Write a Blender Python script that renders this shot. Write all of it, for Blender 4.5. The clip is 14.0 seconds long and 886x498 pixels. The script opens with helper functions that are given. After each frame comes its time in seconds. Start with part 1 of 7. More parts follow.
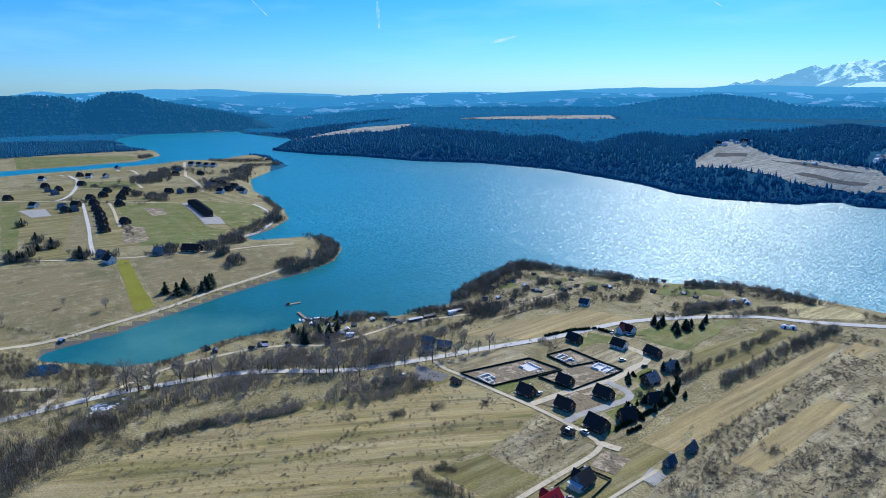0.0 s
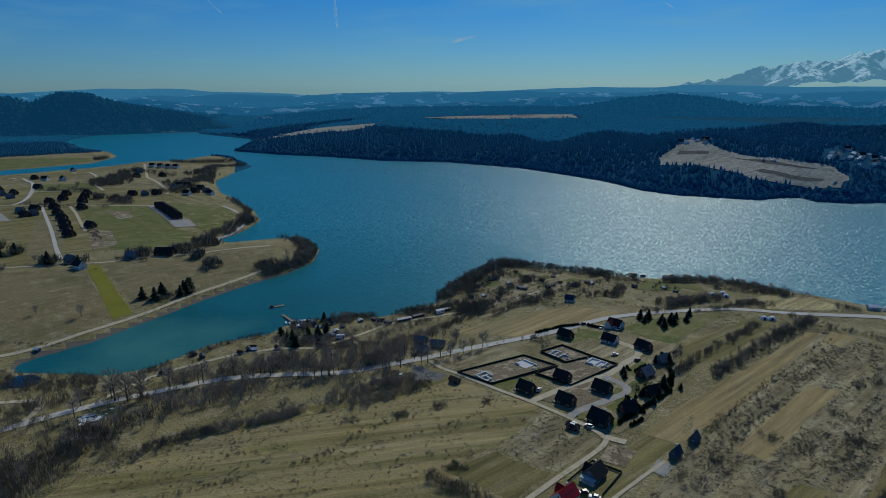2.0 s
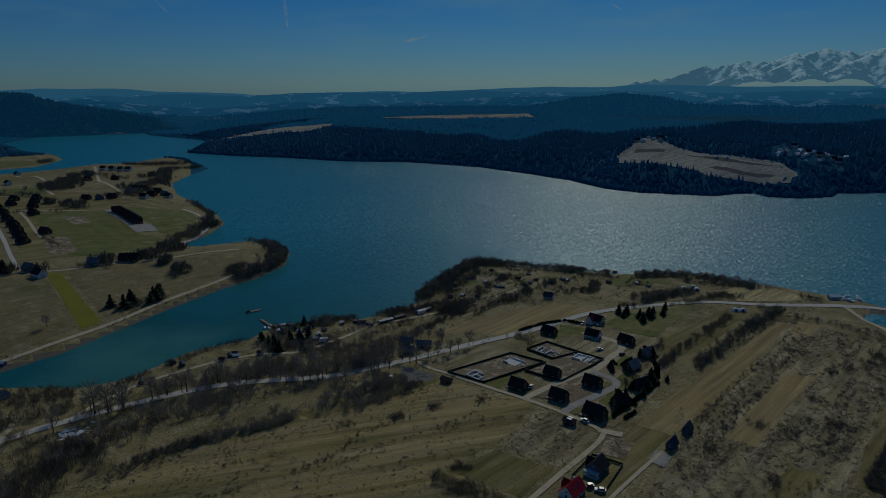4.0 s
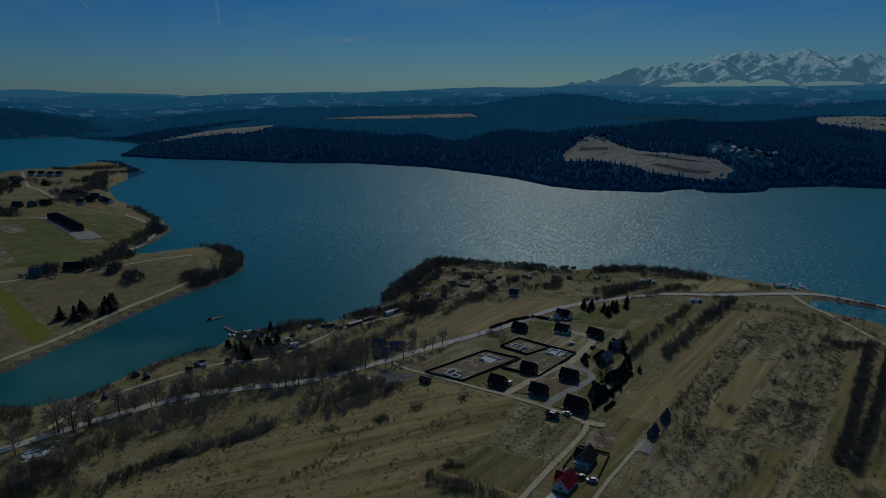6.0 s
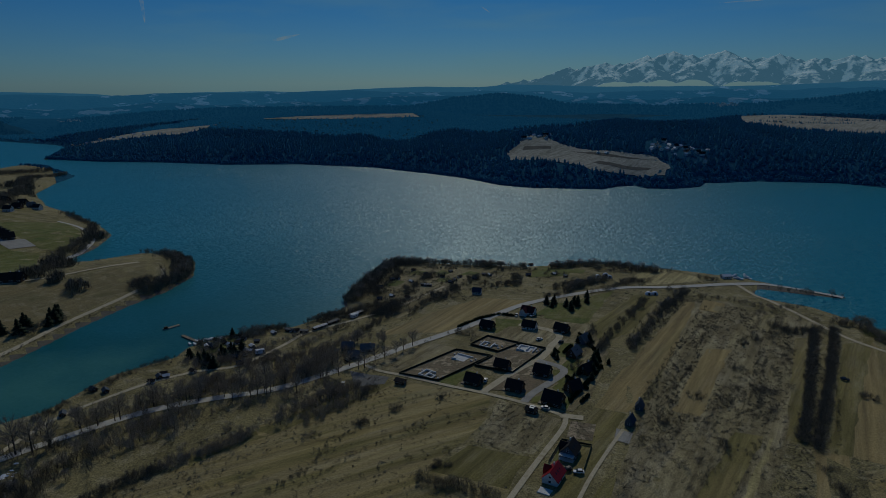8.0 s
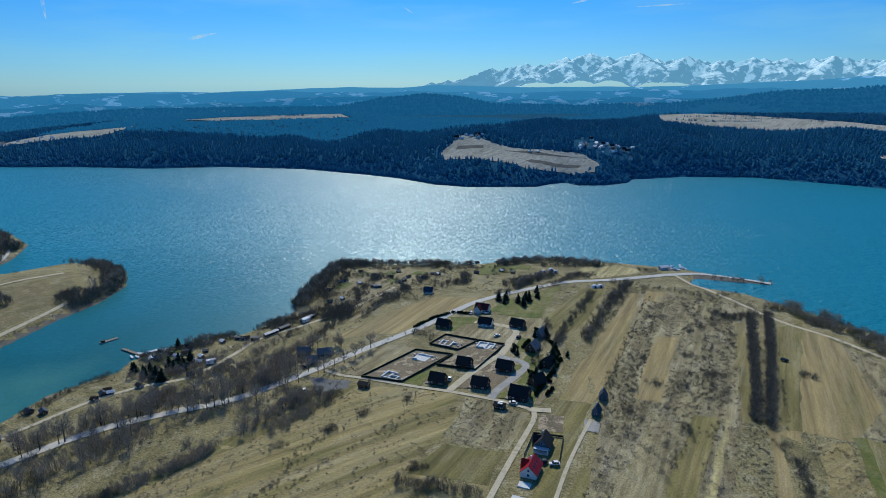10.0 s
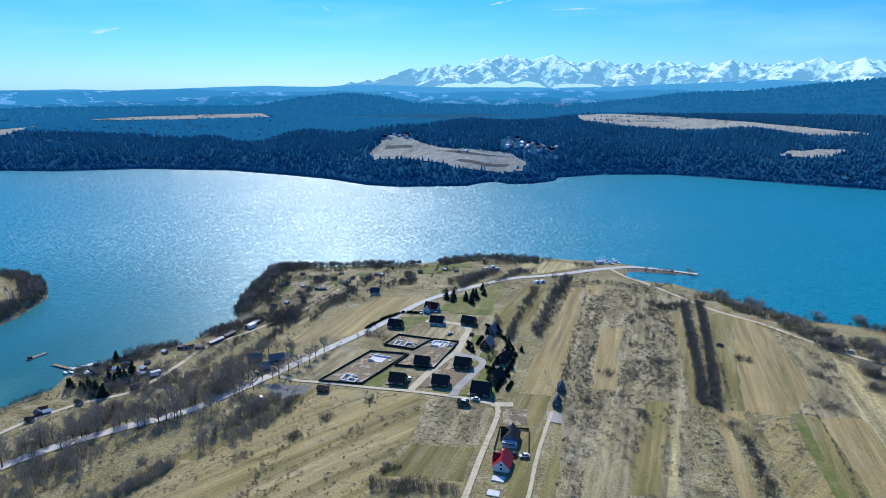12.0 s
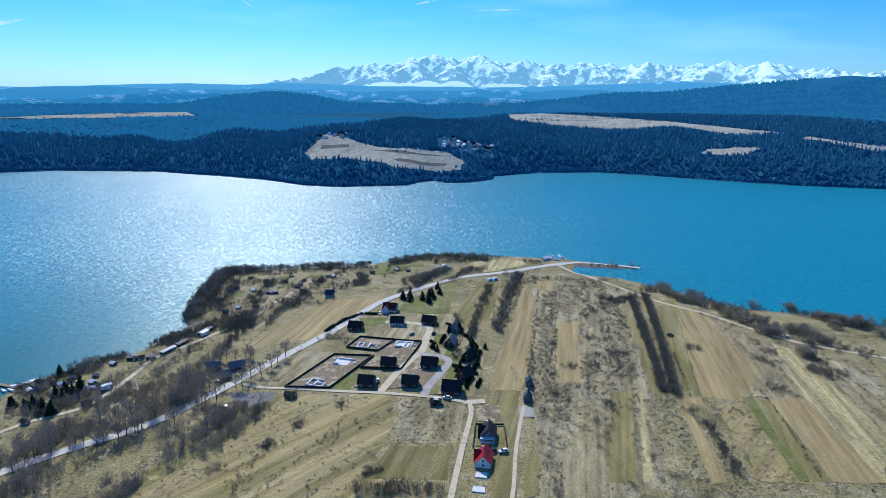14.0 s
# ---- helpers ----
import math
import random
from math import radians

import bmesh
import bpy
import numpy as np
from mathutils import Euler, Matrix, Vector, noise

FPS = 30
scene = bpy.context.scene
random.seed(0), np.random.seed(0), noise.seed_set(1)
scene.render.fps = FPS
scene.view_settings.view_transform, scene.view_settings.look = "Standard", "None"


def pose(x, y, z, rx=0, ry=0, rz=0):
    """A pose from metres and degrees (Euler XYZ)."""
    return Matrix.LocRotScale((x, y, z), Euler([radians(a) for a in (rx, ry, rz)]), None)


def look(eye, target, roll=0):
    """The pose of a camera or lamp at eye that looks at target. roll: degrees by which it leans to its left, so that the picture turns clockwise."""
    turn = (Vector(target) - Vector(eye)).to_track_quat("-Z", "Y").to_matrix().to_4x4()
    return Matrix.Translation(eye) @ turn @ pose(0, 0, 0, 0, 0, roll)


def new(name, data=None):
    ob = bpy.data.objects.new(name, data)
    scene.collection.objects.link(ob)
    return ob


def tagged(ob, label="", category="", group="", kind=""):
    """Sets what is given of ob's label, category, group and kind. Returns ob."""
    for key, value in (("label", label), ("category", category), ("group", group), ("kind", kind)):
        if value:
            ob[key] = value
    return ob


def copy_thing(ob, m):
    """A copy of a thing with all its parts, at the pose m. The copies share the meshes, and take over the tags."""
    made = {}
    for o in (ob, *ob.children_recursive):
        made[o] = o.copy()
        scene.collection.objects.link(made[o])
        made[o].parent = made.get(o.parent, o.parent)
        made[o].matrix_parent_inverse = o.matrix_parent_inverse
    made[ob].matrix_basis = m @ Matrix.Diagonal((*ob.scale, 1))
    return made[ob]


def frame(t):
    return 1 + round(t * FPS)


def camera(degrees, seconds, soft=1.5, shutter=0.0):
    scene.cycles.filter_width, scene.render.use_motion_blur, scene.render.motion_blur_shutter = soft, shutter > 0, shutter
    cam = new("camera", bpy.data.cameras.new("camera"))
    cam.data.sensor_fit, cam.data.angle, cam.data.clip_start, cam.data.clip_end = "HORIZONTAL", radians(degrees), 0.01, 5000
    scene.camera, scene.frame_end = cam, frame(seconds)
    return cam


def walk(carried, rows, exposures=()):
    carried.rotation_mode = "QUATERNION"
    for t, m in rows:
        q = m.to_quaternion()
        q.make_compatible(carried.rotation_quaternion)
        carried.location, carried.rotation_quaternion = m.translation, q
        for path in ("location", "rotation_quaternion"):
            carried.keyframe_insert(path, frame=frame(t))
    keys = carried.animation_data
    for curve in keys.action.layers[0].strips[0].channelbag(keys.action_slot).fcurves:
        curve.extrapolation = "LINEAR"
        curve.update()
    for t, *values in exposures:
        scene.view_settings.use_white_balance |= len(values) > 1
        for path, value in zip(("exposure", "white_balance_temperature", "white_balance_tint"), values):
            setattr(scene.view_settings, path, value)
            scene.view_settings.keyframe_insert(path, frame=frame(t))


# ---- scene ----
cam = camera(70.5, 14.0, 0.6)
ROWS = [
    (0.0, -5.23, -3.91, 155.44, 43.467, -14.657, -0.391),
    (0.5, -8.98, -6.98, 155.26, 42.551, -14.691, -0.345),
    (1.0, -12.59, -10.02, 155.13, 41.598, -14.690, -0.344),
    (1.5, -16.17, -13.11, 155.23, 40.627, -14.707, -0.360),
    (2.0, -19.90, -15.95, 154.97, 39.647, -14.709, -0.343),
    (2.5, -23.49, -19.46, 155.21, 38.602, -14.710, -0.301),
    (3.0, -27.16, -21.91, 155.10, 37.622, -14.724, -0.310),
    (5.5, -45.50, -34.23, 155.11, 31.122, -14.751, -0.359),
    (6.0, -49.38, -36.47, 154.94, 29.708, -14.748, -0.366),
    (6.5, -53.11, -38.25, 155.10, 28.316, -14.784, -0.388),
    (7.0, -57.21, -40.27, 154.99, 26.826, -14.774, -0.394),
    (7.5, -60.93, -42.35, 155.27, 25.395, -14.809, -0.326),
    (8.0, -64.98, -44.20, 155.25, 23.900, -14.820, -0.255),
    (10.5, -85.73, -49.53, 153.77, 15.161, -14.801, -0.113),
    (11.0, -89.97, -50.85, 153.92, 13.288, -14.825, -0.012),
    (11.5, -94.09, -51.72, 153.68, 11.461, -14.805, 0.051),
    (12.0, -98.46, -53.34, 154.01, 9.643, -14.798, 0.277),
    (12.5, -102.58, -53.73, 154.02, 7.978, -14.831, 0.260),
    (13.0, -107.26, -54.52, 154.01, 6.211, -14.828, 0.408),
    (13.5, -112.07, -55.29, 154.12, 4.522, -14.825, 0.574),
    (14.0, -117.02, -56.05, 154.37, 2.941, -14.821, 0.756),
]
EXPOSURES = [(0.0, 0.0, 6500, 10.0), (0.3, 0.0, 6500, 10.0), (0.8, -0.35, 6760, 4.6), (1.5, -0.86, 6900, 2.2), (2.2, -1.52, 7040, 1.8), (2.7, -2.1, 7150, 2.2), (3.1, -2.47, 7200, 2.4), (7.8, -2.47, 7200, 2.4), (8.2, -2.35, 7200, 2.4), (9.2, -1.3, 7020, 2.0), (10.3, -0.36, 6760, 4.8), (10.6, -0.2, 6660, 6.6), (11.0, 0.0, 6500, 10.0), (14.0, 0.0, 6500, 10.0)]
walk(cam, [(t, pose(x, y, z, 90 + pitch, 0, yaw) @ pose(0, 0, 0, 0, 0, roll)) for t, x, y, z, yaw, pitch, roll in ROWS], EXPOSURES)

# ---- light: spring sun ahead over the lake, blue sky ----
SUN_AZ, SUN_EL = -21.0, 37.0
world = bpy.data.worlds.new("sky")
scene.world = world
world.use_nodes = True
wt = world.node_tree
wt.nodes.clear()
sky = wt.nodes.new("ShaderNodeTexSky")
sky.sky_type = "NISHITA"
sky.sun_disc = False
sky.sun_elevation, sky.sun_rotation = radians(SUN_EL), radians(SUN_AZ)
sky.altitude, sky.air_density, sky.dust_density, sky.ozone_density = 600, 1.0, 0.3, 3.0
grade = wt.nodes.new("ShaderNodeMix")
grade.data_type, grade.blend_type = "RGBA", "MULTIPLY"
grade.inputs["Factor"].default_value = 1.0
back = wt.nodes.new("ShaderNodeBackground")
back.inputs["Strength"].default_value = 0.125
wout = wt.nodes.new("ShaderNodeOutputWorld")
wt.links.new(sky.outputs["Color"], grade.inputs["A"])
gc = wt.nodes.new("ShaderNodeTexCoord")
gs = wt.nodes.new("ShaderNodeSeparateXYZ")
gm = wt.nodes.new("ShaderNodeMapRange")
gm.inputs["From Min"].default_value, gm.inputs["From Max"].default_value = 0.0, 0.16
tint = wt.nodes.new("ShaderNodeMix")
tint.data_type = "RGBA"
tint.inputs["A"].default_value, tint.inputs["B"].default_value = (0.33, 0.66, 1.16, 1), (0.08, 0.58, 1.28, 1)
wt.links.new(gc.outputs["Generated"], gs.inputs["Vector"])
wt.links.new(gs.outputs["Z"], gm.inputs["Value"])
wt.links.new(gm.outputs["Result"], tint.inputs["Factor"])
wt.links.new(tint.outputs["Result"], grade.inputs["B"])
# thin cirrus veils
tc = wt.nodes.new("ShaderNodeTexCoord")
cm = wt.nodes.new("ShaderNodeMapping")
cm.inputs["Scale"].default_value = (1.5, 1.5, 9)
cm.inputs["Rotation"].default_value = (0.12, 0.1, 0.4)
cn = wt.nodes.new("ShaderNodeTexNoise")
cn.inputs["Scale"].default_value, cn.inputs["Detail"].default_value = 2.2, 7
cr = wt.nodes.new("ShaderNodeMapRange")
cr.inputs["From Min"].default_value, cr.inputs["From Max"].default_value, cr.inputs["To Max"].default_value = 0.50, 0.8, 0.42
veil = wt.nodes.new("ShaderNodeMix")
veil.data_type = "RGBA"
veil.inputs["B"].default_value = (3.4, 7.2, 9.2, 1)
wt.links.new(tc.outputs["Generated"], cm.inputs["Vector"])
wt.links.new(cm.outputs["Vector"], cn.inputs["Vector"])
wt.links.new(cn.outputs["Fac"], cr.inputs["Value"])
wt.links.new(cr.outputs["Result"], veil.inputs["Factor"])
wt.links.new(grade.outputs["Result"], veil.inputs["A"])
wt.links.new(veil.outputs["Result"], back.inputs["Color"])
wt.links.new(back.outputs["Background"], wout.inputs["Surface"])

sun = new("sun", bpy.data.lights.new("sun", "SUN"))
sun.data.energy, sun.data.angle, sun.data.color = 4.4, radians(0.6), (0.97, 0.95, 0.90)
sd = Vector((math.sin(radians(SUN_AZ)) * math.cos(radians(SUN_EL)), math.cos(radians(SUN_AZ)) * math.cos(radians(SUN_EL)), math.sin(radians(SUN_EL))))
sun.matrix_world = look(sd * 900, (0, 0, 0))


# ---- materials ----
def rgba(c):
    return (c[0], c[1], c[2], 1)


def surf(name, stops, scale=0.3, fine=2.0, rough=0.9, bump=0.3, turn=0.0, stretch=1.0, metal=0.0, vary=0.25, glow=None, lines=0.0, gain=1.0, bleach=0.0):
    """A rough surface: a broad noise picks among the colours, a fine one breaks them up; turn and stretch draw it out along a direction."""
    m = bpy.data.materials.new(name)
    m.use_nodes = True
    nt = m.node_tree
    b = nt.nodes["Principled BSDF"]
    b.inputs["Roughness"].default_value, b.inputs["Metallic"].default_value = rough, metal
    b.inputs["Specular IOR Level"].default_value = 0.25
    g = nt.nodes.new("ShaderNodeNewGeometry")
    mp = nt.nodes.new("ShaderNodeMapping")
    mp.vector_type = "TEXTURE"
    mp.inputs["Rotation"].default_value = (0, 0, radians(-turn))
    mp.inputs["Scale"].default_value = (1, stretch, 1)
    nt.links.new(g.outputs["Position"], mp.inputs["Vector"])
    n1, n2 = nt.nodes.new("ShaderNodeTexNoise"), nt.nodes.new("ShaderNodeTexNoise")
    n1.inputs["Scale"].default_value, n1.inputs["Detail"].default_value, n1.inputs["Roughness"].default_value = scale, 5, 0.65
    n2.inputs["Scale"].default_value, n2.inputs["Detail"].default_value, n2.inputs["Roughness"].default_value = fine, 6, 0.8
    nt.links.new(mp.outputs["Vector"], n1.inputs["Vector"])
    nt.links.new(g.outputs["Position"], n2.inputs["Vector"])
    ramp = nt.nodes.new("ShaderNodeValToRGB")
    e = ramp.color_ramp.elements
    while len(e) < len(stops):
        e.new(0.5)
    for k, c in enumerate(stops):
        e[k].position = 0.3 + 0.4 * k / max(1, len(stops) - 1)
        e[k].color = rgba([v * gain for v in c])
    nt.links.new(n1.outputs["Fac"], ramp.inputs["Fac"])
    rng = nt.nodes.new("ShaderNodeMapRange")
    rng.inputs["From Min"].default_value, rng.inputs["From Max"].default_value = 0.25, 0.75
    rng.inputs["To Min"].default_value, rng.inputs["To Max"].default_value = 1 - 1.6 * vary, 1 + 1.6 * vary
    nt.links.new(n2.outputs["Fac"], rng.inputs["Value"])
    mul = nt.nodes.new("ShaderNodeVectorMath")
    mul.operation = "SCALE"
    tone = ramp.outputs["Color"]
    if bleach:
        # bleached dead grass in ragged patches
        n4, r4, m4 = nt.nodes.new("ShaderNodeTexNoise"), nt.nodes.new("ShaderNodeMapRange"), nt.nodes.new("ShaderNodeMix")
        n4.inputs["Scale"].default_value, n4.inputs["Detail"].default_value, n4.inputs["Roughness"].default_value = 0.11, 7, 0.72
        nt.links.new(mp.outputs["Vector"], n4.inputs["Vector"])
        r4.inputs["From Min"].default_value, r4.inputs["From Max"].default_value, r4.inputs["To Max"].default_value = 0.5, 0.68, bleach
        nt.links.new(n4.outputs["Fac"], r4.inputs["Value"])
        m4.data_type = "RGBA"
        m4.inputs["B"].default_value = (0.50, 0.44, 0.30, 1)
        nt.links.new(r4.outputs["Result"], m4.inputs["Factor"])
        nt.links.new(tone, m4.inputs["A"])
        tone = m4.outputs["Result"]
    nt.links.new(tone, mul.inputs[0])
    amount = rng.outputs["Result"]
    if lines:
        # long mowing or ploughing lines
        mp2 = nt.nodes.new("ShaderNodeMapping")
        mp2.vector_type = "TEXTURE"
        mp2.inputs["Rotation"].default_value = (0, 0, radians(-turn))
        mp2.inputs["Scale"].default_value = (1, 45, 1)
        n3 = nt.nodes.new("ShaderNodeTexNoise")
        n3.inputs["Scale"].default_value, n3.inputs["Detail"].default_value, n3.inputs["Roughness"].default_value = 0.3, 3, 0.7
        nt.links.new(g.outputs["Position"], mp2.inputs["Vector"])
        nt.links.new(mp2.outputs["Vector"], n3.inputs["Vector"])
        lr = nt.nodes.new("ShaderNodeMapRange")
        lr.inputs["From Min"].default_value, lr.inputs["From Max"].default_value = 0.3, 0.7
        lr.inputs["To Min"].default_value, lr.inputs["To Max"].default_value = 1 - lines, 1 + lines
        nt.links.new(n3.outputs["Fac"], lr.inputs["Value"])
        am = nt.nodes.new("ShaderNodeMath")
        am.operation = "MULTIPLY"
        nt.links.new(amount, am.inputs[0])
        nt.links.new(lr.outputs["Result"], am.inputs[1])
        amount = am.outputs["Value"]
    nt.links.new(amount, mul.inputs["Scale"])
    nt.links.new(mul.outputs["Vector"], b.inputs["Base Color"])
    if bump:
        bp = nt.nodes.new("ShaderNodeBump")
        bp.inputs["Strength"].default_value, bp.inputs["Distance"].default_value = bump, 0.3
        nt.links.new(n2.outputs["Fac"], bp.inputs["Height"])
        nt.links.new(bp.outputs["Normal"], b.inputs["Normal"])
    if glow:
        b.inputs["Emission Color"].default_value = rgba(glow)
        b.inputs["Emission Strength"].default_value = 1.0
    return m


def foliage(name, c1, c2, rough=0.85, thin=0.0):
    """Twigs, needles or leaves: each small piece takes a shade of its own between two colours."""
    m = bpy.data.materials.new(name)
    m.use_nodes = True
    nt = m.node_tree
    b = nt.nodes["Principled BSDF"]
    b.inputs["Roughness"].default_value = rough
    b.inputs["Specular IOR Level"].default_value = 0.15
    g = nt.nodes.new("ShaderNodeNewGeometry")
    ramp = nt.nodes.new("ShaderNodeValToRGB")
    ramp.color_ramp.elements[0].color, ramp.color_ramp.elements[1].color = rgba(c1), rgba(c2)
    nt.links.new(g.outputs["Random Per Island"], ramp.inputs["Fac"])
    nt.links.new(ramp.outputs["Color"], b.inputs["Base Color"])
    if thin:
        b.inputs["Specular IOR Level"].default_value = 0.0
        # light passes through the crowns
        tl, mx = nt.nodes.new("ShaderNodeBsdfTranslucent"), nt.nodes.new("ShaderNodeMixShader")
        mx.inputs["Fac"].default_value = thin
        nt.links.new(ramp.outputs["Color"], tl.inputs["Color"])
        nt.links.new(b.outputs["BSDF"], mx.inputs[1])
        nt.links.new(tl.outputs["BSDF"], mx.inputs[2])
        nt.links.new(mx.outputs["Shader"], nt.nodes["Material Output"].inputs["Surface"])
    return m


def paint(name, c, rough=0.6, metal=0.0, vary=0.12):
    return surf(name, [tuple(v * 0.85 for v in c), tuple(min(1, v * 1.1) for v in c)], scale=0.7, fine=5, rough=rough, bump=0.05, metal=metal, vary=vary)


M_GROUND = surf("dry_rough_grass", [(0.1, 0.085, 0.038), (0.17, 0.145, 0.065), (0.23, 0.195, 0.091), (0.19, 0.17, 0.091)], 0.035, 1.1, bump=0.9, vary=0.75, gain=1.32, bleach=0.55)
M_TAN = surf("tan_mown_meadow", [(0.25, 0.192, 0.08), (0.33, 0.25, 0.11), (0.29, 0.225, 0.10), (0.215, 0.18, 0.07)], 0.06, 1.4, turn=9, stretch=6, vary=0.36, lines=0.35, gain=1.12, bleach=0.22)
M_MEADOW = surf("straw_meadow", [(0.15, 0.14, 0.048), (0.205, 0.178, 0.066), (0.28, 0.222, 0.09), (0.31, 0.25, 0.118), (0.22, 0.185, 0.07), (0.17, 0.15, 0.052)], 0.05, 1.5, turn=40, stretch=9, vary=0.5, lines=0.32, gain=1.15, bleach=0.35)
M_OLIVE = surf("olive_grass", [(0.13, 0.115, 0.04), (0.18, 0.155, 0.055), (0.25, 0.20, 0.085)], 0.05, 1.5, turn=12, stretch=5, vary=0.42, lines=0.36, gain=1.2, bleach=0.3)
M_GREEN = surf("spring_green_grass", [(0.085, 0.115, 0.025), (0.13, 0.14, 0.035), (0.18, 0.165, 0.06)], 0.06, 0.8, vary=0.32, lines=0.15, gain=1.2, bleach=0.22)
M_LIME = surf("yellow_green_crop", [(0.21, 0.21, 0.02), (0.26, 0.25, 0.03)], 0.06, 0.8, vary=0.12)
M_SCRUB = surf("scrubby_brown_fallow", [(0.15, 0.122, 0.061), (0.235, 0.195, 0.100), (0.33, 0.28, 0.153), (0.20, 0.168, 0.086)], 0.12, 1.6, turn=9, stretch=4, bump=0.5, vary=0.62, lines=0.35, gain=1.1, bleach=0.6)
M_PALE = surf("pale_dry_field", [(0.26, 0.22, 0.098), (0.32, 0.27, 0.128), (0.23, 0.2, 0.09)], 0.05, 0.5, turn=9, stretch=3, vary=0.4, lines=0.45, gain=1.3, bleach=0.4)
M_HEAD = surf("lake_side_pasture", [(0.17, 0.145, 0.065), (0.235, 0.19, 0.09), (0.205, 0.175, 0.085), (0.15, 0.14, 0.055)], 0.03, 1.1, vary=0.4, lines=0.15, gain=1.05, bleach=0.4)
M_SOIL = surf("bare_building_soil", [(0.13, 0.105, 0.07), (0.27, 0.205, 0.13), (0.17, 0.145, 0.09), (0.50, 0.40, 0.27), (0.20, 0.16, 0.105)], 0.16, 1.6, vary=0.45, bleach=0.1)
M_FARDARK = surf("far_ploughed_strips", [(0.13, 0.135, 0.12), (0.19, 0.185, 0.16)], 0.02, 0.2)
M_ASPHALT = surf("pale_worn_asphalt", [(0.52, 0.505, 0.46), (0.65, 0.63, 0.57)], 0.2, 2, bump=0.1, vary=0.1)
M_DIRT = surf("pale_gravel_track", [(0.5, 0.425, 0.287), (0.625, 0.55, 0.391), (0.425, 0.362, 0.23)], 0.25, 2, bump=0.2, vary=0.15)
M_GRAVEL = surf("grey_gravel", [(0.33, 0.32, 0.29), (0.45, 0.435, 0.395)], 0.2, 2, vary=0.25)
M_FARPALE = surf("far_dry_fields", [(0.31, 0.32, 0.265), (0.43, 0.43, 0.37), (0.28, 0.29, 0.235)], 0.02, 0.15, turn=20, stretch=4, lines=0.3)
for far_mat in (M_FARPALE, M_FARDARK):
    far_mat.node_tree.nodes["Principled BSDF"].inputs["Specular IOR Level"].default_value = 0.0
M_TUSSOCK = foliage("bleached_grass_tussocks", (0.16, 0.135, 0.08), (0.52, 0.46, 0.33))
M_GREYLOT = surf("grey_stony_clearing", [(0.15, 0.15, 0.14), (0.22, 0.22, 0.21)], 0.2, 2, vary=0.35)
M_SNOW = surf("old_snow", [(0.85, 0.88, 0.92), (0.75, 0.78, 0.82)], 0.3, 2, vary=0.08)
M_SAND = surf("shore_gravel", [(0.085, 0.08, 0.065), (0.16, 0.15, 0.125), (0.11, 0.10, 0.08)], 0.2, 1.5, vary=0.25)
M_TWIG = foliage("bare_grey_twigs", (0.17, 0.148, 0.115), (0.58, 0.51, 0.41))
M_TWIG_DARK = foliage("dark_thicket_twigs", (0.085, 0.075, 0.055), (0.38, 0.335, 0.25))
M_BARK = surf("grey_bark", [(0.07, 0.06, 0.05), (0.13, 0.115, 0.095)], 2, 8, vary=0.2)
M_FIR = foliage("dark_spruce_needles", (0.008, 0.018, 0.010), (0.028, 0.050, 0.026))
# far woods: the strong blue in both base colours is painted haze
M_FARFIR = foliage("hazed_spruce_forest", (0.050, 0.255, 0.40), (0.062, 0.295, 0.45), thin=0.5)
M_FARBARE = foliage("hazed_leafless_wood", (0.060, 0.26, 0.40), (0.080, 0.31, 0.47), thin=0.5)
M_THUJA = foliage("dark_green_hedge_leaves", (0.010, 0.026, 0.010), (0.030, 0.060, 0.020))
# floor below the far woods, its blue is haze put into the colour
M_FOREST_FLOOR = surf("hazed_forest_floor", [(0.020, 0.10, 0.17), (0.032, 0.135, 0.215)], 0.02, 0.2, vary=0.3)
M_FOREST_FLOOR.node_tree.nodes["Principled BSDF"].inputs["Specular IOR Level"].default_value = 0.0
M_WALL = paint("white_plaster", (0.70, 0.70, 0.68), 0.8)
M_WALL_WOOD = paint("dark_brown_boards", (0.085, 0.05, 0.03), 0.7)
M_WALL_GREY = paint("blue_grey_boards", (0.10, 0.13, 0.16), 0.7)
M_ROOF = paint("black_roof_tiles", (0.022, 0.022, 0.023), 0.8)
M_ROOF_BROWN = paint("brown_black_roof_sheets", (0.036, 0.028, 0.025), 0.8)
M_ROOF_RED = paint("red_roof_tiles", (0.36, 0.012, 0.018), 0.45)
M_ROOF_MAROON = paint("dark_maroon_roof_tiles", (0.11, 0.016, 0.018), 0.7)
M_ROOF_GREY = paint("grey_roof_sheets", (0.19, 0.195, 0.20), 0.75)
M_ROOF_BLUE = paint("dark_blue_roof_sheets", (0.03, 0.055, 0.085), 0.65)
M_CONCRETE = paint("white_foundation_blocks", (0.74, 0.74, 0.72), 0.9)
M_WOOD = paint("weathered_planks", (0.32, 0.27, 0.20), 0.85)
M_FENCE = paint("dark_green_fence", (0.012, 0.026, 0.016), 0.7)
M_WHITE = paint("white_painted_metal", (0.82, 0.83, 0.84), 0.35)
M_CARDARK = paint("dark_car_paint", (0.03, 0.035, 0.04), 0.25)
M_TYRE = paint("black_rubber", (0.015, 0.015, 0.015), 0.8)
M_STEEL = paint("galvanised_steel", (0.5, 0.5, 0.5), 0.4, 0.8)
M_GLASS = bpy.data.materials.new("window_glass")
M_GLASS.use_nodes = True
gb = M_GLASS.node_tree.nodes["Principled BSDF"]
gb.inputs["Base Color"].default_value = (0.03, 0.04, 0.05, 1)
gb.inputs["Roughness"].default_value = 0.06


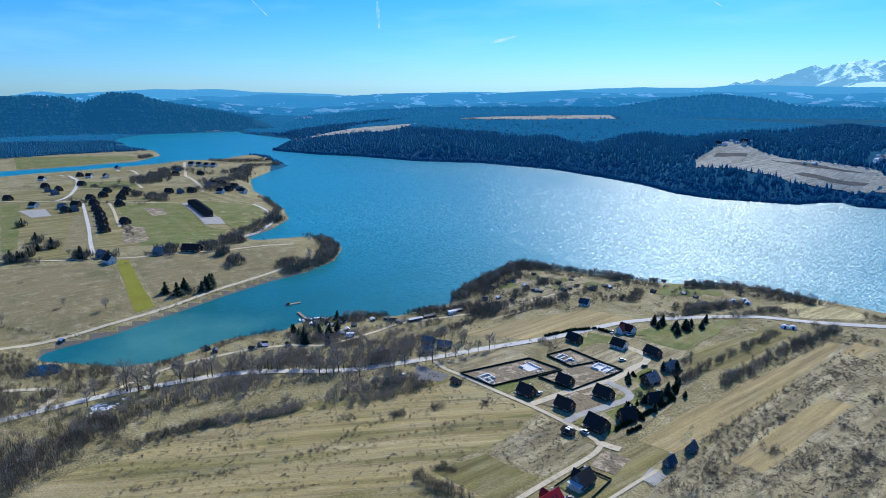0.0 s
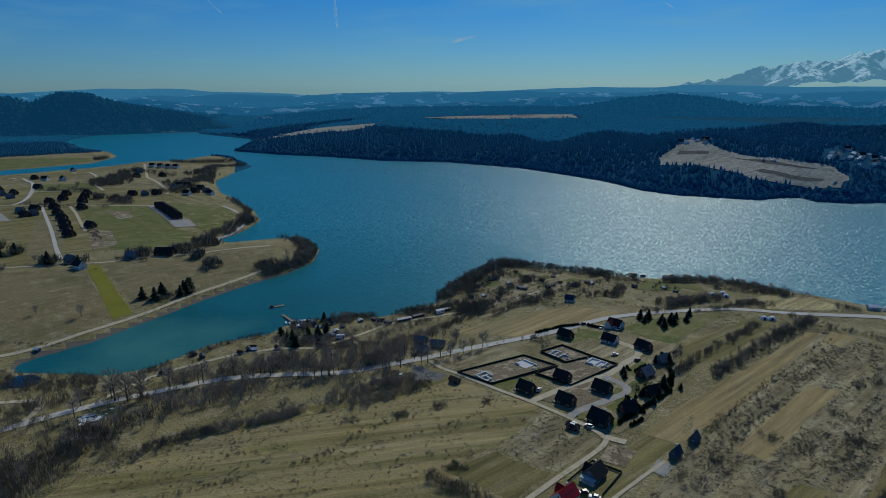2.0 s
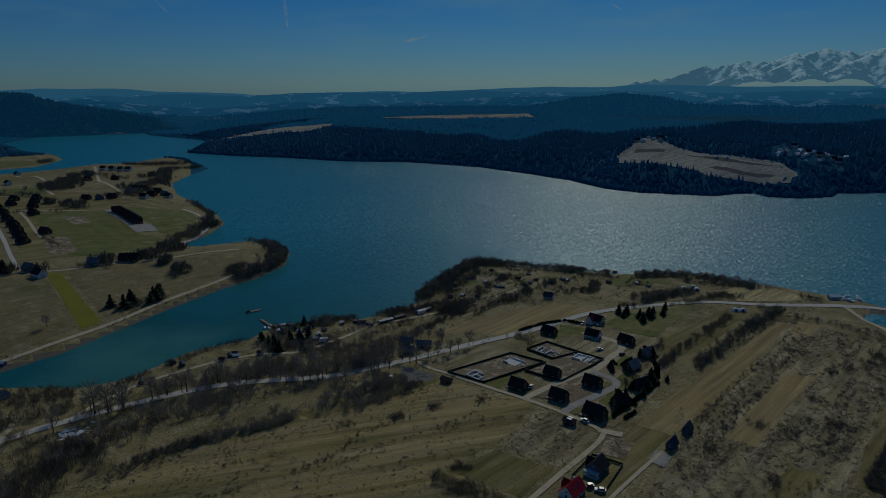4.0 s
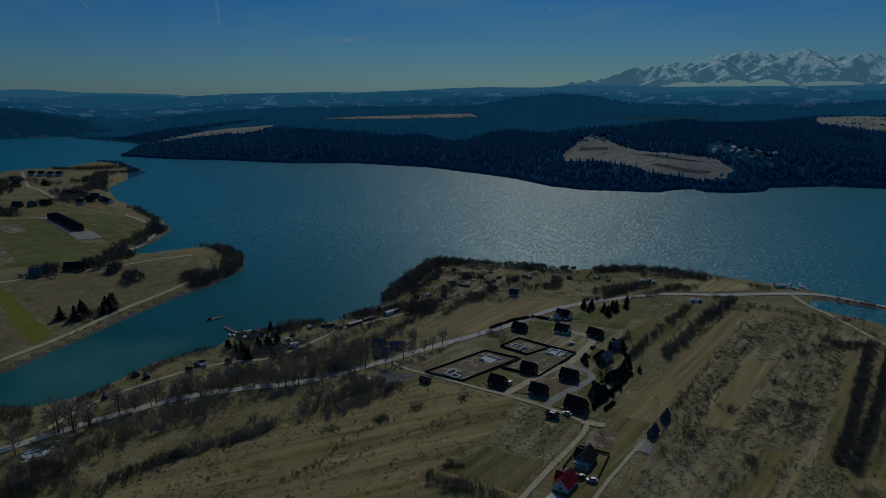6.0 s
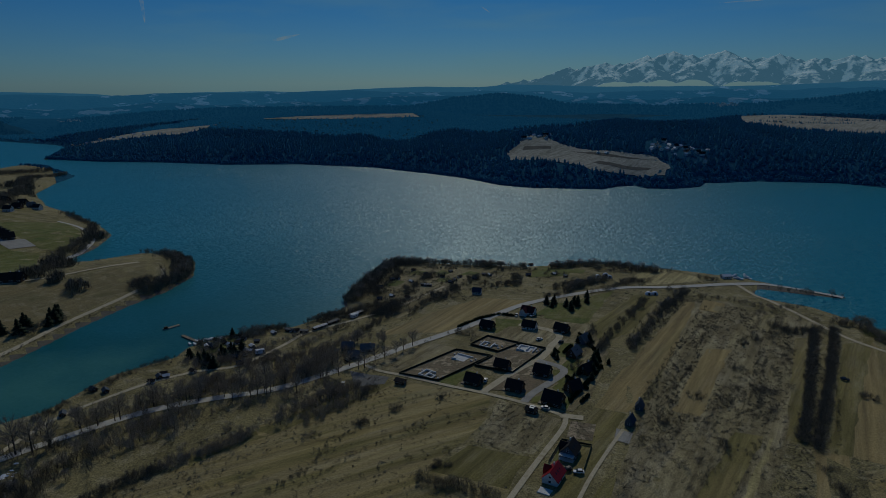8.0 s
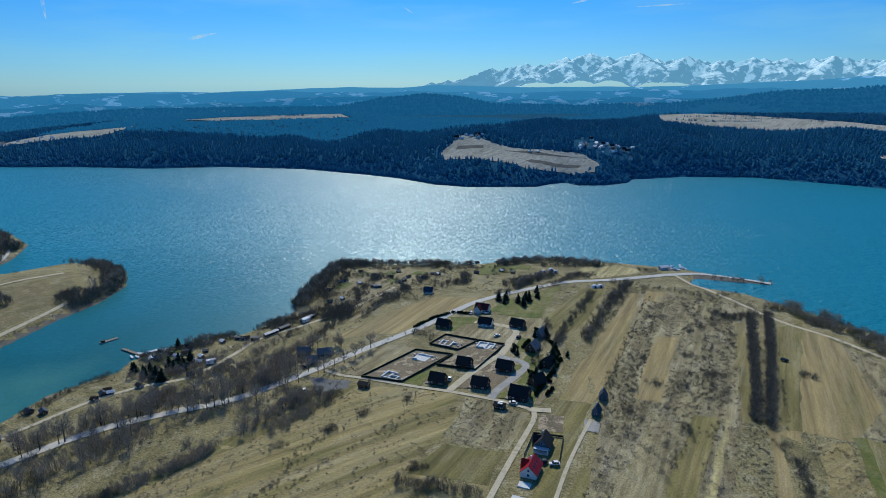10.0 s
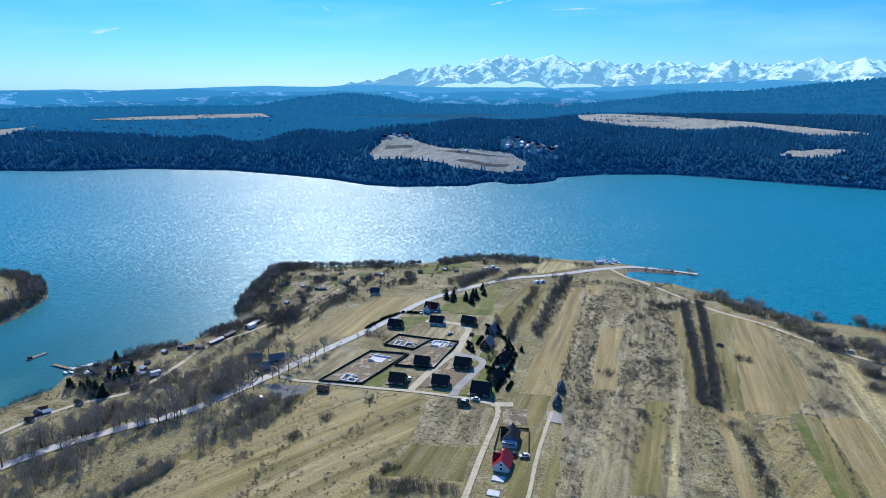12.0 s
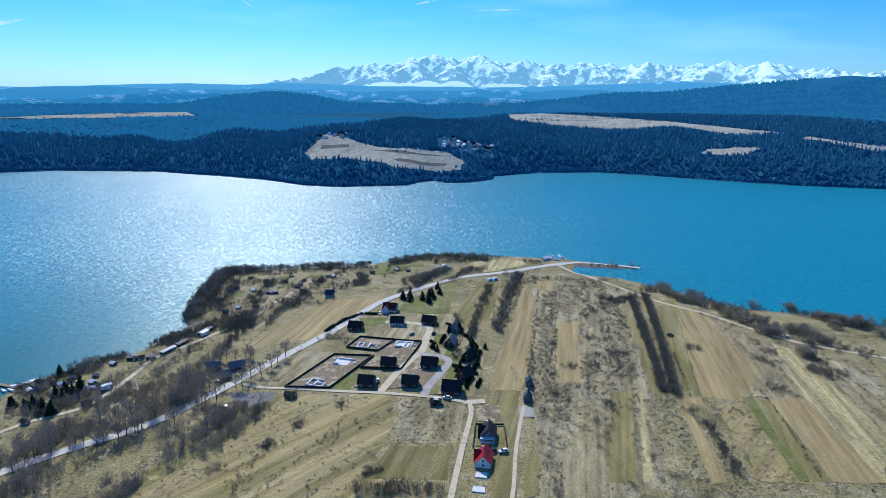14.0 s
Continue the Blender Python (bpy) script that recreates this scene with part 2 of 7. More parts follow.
def water_material():
    m = bpy.data.materials.new("lake_water")
    m.use_nodes = True
    nt = m.node_tree
    b = nt.nodes["Principled BSDF"]
    b.inputs["Roughness"].default_value = 0.335
    b.inputs["IOR"].default_value = 1.333
    b.inputs["Specular IOR Level"].default_value = 0.40
    b.inputs["Specular Tint"].default_value = (0.60, 0.96, 0.96, 1)
    g = nt.nodes.new("ShaderNodeNewGeometry")
    # silt-laden shallows of the inlet are milky green, the open lake deep teal
    sub = nt.nodes.new("ShaderNodeVectorMath")
    sub.operation = "DISTANCE"
    sub.inputs[1].default_value = (-388, 146, 0)
    warp = nt.nodes.new("ShaderNodeTexNoise")
    warp.inputs["Scale"].default_value, warp.inputs["Detail"].default_value = 0.02, 4
    nt.links.new(g.outputs["Position"], warp.inputs["Vector"])
    nt.links.new(g.outputs["Position"], sub.inputs[0])
    add = nt.nodes.new("ShaderNodeMath")
    add.operation = "MULTIPLY_ADD"
    add.inputs[1].default_value = 150
    nt.links.new(warp.outputs["Fac"], add.inputs[0])
    nt.links.new(sub.outputs["Value"], add.inputs[2])
    ramp = nt.nodes.new("ShaderNodeValToRGB")
    rng = nt.nodes.new("ShaderNodeMapRange")
    rng.inputs["From Min"].default_value, rng.inputs["From Max"].default_value = 80, 430
    nt.links.new(add.outputs["Value"], rng.inputs["Value"])
    nt.links.new(rng.outputs["Result"], ramp.inputs["Fac"])
    e = ramp.color_ramp.elements
    e[0].color, e[1].color = (0.055, 0.225, 0.19, 1), (0.005, 0.24, 0.325, 1)
    mid = e.new(0.16)
    mid.color = (0.007, 0.135, 0.145, 1)
    nt.links.new(ramp.outputs["Color"], b.inputs["Base Color"])
    w1, w2, wind, swell = (nt.nodes.new("ShaderNodeTexNoise") for _ in range(4))
    mp = nt.nodes.new("ShaderNodeMapping")
    mp.inputs["Rotation"].default_value = (0, 0, radians(25))
    mp.inputs["Scale"].default_value = (0.45, 1, 1)
    nt.links.new(g.outputs["Position"], mp.inputs["Vector"])
    for n, sc in ((w1, 0.42), (w2, 1.3), (wind, 0.006), (swell, 0.13)):
        n.inputs["Scale"].default_value, n.inputs["Detail"].default_value = sc, 3
        nt.links.new(mp.outputs["Vector"], n.inputs["Vector"])
    both = nt.nodes.new("ShaderNodeMath")
    both.operation = "MULTIPLY_ADD"
    both.inputs[1].default_value = 0.5
    nt.links.new(w2.outputs["Fac"], both.inputs[0])
    chop = nt.nodes.new("ShaderNodeMath")
    chop.operation = "MULTIPLY_ADD"
    chop.inputs[1].default_value = 0.55
    nt.links.new(swell.outputs["Fac"], chop.inputs[0])
    nt.links.new(w1.outputs["Fac"], chop.inputs[2])
    nt.links.new(chop.outputs["Value"], both.inputs[2])
    st = nt.nodes.new("ShaderNodeMapRange")
    st.inputs["From Min"].default_value, st.inputs["From Max"].default_value = 0.35, 0.65
    st.inputs["To Min"].default_value, st.inputs["To Max"].default_value = 0.5, 0.95
    nt.links.new(wind.outputs["Fac"], st.inputs["Value"])
    bp = nt.nodes.new("ShaderNodeBump")
    bp.inputs["Distance"].default_value = 0.9
    # the inlet lies in the lee and is calm
    calm = nt.nodes.new("ShaderNodeMapRange")
    calm.inputs["From Min"].default_value, calm.inputs["From Max"].default_value = 130, 420
    calm.inputs["To Min"].default_value, calm.inputs["To Max"].default_value = 0.12, 1.0
    nt.links.new(sub.outputs["Value"], calm.inputs["Value"])
    lee = nt.nodes.new("ShaderNodeMath")
    lee.operation = "MULTIPLY"
    nt.links.new(st.outputs["Result"], lee.inputs[0])
    nt.links.new(calm.outputs["Result"], lee.inputs[1])
    nt.links.new(lee.outputs["Value"], bp.inputs["Strength"])
    nt.links.new(both.outputs["Value"], bp.inputs["Height"])
    # wavelets: small facets, each with a tilt of its own, steeper where the wind reaches
    cell, cellmap = nt.nodes.new("ShaderNodeTexVoronoi"), nt.nodes.new("ShaderNodeMapping")
    cellmap.inputs["Scale"].default_value = (1.15, 0.50, 1)
    cellmap.inputs["Rotation"].default_value = (0, 0, radians(-12))
    cell.inputs["Scale"].default_value = 1.0
    mid_, tilt, up, unit = (nt.nodes.new("ShaderNodeVectorMath") for _ in range(4))
    mid_.operation, tilt.operation, up.operation, unit.operation = "SUBTRACT", "SCALE", "ADD", "NORMALIZE"
    mid_.inputs[1].default_value = (0.5, 0.5, 0.5)
    amt = nt.nodes.new("ShaderNodeMath")
    amt.operation = "MULTIPLY"
    amt.inputs[1].default_value = 0.47
    nt.links.new(g.outputs["Position"], cellmap.inputs["Vector"])
    nt.links.new(cellmap.outputs["Vector"], cell.inputs["Vector"])
    nt.links.new(cell.outputs["Color"], mid_.inputs[0])
    nt.links.new(mid_.outputs["Vector"], tilt.inputs[0])
    nt.links.new(lee.outputs["Value"], amt.inputs[0])
    nt.links.new(amt.outputs["Value"], tilt.inputs["Scale"])
    nt.links.new(tilt.outputs["Vector"], up.inputs[0])
    nt.links.new(g.outputs["Normal"], up.inputs[1])
    nt.links.new(up.outputs["Vector"], unit.inputs[0])
    nt.links.new(unit.outputs["Vector"], bp.inputs["Normal"])
    nt.links.new(bp.outputs["Normal"], b.inputs["Normal"])
    return m


M_WATER = water_material()
M_POND = bpy.data.materials.new("still_pond_water")
M_POND.use_nodes = True
pb = M_POND.node_tree.nodes["Principled BSDF"]
pb.inputs["Base Color"].default_value, pb.inputs["Roughness"].default_value = (0.008, 0.05, 0.10, 1), 0.12


# ---- mesh helpers ----
def tri_mesh(name, verts, tris, mats, index=None):
    """A mesh of triangles from arrays."""
    verts, tris = np.asarray(verts, np.float32), np.asarray(tris, np.int32)
    me = bpy.data.meshes.new(name)
    me.vertices.add(len(verts))
    me.vertices.foreach_set("co", verts.ravel())
    me.loops.add(3 * len(tris))
    me.loops.foreach_set("vertex_index", tris.ravel())
    me.polygons.add(len(tris))
    me.polygons.foreach_set("loop_start", np.arange(0, 3 * len(tris), 3, dtype=np.int32))
    me.polygons.foreach_set("loop_total", np.full(len(tris), 3, np.int32))
    for m in mats:
        me.materials.append(m)
    if index is not None:
        me.polygons.foreach_set("material_index", np.asarray(index, np.int32))
    me.update(calc_edges=True)
    return me


def part(name, bm, material, parent=None, label=""):
    me = bpy.data.meshes.new(name)
    bm.to_mesh(me)
    bm.free()
    me.materials.append(material)
    ob = new(name, me)
    ob.parent = parent
    if label:
        ob["label"] = label
    return ob


def empty(name, m):
    ob = new(name)
    ob.empty_display_size = 0.5
    ob.matrix_world = m
    return ob


def box(bm, x0, x1, y0, y1, z0, z1):
    v = [bm.verts.new((x, y, z)) for z in (z0, z1) for x, y in ((x0, y0), (x1, y0), (x1, y1), (x0, y1))]
    for f in ((3, 2, 1, 0), (4, 5, 6, 7), (0, 1, 5, 4), (1, 2, 6, 5), (2, 3, 7, 6), (3, 0, 4, 7)):
        bm.faces.new([v[i] for i in f])
    return bm


def boxes(*dims):
    bm = bmesh.new()
    for d in dims:
        box(bm, *d)
    return bm


def bevelled(bm, w):
    bmesh.ops.bevel(bm, geom=bm.edges[:], offset=w, segments=1, affect="EDGES")
    return bm


def rod(bm, a, b, r0, r1, n=6):
    """A tapered rod from a to b."""
    a, b = Vector(a), Vector(b)
    q = (b - a).to_track_quat("Z", "Y").to_matrix()
    rings = []
    for p, r in ((a, r0), (b, r1)):
        rings.append([bm.verts.new(p + q @ Vector((r * math.cos(2 * math.pi * k / n), r * math.sin(2 * math.pi * k / n), 0))) for k in range(n)])
    for k in range(n):
        bm.faces.new((rings[0][k], rings[0][(k + 1) % n], rings[1][(k + 1) % n], rings[1][k]))
    bm.faces.new(rings[1])
    bm.faces.new(rings[0][::-1])
    return bm


# ---- the lie of the land ----
SOUTH=[(-413,78),(-367,110),(-357,130),(-361,171),(-347,203),(-351,217),(-347,231),(-326,263),(-312,270),(-300,313),(-312,330),(-322,375),(-330,436),(-282,445),(-212,465),(-158,501),(-86,506),(-34,502),(-15,493),(31,481),(28,474),(-30,477),(-32,461),(-22,453),(5,446),(38,418),(72,383),(125,370),(159,352),(400,250),(900,150),(1500,100)]
FAR=[(1500,1000),(900,960),(536,973),(398,994),(318,1020),(218,1065),(108,1107),(-8,1082),(-86,1028),(-91,988),(-128,952),(-164,941),(-184,962),(-206,947),(-225,909),(-325,879),(-383,890),(-460,937),(-540,965),(-670,1000),(-838,988),(-958,928),(-1118,907),(-1238,869),(-1404,851)]
WEST=[(-1585,1039),(-1685,1085),(-1993,1107),(-2175,1176),(-2261,1035),(-2215,866),(-2141,775),(-2054,709),(-1743,647),(-1640,656),(-1503,616),(-1417,527),(-1426,429),(-1435,340),(-1447,287),(-1460,100)]
HEAD=[(-1390,100),(-1372,270),(-1367,314),(-1345,510),(-1331,599),(-1285,666),(-1277,729),(-1199,738),(-1098,696),(-1061,638),(-986,548),(-874,488),(-793,467),(-704,434),(-650,406),(-619,364),(-600,318),(-581,325),(-559,368),(-518,371),(-489,362),(-459,329),(-448,291),(-448,258),(-442,214),(-434,179),(-429,153),(-423,125),(-424,102),(-423,85)]
LAKE=np.array(SOUTH+FAR+WEST+HEAD,float)
CX, CY = -60.0, -20.0
def shore(x,y):
    "distance to the shoreline, positive on land"
    x=np.asarray(x,float); y=np.asarray(y,float)
    best=np.full(x.shape,1e12); inside=np.zeros(x.shape,bool)
    a=LAKE; b=np.roll(LAKE,-1,0)
    for (x0,y0),(x1,y1) in zip(a,b):
        dx,dy=x1-x0,y1-y0
        t=np.clip(((x-x0)*dx+(y-y0)*dy)/(dx*dx+dy*dy),0,1)
        best=np.minimum(best,(x-x0-t*dx)**2+(y-y0-t*dy)**2)
        if dy!=0:
            c=((y0>y)!=(y1>y))&(x<x0+(y-y0)*dx/dy); inside^=c
    d=np.sqrt(best); return np.where(inside,-d,d)
def smooth(a,b,v):
    t=np.clip((v-a)/(b-a),0,1); return t*t*(3-2*t)
D_AZ=[-90,-70,-57,-53,-49,-44,-41,-37,-33,-28,-24,-20,-16,-14,-10,-5,0,5,15,24,31,60]
D_H=[20,20,10,15,28,26,30,34,30,38,42,44,52,60,66,66,62,45,55,54,40,40]
V_AZ=[-90,-60,-50,-40,-27,-22,-10,0,25,60]
V_H=[20,15,40,66,70,52,38,66,78,60]
C_AZ=[-90,-77,-73,-72,-70,-68,-66,-62,-59,-53,-49,-44,-39,-27,-23,-19,-16,-13,-9,-4,2,6,10,15,20,25,28,31,60]
C_H=[120,120,112,92,125,122,92,60,40,42,60,68,68,66,95,108,95,72,68,70,76,92,118,128,148,168,180,172,140]
B_AZ=[-90,-77,-75,-73,-69,-67,-62,-59,-55,-51,-44,-37,-32,-25,-20,-18,-15,-8,0,7,12,16,18,31,60]
B_H=[140,129,150,140,155,161,149,131,136,116,133,127,140,155,147,160,155,141,150,162,180,200,187,170,160]
def ground(x,y):
    x=np.asarray(x,float); y=np.asarray(y,float)
    d=shore(x,y); r=np.hypot(x-CX,y-CY); az=np.degrees(np.arctan2(x-CX,y-CY))
    hd=np.interp(az,D_AZ,D_H); hv=np.interp(az,V_AZ,V_H)
    n0=np.where(x<-410,16,20)
    w=smooth(-68,-60,az)
    H=n0+(hd-n0)*smooth(850,1250,r)*w
    H=H+(hv-H)*smooth(1450,1850,r)
    H=H+(9*np.sin(x*0.0135+1.3*np.sin(y*0.006))*np.sin(y*0.017+0.8*np.sin(x*0.009))+6*np.sin(x*0.031+y*0.012))*smooth(960,1150,r)*(1-smooth(1400,1600,r))*w
    H=H+(45-39*smooth(42,55,-az)-H)*smooth(1950,2300,r)
    s=np.where(x<-410,0.25-0.215*smooth(1080,1260,-x),0.06); s=s+(0.6-s)*smooth(850,1000,r)*w
    z=H*(1-np.exp(-np.maximum(d,0)*s/H))+0.25*smooth(0,3,d)
    return np.where(d>0,z,np.maximum(d*0.15,-3.0))

# ---- the plan: places in metres ----
HOUSES = [(-169, 228), (-147, 228), (-139, 250), (-126, 221), (-161, 250), (-120, 237), (-189, 304), (-164, 312), (-144, 313), (-129, 279), (-118, 260), (-172, 337), (-128, 300), (-220, 367), (-255, 246), (-245, 236), (-243, 248)]
BLACKRED = [(-109, 180), (-111, 162), (-90, 214), (-88, 230), (-112, 153), (-113, 144)]
SHEDS = [(-133, 209), (-204, 215)]
FOUND = [(-194, 229), (-186, 255), (-178, 277), (-156, 279)]
FENCE1 = [(-210, 225), (-194, 265), (-172, 263), (-187, 224)]
FENCE2 = [(-189, 275), (-184, 291), (-162, 286), (-170, 270)]
FENCE3 = [(-162, 286), (-146, 283), (-154, 246), (-176, 248), (-171, 263), (-170, 270)]
DOMES = [(-142, 457), (-147, 449), (-138, 451), (-104, 415), (-100, 418)]
CARAVANS = [(-282, 297), (-300, 222)]
ALLOT = [(-293, 409), (-278, 401), (-262, 399), (-263, 418), (-249, 394), (-249, 404), (-249, 386), (-264, 373), (-280, 379), (-298, 380), (-295, 384), (-278, 343), (-265, 343), (-297, 360), (-234, 420), (-229, 420), (-236, 404), (-209, 471), (-200, 433), (-181, 444), (-171, 441), (-284, 335)]
CAMP = [(-325, 207), (-332, 228), (-335, 221), (-326, 234), (-308, 218), (-306, 225), (-300, 221), (-310, 212), (-301, 206), (-319, 189), (-339, 220), (-327, 227), (-308, 222), (-339, 222), (-341, 230), (-340, 233), (-325, 217), (-324, 223), (-325, 231), (-326, 237), (-312, 223), (-312, 229), (-315, 237), (-335, 239), (-331, 241), (-315, 253), (-308, 261), (-304, 262), (-332, 181), (-331, 177)]
BOATS = [(-354, 221), (-351, 222), (-353, 226), (-351, 227), (-349, 230), (-348, 231), (-347, 233)]
MARINA = [(-50, 500), (-45, 506), (-38, 510), (-36, 503), (-43, 495)]
CARS = [(5, 311), (79, 319), (-153, 295), (-140, 295), (-164, 232), (-231, 203), (-246, 230), (-231, 203)]
FIRS = [(-163, 357), (-161, 363), (-155, 365), (-146, 356), (-144, 367), (-143, 377), (-143, 387), (-148, 366)] + [(-167, 361), (-161, 367), (-149, 365), (-146, 373), (-150, 359), (-122, 259), (-113, 260), (-129, 296), (-123, 302), (-139, 274), (-137, 272), (-115, 252), (-117, 273)]
FIRS_CAMP = [(-333, 204), (-338, 208), (-326, 201), (-314, 197), (-319, 201), (-312, 198), (-316, 209), (-321, 213), (-316, 217), (-322, 222), (-317, 221), (-338, 237), (-329, 208)]
FIRS_HEAD = [(-610, 113), (-611, 117), (-609, 121), (-619, 129), (-587, 158), (-580, 160), (-562, 175), (-672, 148), (-637, 138), (-639, 150), (-761, 156), (-461, 179), (-463, 209), (-456, 199), (-458, 212), (-466, 192), (-462, 214), (-457, 205), (-459, 190), (-455, 183)]
ROADTREES = [(-332, 98), (-332, 105), (-332, 112), (-319, 122), (-316, 128), (-312, 134), (-310, 147), (-294, 160), (-267, 175), (-261, 180), (-263, 188), (-336, 85)]
ROADTREES2 = [(-267, 175), (-265, 178), (-263, 181), (-261, 183), (-248, 187), (-231, 236), (-227, 240), (-224, 248), (-223, 255), (-221, 263), (-232, 226), (-234, 223)]
W_ROAD = [(-268, 30), (-297, 64), (-302, 99), (-291, 124), (-278, 151)]
W_HEDGE = [(-267, 69), (-267, 91), (-262, 110), (-251, 134), (-242, 146)]
W_HEDGE2 = [(-239, 155), (-238, 166), (-235, 175), (-231, 188), (-227, 198)]
W_HEDGE3 = [(-206, 148), (-201, 161), (-197, 173), (-193, 191)]
GROVE = [(-261, 193), (-257, 206), (-256, 220), (-255, 236)]
GROVE2 = [(-303, 162), (-301, 170), (-298, 179), (-295, 186)]
GROVE3 = [(-291, 198), (-290, 211), (-287, 226)]
GROVE4 = [(-284, 239), (-283, 261), (-277, 280)]
SHORE_A = [(-334, 243), (-321, 259), (-312, 283), (-292, 298), (-284, 312)]
CAPE = [(-306, 322), (-310, 348), (-319, 393), (-322, 423), (-286, 447), (-263, 454), (-237, 453), (-224, 490)]
CAPE2 = [(-284, 321), (-268, 318), (-255, 315)]
MID = [(-250, 312), (-248, 330), (-244, 348)]
MID2 = [(-161, 395), (-152, 425), (-139, 444)]
MID3 = [(-206, 410), (-201, 420)]
MID4 = [(-189, 465), (-172, 482), (-139, 495), (-105, 486)]
MID5 = [(-242, 362), (-236, 391)]
MID6 = [(-206, 284), (-198, 298)]
EAST = [(13, 414), (29, 409), (44, 379), (62, 375), (72, 354), (80, 328)]
EAST2 = [(107, 387), (121, 391), (128, 355), (140, 350), (161, 356)]
EAST3 = [(90, 336), (93, 318), (101, 310)]
EAST4 = [(-25, 388), (-16, 374), (6, 395)]
EAST5 = [(66, 268), (71, 260), (75, 256)]
EAST6 = [(-71, 427), (-49, 432), (-24, 421), (1, 442)]
HEDGE_A = [(0, 390), (-9, 322), (-15, 274), (-22, 231)]
HEDGE_B = [(12, 399), (2, 333), (-8, 275), (-17, 225)]
HEDGE_C = [(-81, 434), (-91, 385), (-102, 300)]
HEDGE_D = [(-1, 287), (-6, 250), (-10, 226)]
HEDGE_E = [(-14, 214), (-12, 194), (-13, 173), (-14, 157)]
HEDGE_F = [(28, 237), (25, 212), (21, 179), (18, 161)]
HEDGE_G = [(-104, 399), (-115, 324), (-118, 288)]
HEDGE_H = [(-78, 297), (-71, 288), (-79, 233)]
HEADWOOD = [(-577, 382), (-530, 372), (-479, 345), (-457, 311), (-459, 275)]
HEADWOOD2 = [(-455, 176), (-457, 195), (-457, 212)]
HEADWOOD3 = [(-473, 276), (-472, 300)]
HEADWOOD4 = [(-555, 257), (-552, 273), (-612, 318), (-645, 379), (-649, 402)]
VILWOOD = [(-971, 362), (-1050, 423)]
VILWOOD2 = [(-862, 412), (-982, 530), (-1093, 611), (-1104, 684)]
VILWOOD3 = [(-1167, 571), (-1176, 639), (-1163, 700)]
VILWOOD4 = [(-839, 321), (-804, 326)]
HEADBUSH = [(-457, 133), (-470, 75), (-495, 254), (-594, 152), (-658, 142), (-648, 152), (-522, 256), (-477, 113)]
BACKWOOD = [(-1471, 554), (-1471, 593)]
VILLAGE = [(-882, 263), (-839, 253), (-798, 242), (-764, 234), (-735, 226), (-709, 218), (-678, 209), (-893, 282), (-928, 299), (-854, 290), (-888, 306), (-915, 320), (-809, 272), (-839, 218), (-813, 214), (-843, 234), (-812, 223), (-1020, 296), (-1130, 328), (-993, 245), (-992, 258), (-1036, 253), (-959, 244), (-955, 189), (-704, 239), (-877, 421), (-893, 438), (-865, 357), (-856, 369), (-852, 383), (-1048, 448), (-1096, 475), (-843, 433), (-867, 455), (-844, 451), (-890, 449), (-1063, 498), (-552, 211), (-545, 234), (-541, 238), (-575, 172), (-1128, 514), (-1119, 524), (-1112, 535), (-1109, 547), (-1102, 333), (-1082, 351), (-873, 197), (-1126, 273), (-826, 446), (-553, 170), (-830, 414), (-1294, 444)]
TERRACE = [(-759, 340), (-686, 323)]
SHOREHUTS = [(-343, 130), (-345, 155), (-353, 154), (-328, 179), (-330, 171), (-430, 97)]
POND = [(-391, 66), (-403, 75), (-400, 84), (-389, 86), (-382, 82), (-384, 73)]
FARFIELD = [(-420, 1044), (-413, 1150), (-371, 1126), (-327, 1090), (-201, 1066), (-160, 1059), (-137, 1018), (-143, 979), (-209, 983), (-249, 965), (-288, 977), (-327, 983), (-397, 995)]
CAPEFIELD = [(-298, 399), (-279, 440), (-241, 427), (-237, 362), (-253, 304), (-282, 336)]
GREEN_A = [(-161, 333), (-158, 365), (-129, 412), (-132, 334), (-139, 328)]
GREEN_B = [(-202, 454), (-171, 470), (-171, 444), (-198, 429)]
GREEN_C = [(-343, 219), (-344, 228), (-333, 244), (-324, 237), (-326, 223), (-329, 212)]
GREEN_D = [(53, 384), (72, 382), (83, 366), (72, 349), (59, 359)]
GREEN_E = [(91, 346), (102, 353), (97, 335), (89, 334)]
BARE_A = [(-121, 466), (-109, 506), (-71, 485), (-71, 472), (-107, 439)]
GRAVEL = [(-238, 220), (-213, 219), (-212, 212), (-225, 203)]
LOT_A = [(-231, 227), (-223, 262), (-206, 271), (-193, 267), (-209, 226)]
LOT_B = [(-160, 224), (-155, 250), (-145, 259), (-134, 245), (-141, 225)]


LAND_AZ = np.concatenate([np.arange(-180, -88, 4.0), np.arange(-88, 45, 0.3), np.arange(45, 180, 4.0)])
LAND_R = np.concatenate([[0.5, 25, 50, 75], np.geomspace(95, 4850, 250)])
ga, gr = np.meshgrid(np.radians(LAND_AZ), LAND_R, indexing="ij")
gx, gy = CX + gr * np.sin(ga), CY + gr * np.cos(ga)
gz = ground(gx, gy)
na, nr = gx.shape
ids = np.arange(na * nr).reshape(na, nr)
nxt = np.roll(ids, -1, 0)
q0, q1, q2, q3 = ids[:, :-1].ravel(), ids[:, 1:].ravel(), nxt[:, 1:].ravel(), nxt[:, :-1].ravel()
land_tris = np.concatenate([np.stack([q0, q2, q1], 1), np.stack([q0, q3, q2], 1)])
rr = gr[:, :-1].ravel()
dd = shore(gx[:, :-1].ravel(), gy[:, :-1].ravel())
lean_az = np.degrees(np.arctan2(gx[:, :-1].ravel() - CX, gy[:, :-1].ravel() - CY))
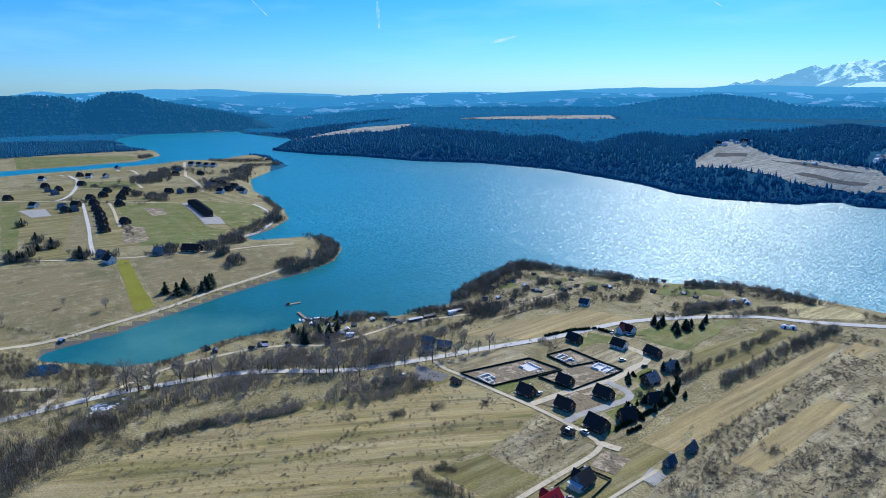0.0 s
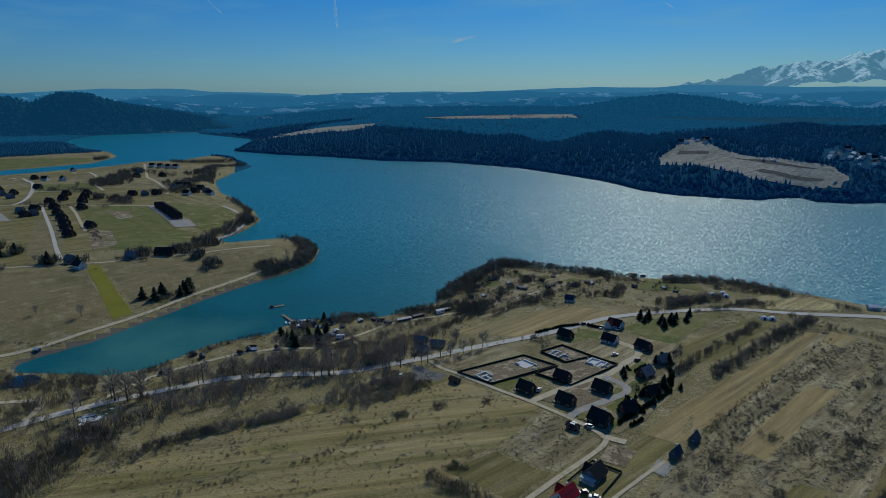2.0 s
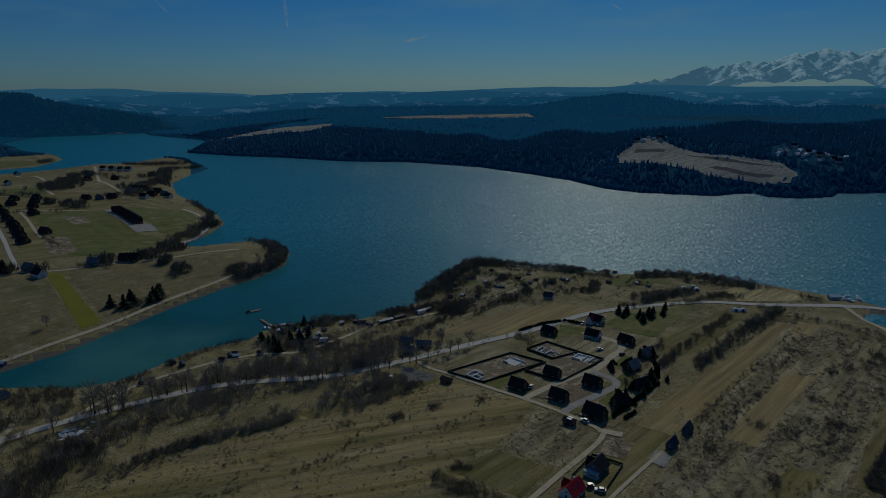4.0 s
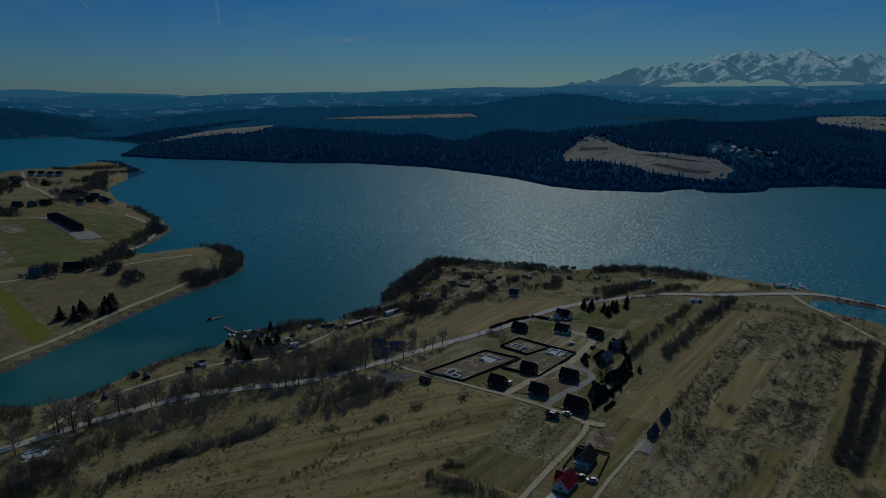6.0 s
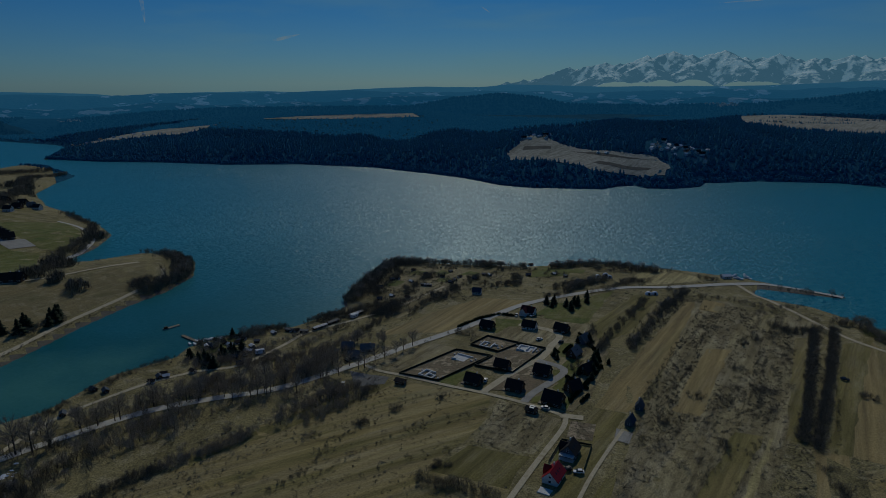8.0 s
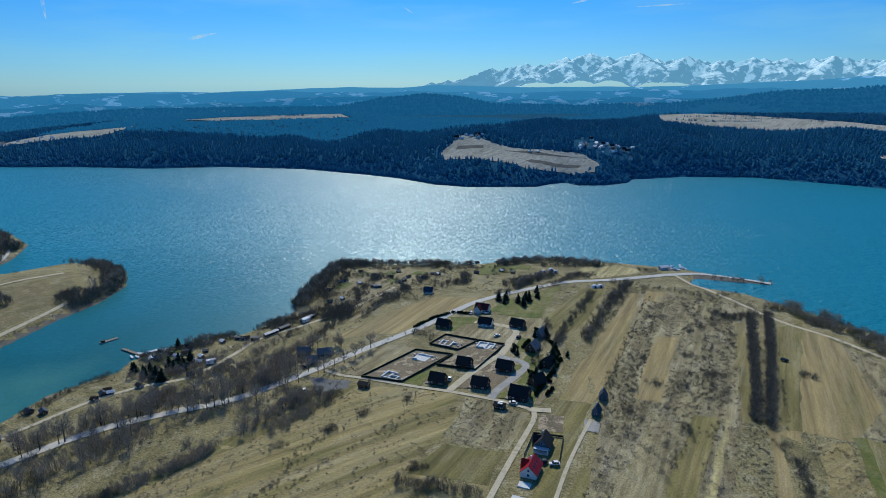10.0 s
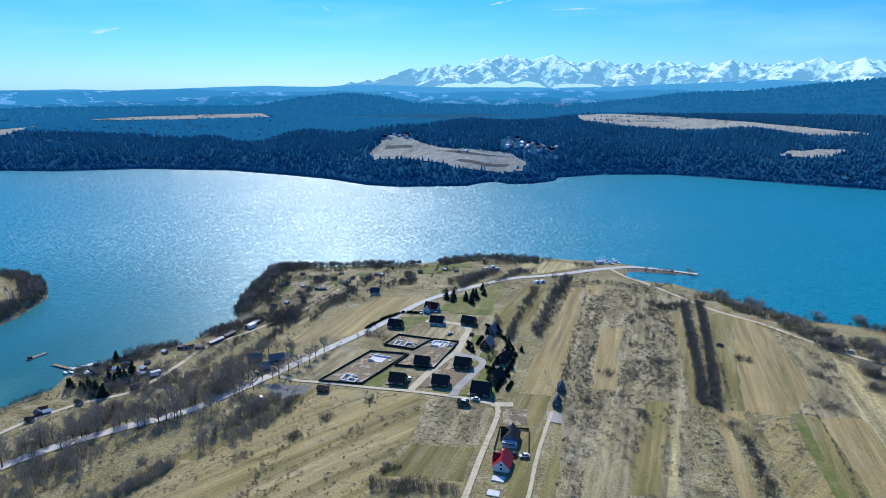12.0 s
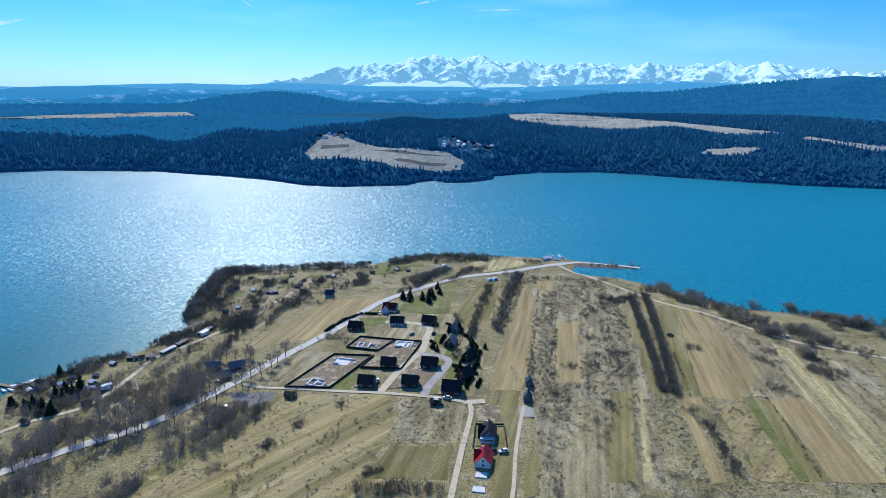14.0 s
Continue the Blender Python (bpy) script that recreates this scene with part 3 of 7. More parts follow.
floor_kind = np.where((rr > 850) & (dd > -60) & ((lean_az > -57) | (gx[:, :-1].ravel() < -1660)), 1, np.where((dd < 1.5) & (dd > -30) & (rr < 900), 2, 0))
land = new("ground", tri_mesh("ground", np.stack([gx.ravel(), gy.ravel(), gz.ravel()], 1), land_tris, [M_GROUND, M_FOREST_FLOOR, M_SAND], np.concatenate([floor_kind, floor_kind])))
tagged(land, "rolling lakeside land of dry winter grass and fallow", "ground", kind="structure")
land.data.polygons.foreach_set("use_smooth", np.ones(len(land.data.polygons), bool))

bm = bmesh.new()
bm.faces.new([bm.verts.new(v) for v in ((-3200, -300, 0), (2600, -300, 0), (2600, 1500, 0), (-3200, 1500, 0))])
lake = part("water", bm, M_WATER)
tagged(lake, "wide teal reservoir with wind ripples and sun glitter", "lake", kind="structure")


def drape(name, poly, material, lift=0.12, label="", category="field", rag=0.9, step=9.0):
    """A sheet over the land inside a polygon, with a slightly ragged edge."""
    pts = []
    for (x0, y0), (x1, y1) in zip(poly, poly[1:] + poly[:1]):
        n = max(1, int(math.hypot(x1 - x0, y1 - y0) / step))
        for k in range(n):
            t = k / n
            pts.append((x0 + (x1 - x0) * t + random.uniform(-rag, rag), y0 + (y1 - y0) * t + random.uniform(-rag, rag)))
    bm = bmesh.new()
    bm.faces.new([bm.verts.new((x, y, 0)) for x, y in pts])
    xs, ys = [p[0] for p in pts], [p[1] for p in pts]
    for lo, hi, axis in ((min(xs), max(xs), (1, 0, 0)), (min(ys), max(ys), (0, 1, 0))):
        for c in np.arange(lo + step, hi, step):
            bmesh.ops.bisect_plane(bm, geom=bm.verts[:] + bm.edges[:] + bm.faces[:], plane_co=Vector(axis) * c, plane_no=axis)
    bmesh.ops.triangulate(bm, faces=bm.faces[:])
    v = bm.verts[:]
    h = ground(np.array([p.co.x for p in v]), np.array([p.co.y for p in v]))
    for p, z in zip(v, h):
        p.co.z = z + lift
    bmesh.ops.recalc_face_normals(bm, faces=bm.faces[:])
    if sum(f.normal.z for f in bm.faces) < 0:
        bmesh.ops.reverse_faces(bm, faces=bm.faces[:])
    return tagged(part(name, bm, material), label, category, kind="structure")


def smooth_line(line, step=4.0):
    """Points along a rounded line through the given ones."""
    p = np.array([line[0], *line, line[-1]], float)
    out = []
    for k in range(1, len(p) - 2):
        n = max(2, int(np.hypot(*(p[k + 1] - p[k])) / step))
        for t in np.arange(n) / n:
            a, b, c, d = p[k - 1 : k + 3]
            out.append(0.5 * ((2 * b) + (c - a) * t + (2 * a - 5 * b + 4 * c - d) * t**2 + (3 * b - a - 3 * c + d) * t**3))
    out.append(p[-2])
    return np.array(out)


def ribbon(name, line, width, material, lift, label, category):
    c = smooth_line(line)
    d = np.gradient(c, axis=0)
    d /= np.linalg.norm(d, axis=1)[:, None]
    side = np.stack([-d[:, 1], d[:, 0]], 1)
    bm = bmesh.new()
    rows = []
    for k, (p, s) in enumerate(zip(c, side)):
        w = width / 2 * (1 + 0.10 * noise.noise((p[0] * 0.1, p[1] * 0.1, 3)))
        row = []
        for u in (-1.0, -0.4, 0.4, 1.0):
            q = p + s * u * w
            row.append(bm.verts.new((q[0], q[1], float(ground(q[0], q[1])) + lift)))
        rows.append(row)
    for a, b in zip(rows, rows[1:]):
        for k in range(3):
            bm.faces.new((a[k], a[k + 1], b[k + 1], b[k]))
    bmesh.ops.recalc_face_normals(bm, faces=bm.faces[:])
    if sum(f.normal.z for f in bm.faces) < 0:
        bmesh.ops.reverse_faces(bm, faces=bm.faces[:])
    return tagged(part(name, bm, material), label, category, kind="structure")


def on(x, y):
    return float(ground(x, y))


# ---- distant hills and mountains ----
def ridge(name, r0, r1, az_knots, heights, material, label, foot, jag, lean=0.55, steps=26, azs=None, west=0.0, rough=0.0):
    """A range of hills round the lake basin: rises from r0 to its crest and falls again to r1."""
    azs = np.arange(-92, 62, 0.3) if azs is None else azs
    us = np.linspace(0, 1, steps)
    rows = []
    for a in azs:
        h = np.interp(a, az_knots, heights) + rough * noise.fractal((a * 0.11, foot * 0.7, r0 * 0.01), 0.9, 2.1, 5)
        for u in us:
            ra = r0 + west * float(smooth(52, 60, -a))
            r = ra + (r1 - ra) * u
            x, y = CX + r * math.sin(radians(a)), CY + r * math.cos(radians(a))
            k = u / lean if u < lean else (1 - u) / (1 - lean)
            k = max(0.0, k)
            k = k * k * (3 - 2 * k)
            w = noise.fractal((x * 0.004, y * 0.004, foot * 0.1), 1.0, 2.0, 5) * jag * math.sin(math.pi * min(1, k))
            w += noise.fractal((x * 0.0016, y * 0.0016, 7.3), 1.0, 2.0, 3) * jag * 1.2 * (1 - k) * min(1, u * 6)
            rows.append((x, y, foot + (h - foot) * k + w))
    v = np.array(rows)
    n, m = len(azs), len(us)
    i = np.arange(n * m).reshape(n, m)
    a, b, c, d = i[:-1, :-1].ravel(), i[:-1, 1:].ravel(), i[1:, 1:].ravel(), i[1:, :-1].ravel()
    ob = new(name, tri_mesh(name, v, np.concatenate([np.stack([a, c, b], 1), np.stack([a, d, c], 1)]), [material]))
    ob.data.polygons.foreach_set("use_smooth", np.ones(len(ob.data.polygons), bool))
    return tagged(ob, label, "hills", kind="structure")


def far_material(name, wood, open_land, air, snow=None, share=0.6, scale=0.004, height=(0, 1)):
    """Far land seen through kilometres of lit air: woods, clearings and perhaps snow, with the haze painted on as
    emission.
    """
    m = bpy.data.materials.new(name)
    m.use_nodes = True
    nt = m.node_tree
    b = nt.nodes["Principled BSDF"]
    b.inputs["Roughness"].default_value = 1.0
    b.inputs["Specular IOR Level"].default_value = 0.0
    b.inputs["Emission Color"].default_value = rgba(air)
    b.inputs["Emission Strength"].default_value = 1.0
    g = nt.nodes.new("ShaderNodeNewGeometry")
    n1, n2 = nt.nodes.new("ShaderNodeTexNoise"), nt.nodes.new("ShaderNodeTexNoise")
    mp = nt.nodes.new("ShaderNodeMapping")
    mp.inputs["Scale"].default_value = (1, 1, 2.5)
    nt.links.new(g.outputs["Position"], mp.inputs["Vector"])
    n1.inputs["Scale"].default_value, n1.inputs["Detail"].default_value, n1.inputs["Roughness"].default_value = scale, 6, 0.62
    n2.inputs["Scale"].default_value, n2.inputs["Detail"].default_value = 0.06, 4
    for n in (n1, n2):
        nt.links.new(mp.outputs["Vector"], n.inputs["Vector"])
    ramp = nt.nodes.new("ShaderNodeValToRGB")
    e = ramp.color_ramp.elements
    e[0].position, e[1].position = share, share + 0.02
    e[0].color, e[1].color = rgba(wood), rgba(open_land)
    nt.links.new(n1.outputs["Fac"], ramp.inputs["Fac"])
    last = ramp.outputs["Color"]
    if snow:
        sep = nt.nodes.new("ShaderNodeSeparateXYZ")
        nt.links.new(g.outputs["Position"], sep.inputs["Vector"])
        rng = nt.nodes.new("ShaderNodeMapRange")
        rng.inputs["From Min"].default_value, rng.inputs["From Max"].default_value = height
        rng.inputs["To Max"].default_value = 0.22
        nt.links.new(sep.outputs["Z"], rng.inputs["Value"])
        n3 = nt.nodes.new("ShaderNodeTexNoise")
        n3.inputs["Scale"].default_value, n3.inputs["Detail"].default_value, n3.inputs["Roughness"].default_value = 0.016, 7, 0.62
        mp3 = nt.nodes.new("ShaderNodeMapping")
        mp3.inputs["Scale"].default_value = (1.0, 1.0, 0.8)
        nt.links.new(g.outputs["Position"], mp3.inputs["Vector"])
        nt.links.new(mp3.outputs["Vector"], n3.inputs["Vector"])
        # snow mask also paints lit and shaded sides: slopes turned one way go paler
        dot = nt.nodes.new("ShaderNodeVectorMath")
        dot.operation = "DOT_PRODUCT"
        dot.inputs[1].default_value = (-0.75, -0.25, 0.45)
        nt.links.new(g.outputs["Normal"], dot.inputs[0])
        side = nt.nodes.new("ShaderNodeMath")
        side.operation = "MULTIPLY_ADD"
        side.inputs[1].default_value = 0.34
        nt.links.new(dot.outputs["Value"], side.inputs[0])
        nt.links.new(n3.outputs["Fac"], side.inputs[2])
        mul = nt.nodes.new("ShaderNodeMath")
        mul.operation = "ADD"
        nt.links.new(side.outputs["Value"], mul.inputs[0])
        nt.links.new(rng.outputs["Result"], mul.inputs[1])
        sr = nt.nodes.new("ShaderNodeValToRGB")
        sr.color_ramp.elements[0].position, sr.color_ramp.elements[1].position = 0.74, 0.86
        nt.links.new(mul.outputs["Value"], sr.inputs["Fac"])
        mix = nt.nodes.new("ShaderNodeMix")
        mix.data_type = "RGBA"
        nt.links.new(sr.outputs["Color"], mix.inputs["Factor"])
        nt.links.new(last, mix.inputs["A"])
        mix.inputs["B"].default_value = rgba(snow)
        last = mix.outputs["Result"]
        # painted light: snow areas glow pale, the rest glows in the haze colour
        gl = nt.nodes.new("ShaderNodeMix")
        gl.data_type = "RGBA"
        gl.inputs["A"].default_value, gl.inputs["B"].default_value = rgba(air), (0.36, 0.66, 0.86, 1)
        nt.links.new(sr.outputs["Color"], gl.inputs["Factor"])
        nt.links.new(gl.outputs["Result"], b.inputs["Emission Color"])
    nt.links.new(last, b.inputs["Base Color"])
    bp = nt.nodes.new("ShaderNodeBump")
    bp.inputs["Strength"].default_value, bp.inputs["Distance"].default_value = 0.6, 12
    nt.links.new(n2.outputs["Fac"], bp.inputs["Height"])
    nt.links.new(bp.outputs["Normal"], b.inputs["Normal"])
    return m


# third colour is painted haze, an emission that grows paler with distance
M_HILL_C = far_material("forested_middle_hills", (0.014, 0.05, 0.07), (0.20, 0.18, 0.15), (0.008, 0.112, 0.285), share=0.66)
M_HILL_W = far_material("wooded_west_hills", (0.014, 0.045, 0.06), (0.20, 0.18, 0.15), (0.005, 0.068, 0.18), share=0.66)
M_HILL_B1 = far_material("hazed_foothills", (0.02, 0.05, 0.065), (0.17, 0.22, 0.26), (0.014, 0.18, 0.43), share=0.545, scale=0.012)
M_HILL_B = far_material("hazed_far_hills", (0.02, 0.04, 0.05), (0.21, 0.27, 0.31), (0.032, 0.25, 0.56), share=0.59, scale=0.009)
M_HILL_B2 = far_material("hazed_farthest_hills", (0.02, 0.04, 0.05), (0.27, 0.34, 0.40), (0.060, 0.33, 0.68), share=0.63, scale=0.007)
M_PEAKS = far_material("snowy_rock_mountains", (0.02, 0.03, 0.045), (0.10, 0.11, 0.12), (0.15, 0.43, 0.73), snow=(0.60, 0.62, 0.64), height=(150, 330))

C_AZ = [-92, -77, -73, -72, -70, -68, -66, -62, -59, -53, -49, -44, -39, -27, -23, -19, -16, -13, -9, -4, 2, 6, 10, 15, 20, 25, 28, 31, 62]
C_H = [120, 130, 120, 98, 134, 130, 96, 62, 40, 42, 56, 66, 66, 66, 98, 114, 100, 74, 70, 72, 78, 96, 122, 130, 156, 180, 197, 190, 160]
B_AZ = [-92, -77, -75, -73, -69, -67, -62, -59, -55, -51, -44, -37, -32, -25, -20, -18, -15, -8, 0, 7, 12, 16, 18, 31, 62]
B_H = [141, 112, 138, 126, 141, 148, 134, 112, 115, 92, 109, 105, 119, 138, 132, 142, 138, 128, 135, 148, 165, 185, 175, 160, 150]
near_hills = ridge("backdrop_hills", 2010, 2950, C_AZ, C_H, M_HILL_C, "dark forested hills blue with haze beyond the lake", -6, 9, west=420, azs=np.arange(-66, 62, 0.3))
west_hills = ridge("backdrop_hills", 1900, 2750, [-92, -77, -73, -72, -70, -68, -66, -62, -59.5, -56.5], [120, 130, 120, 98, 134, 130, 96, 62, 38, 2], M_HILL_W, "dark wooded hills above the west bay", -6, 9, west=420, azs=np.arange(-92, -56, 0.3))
ridge("backdrop_hills", 2880, 3330, [-92, -75, -66, -58, -52, -45, -38, -30, -20, -8, 0, 8, 14, 20, 62], [96, 104, 92, 70, 62, 68, 72, 84, 88, 84, 90, 104, 112, 120, 120], M_HILL_B1, "hazy blue wooded foothills with pale clearings", 10, 20, rough=26)
ridge("backdrop_hills", 3300, 3800, [-92, -75, -68, -60, -52, -45, -38, -30, -20, -8, 0, 8, 14, 20, 62], [112, 120, 112, 98, 92, 104, 106, 108, 112, 114, 118, 130, 142, 138, 130], M_HILL_B, "hazy blue wooded hills with pale clearings", 25, 24, rough=24)
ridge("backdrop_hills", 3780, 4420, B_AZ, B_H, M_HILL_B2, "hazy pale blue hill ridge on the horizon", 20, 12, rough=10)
PEAK_AZ = [-20, -18.3, -14.9, -13, -10, -8.1, -6.6, -4.6, -3.1, -0.6, 0.9, 3.3, 5.8, 8.2, 10.6, 12.4, 13.8, 16.1, 17.8, 19.9, 22, 22.8, 24.4, 27.1, 29, 33, 40]
PEAK_H = [120, 165, 205, 262, 295, 285, 332, 362, 335, 358, 312, 328, 298, 312, 306, 300, 318, 290, 308, 324, 302, 320, 292, 282, 262, 275, 240]


def mountains():
    """Sharp peaks and spurs: the upper envelope of many leaning pyramids, roughened by ridged noise."""
    azs, us = np.arange(-21, 41, 0.07), np.linspace(0, 1, 56)
    rng = np.random.default_rng(5)
    peaks = []
    for a, h in zip(np.arange(-20.5, 40.5, 0.9), np.interp(np.arange(-20.5, 40.5, 0.9), PEAK_AZ, PEAK_H)):
        peaks.append((a + rng.uniform(-0.25, 0.25), 0.78 + rng.uniform(-0.05, 0.05), h * rng.uniform(0.93, 1.0)))
    for a, h in zip(PEAK_AZ, PEAK_H):
        peaks.append((a, 0.78, h))
    for a in np.arange(-17, 40, 1.7):
        peaks.append((a + rng.uniform(-0.5, 0.5), rng.uniform(0.35, 0.6), np.interp(a, PEAK_AZ, PEAK_H) * rng.uniform(0.5, 0.68)))
    ga_, gu_ = np.meshgrid(azs, us, indexing="ij")
    z = np.full(ga_.shape, 60.0)
    for a, u, h in peaks:
        dx, dy = (ga_ - a) * 76.0, (gu_ - u) * 760.0
        th, ph = np.arctan2(dy, dx), rng.uniform(0, 6.28)
        steep = 0.68 + 0.20 * np.cos(3 * th + ph) + 0.10 * np.cos(5 * th + 2 * ph)
        z = np.maximum(z, h - steep * np.hypot(dx, dy * 0.62))
    rough = np.array([noise.ridged_multi_fractal((a * 0.9 + u, u * 6.0 + a * 0.2, 2.0), 0.9, 2.1, 5, 1.0, 2.0) for a in azs for u in us]).reshape(z.shape)
    z = z + (rough - 1.1) * 7 * np.clip((z - 70) / 120, 0, 1)
    r = 4380 + 420 * gu_
    rows = np.stack([CX + r * np.sin(np.radians(ga_)), CY + r * np.cos(np.radians(ga_)), z], -1).reshape(-1, 3)
    n, m = len(azs), len(us)
    i = np.arange(n * m).reshape(n, m)
    a, b, c, d = i[:-1, :-1].ravel(), i[:-1, 1:].ravel(), i[1:, 1:].ravel(), i[1:, :-1].ravel()
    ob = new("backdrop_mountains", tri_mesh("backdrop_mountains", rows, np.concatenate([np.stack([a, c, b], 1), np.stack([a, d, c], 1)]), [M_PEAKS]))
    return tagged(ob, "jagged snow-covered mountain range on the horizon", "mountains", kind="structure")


mountains()

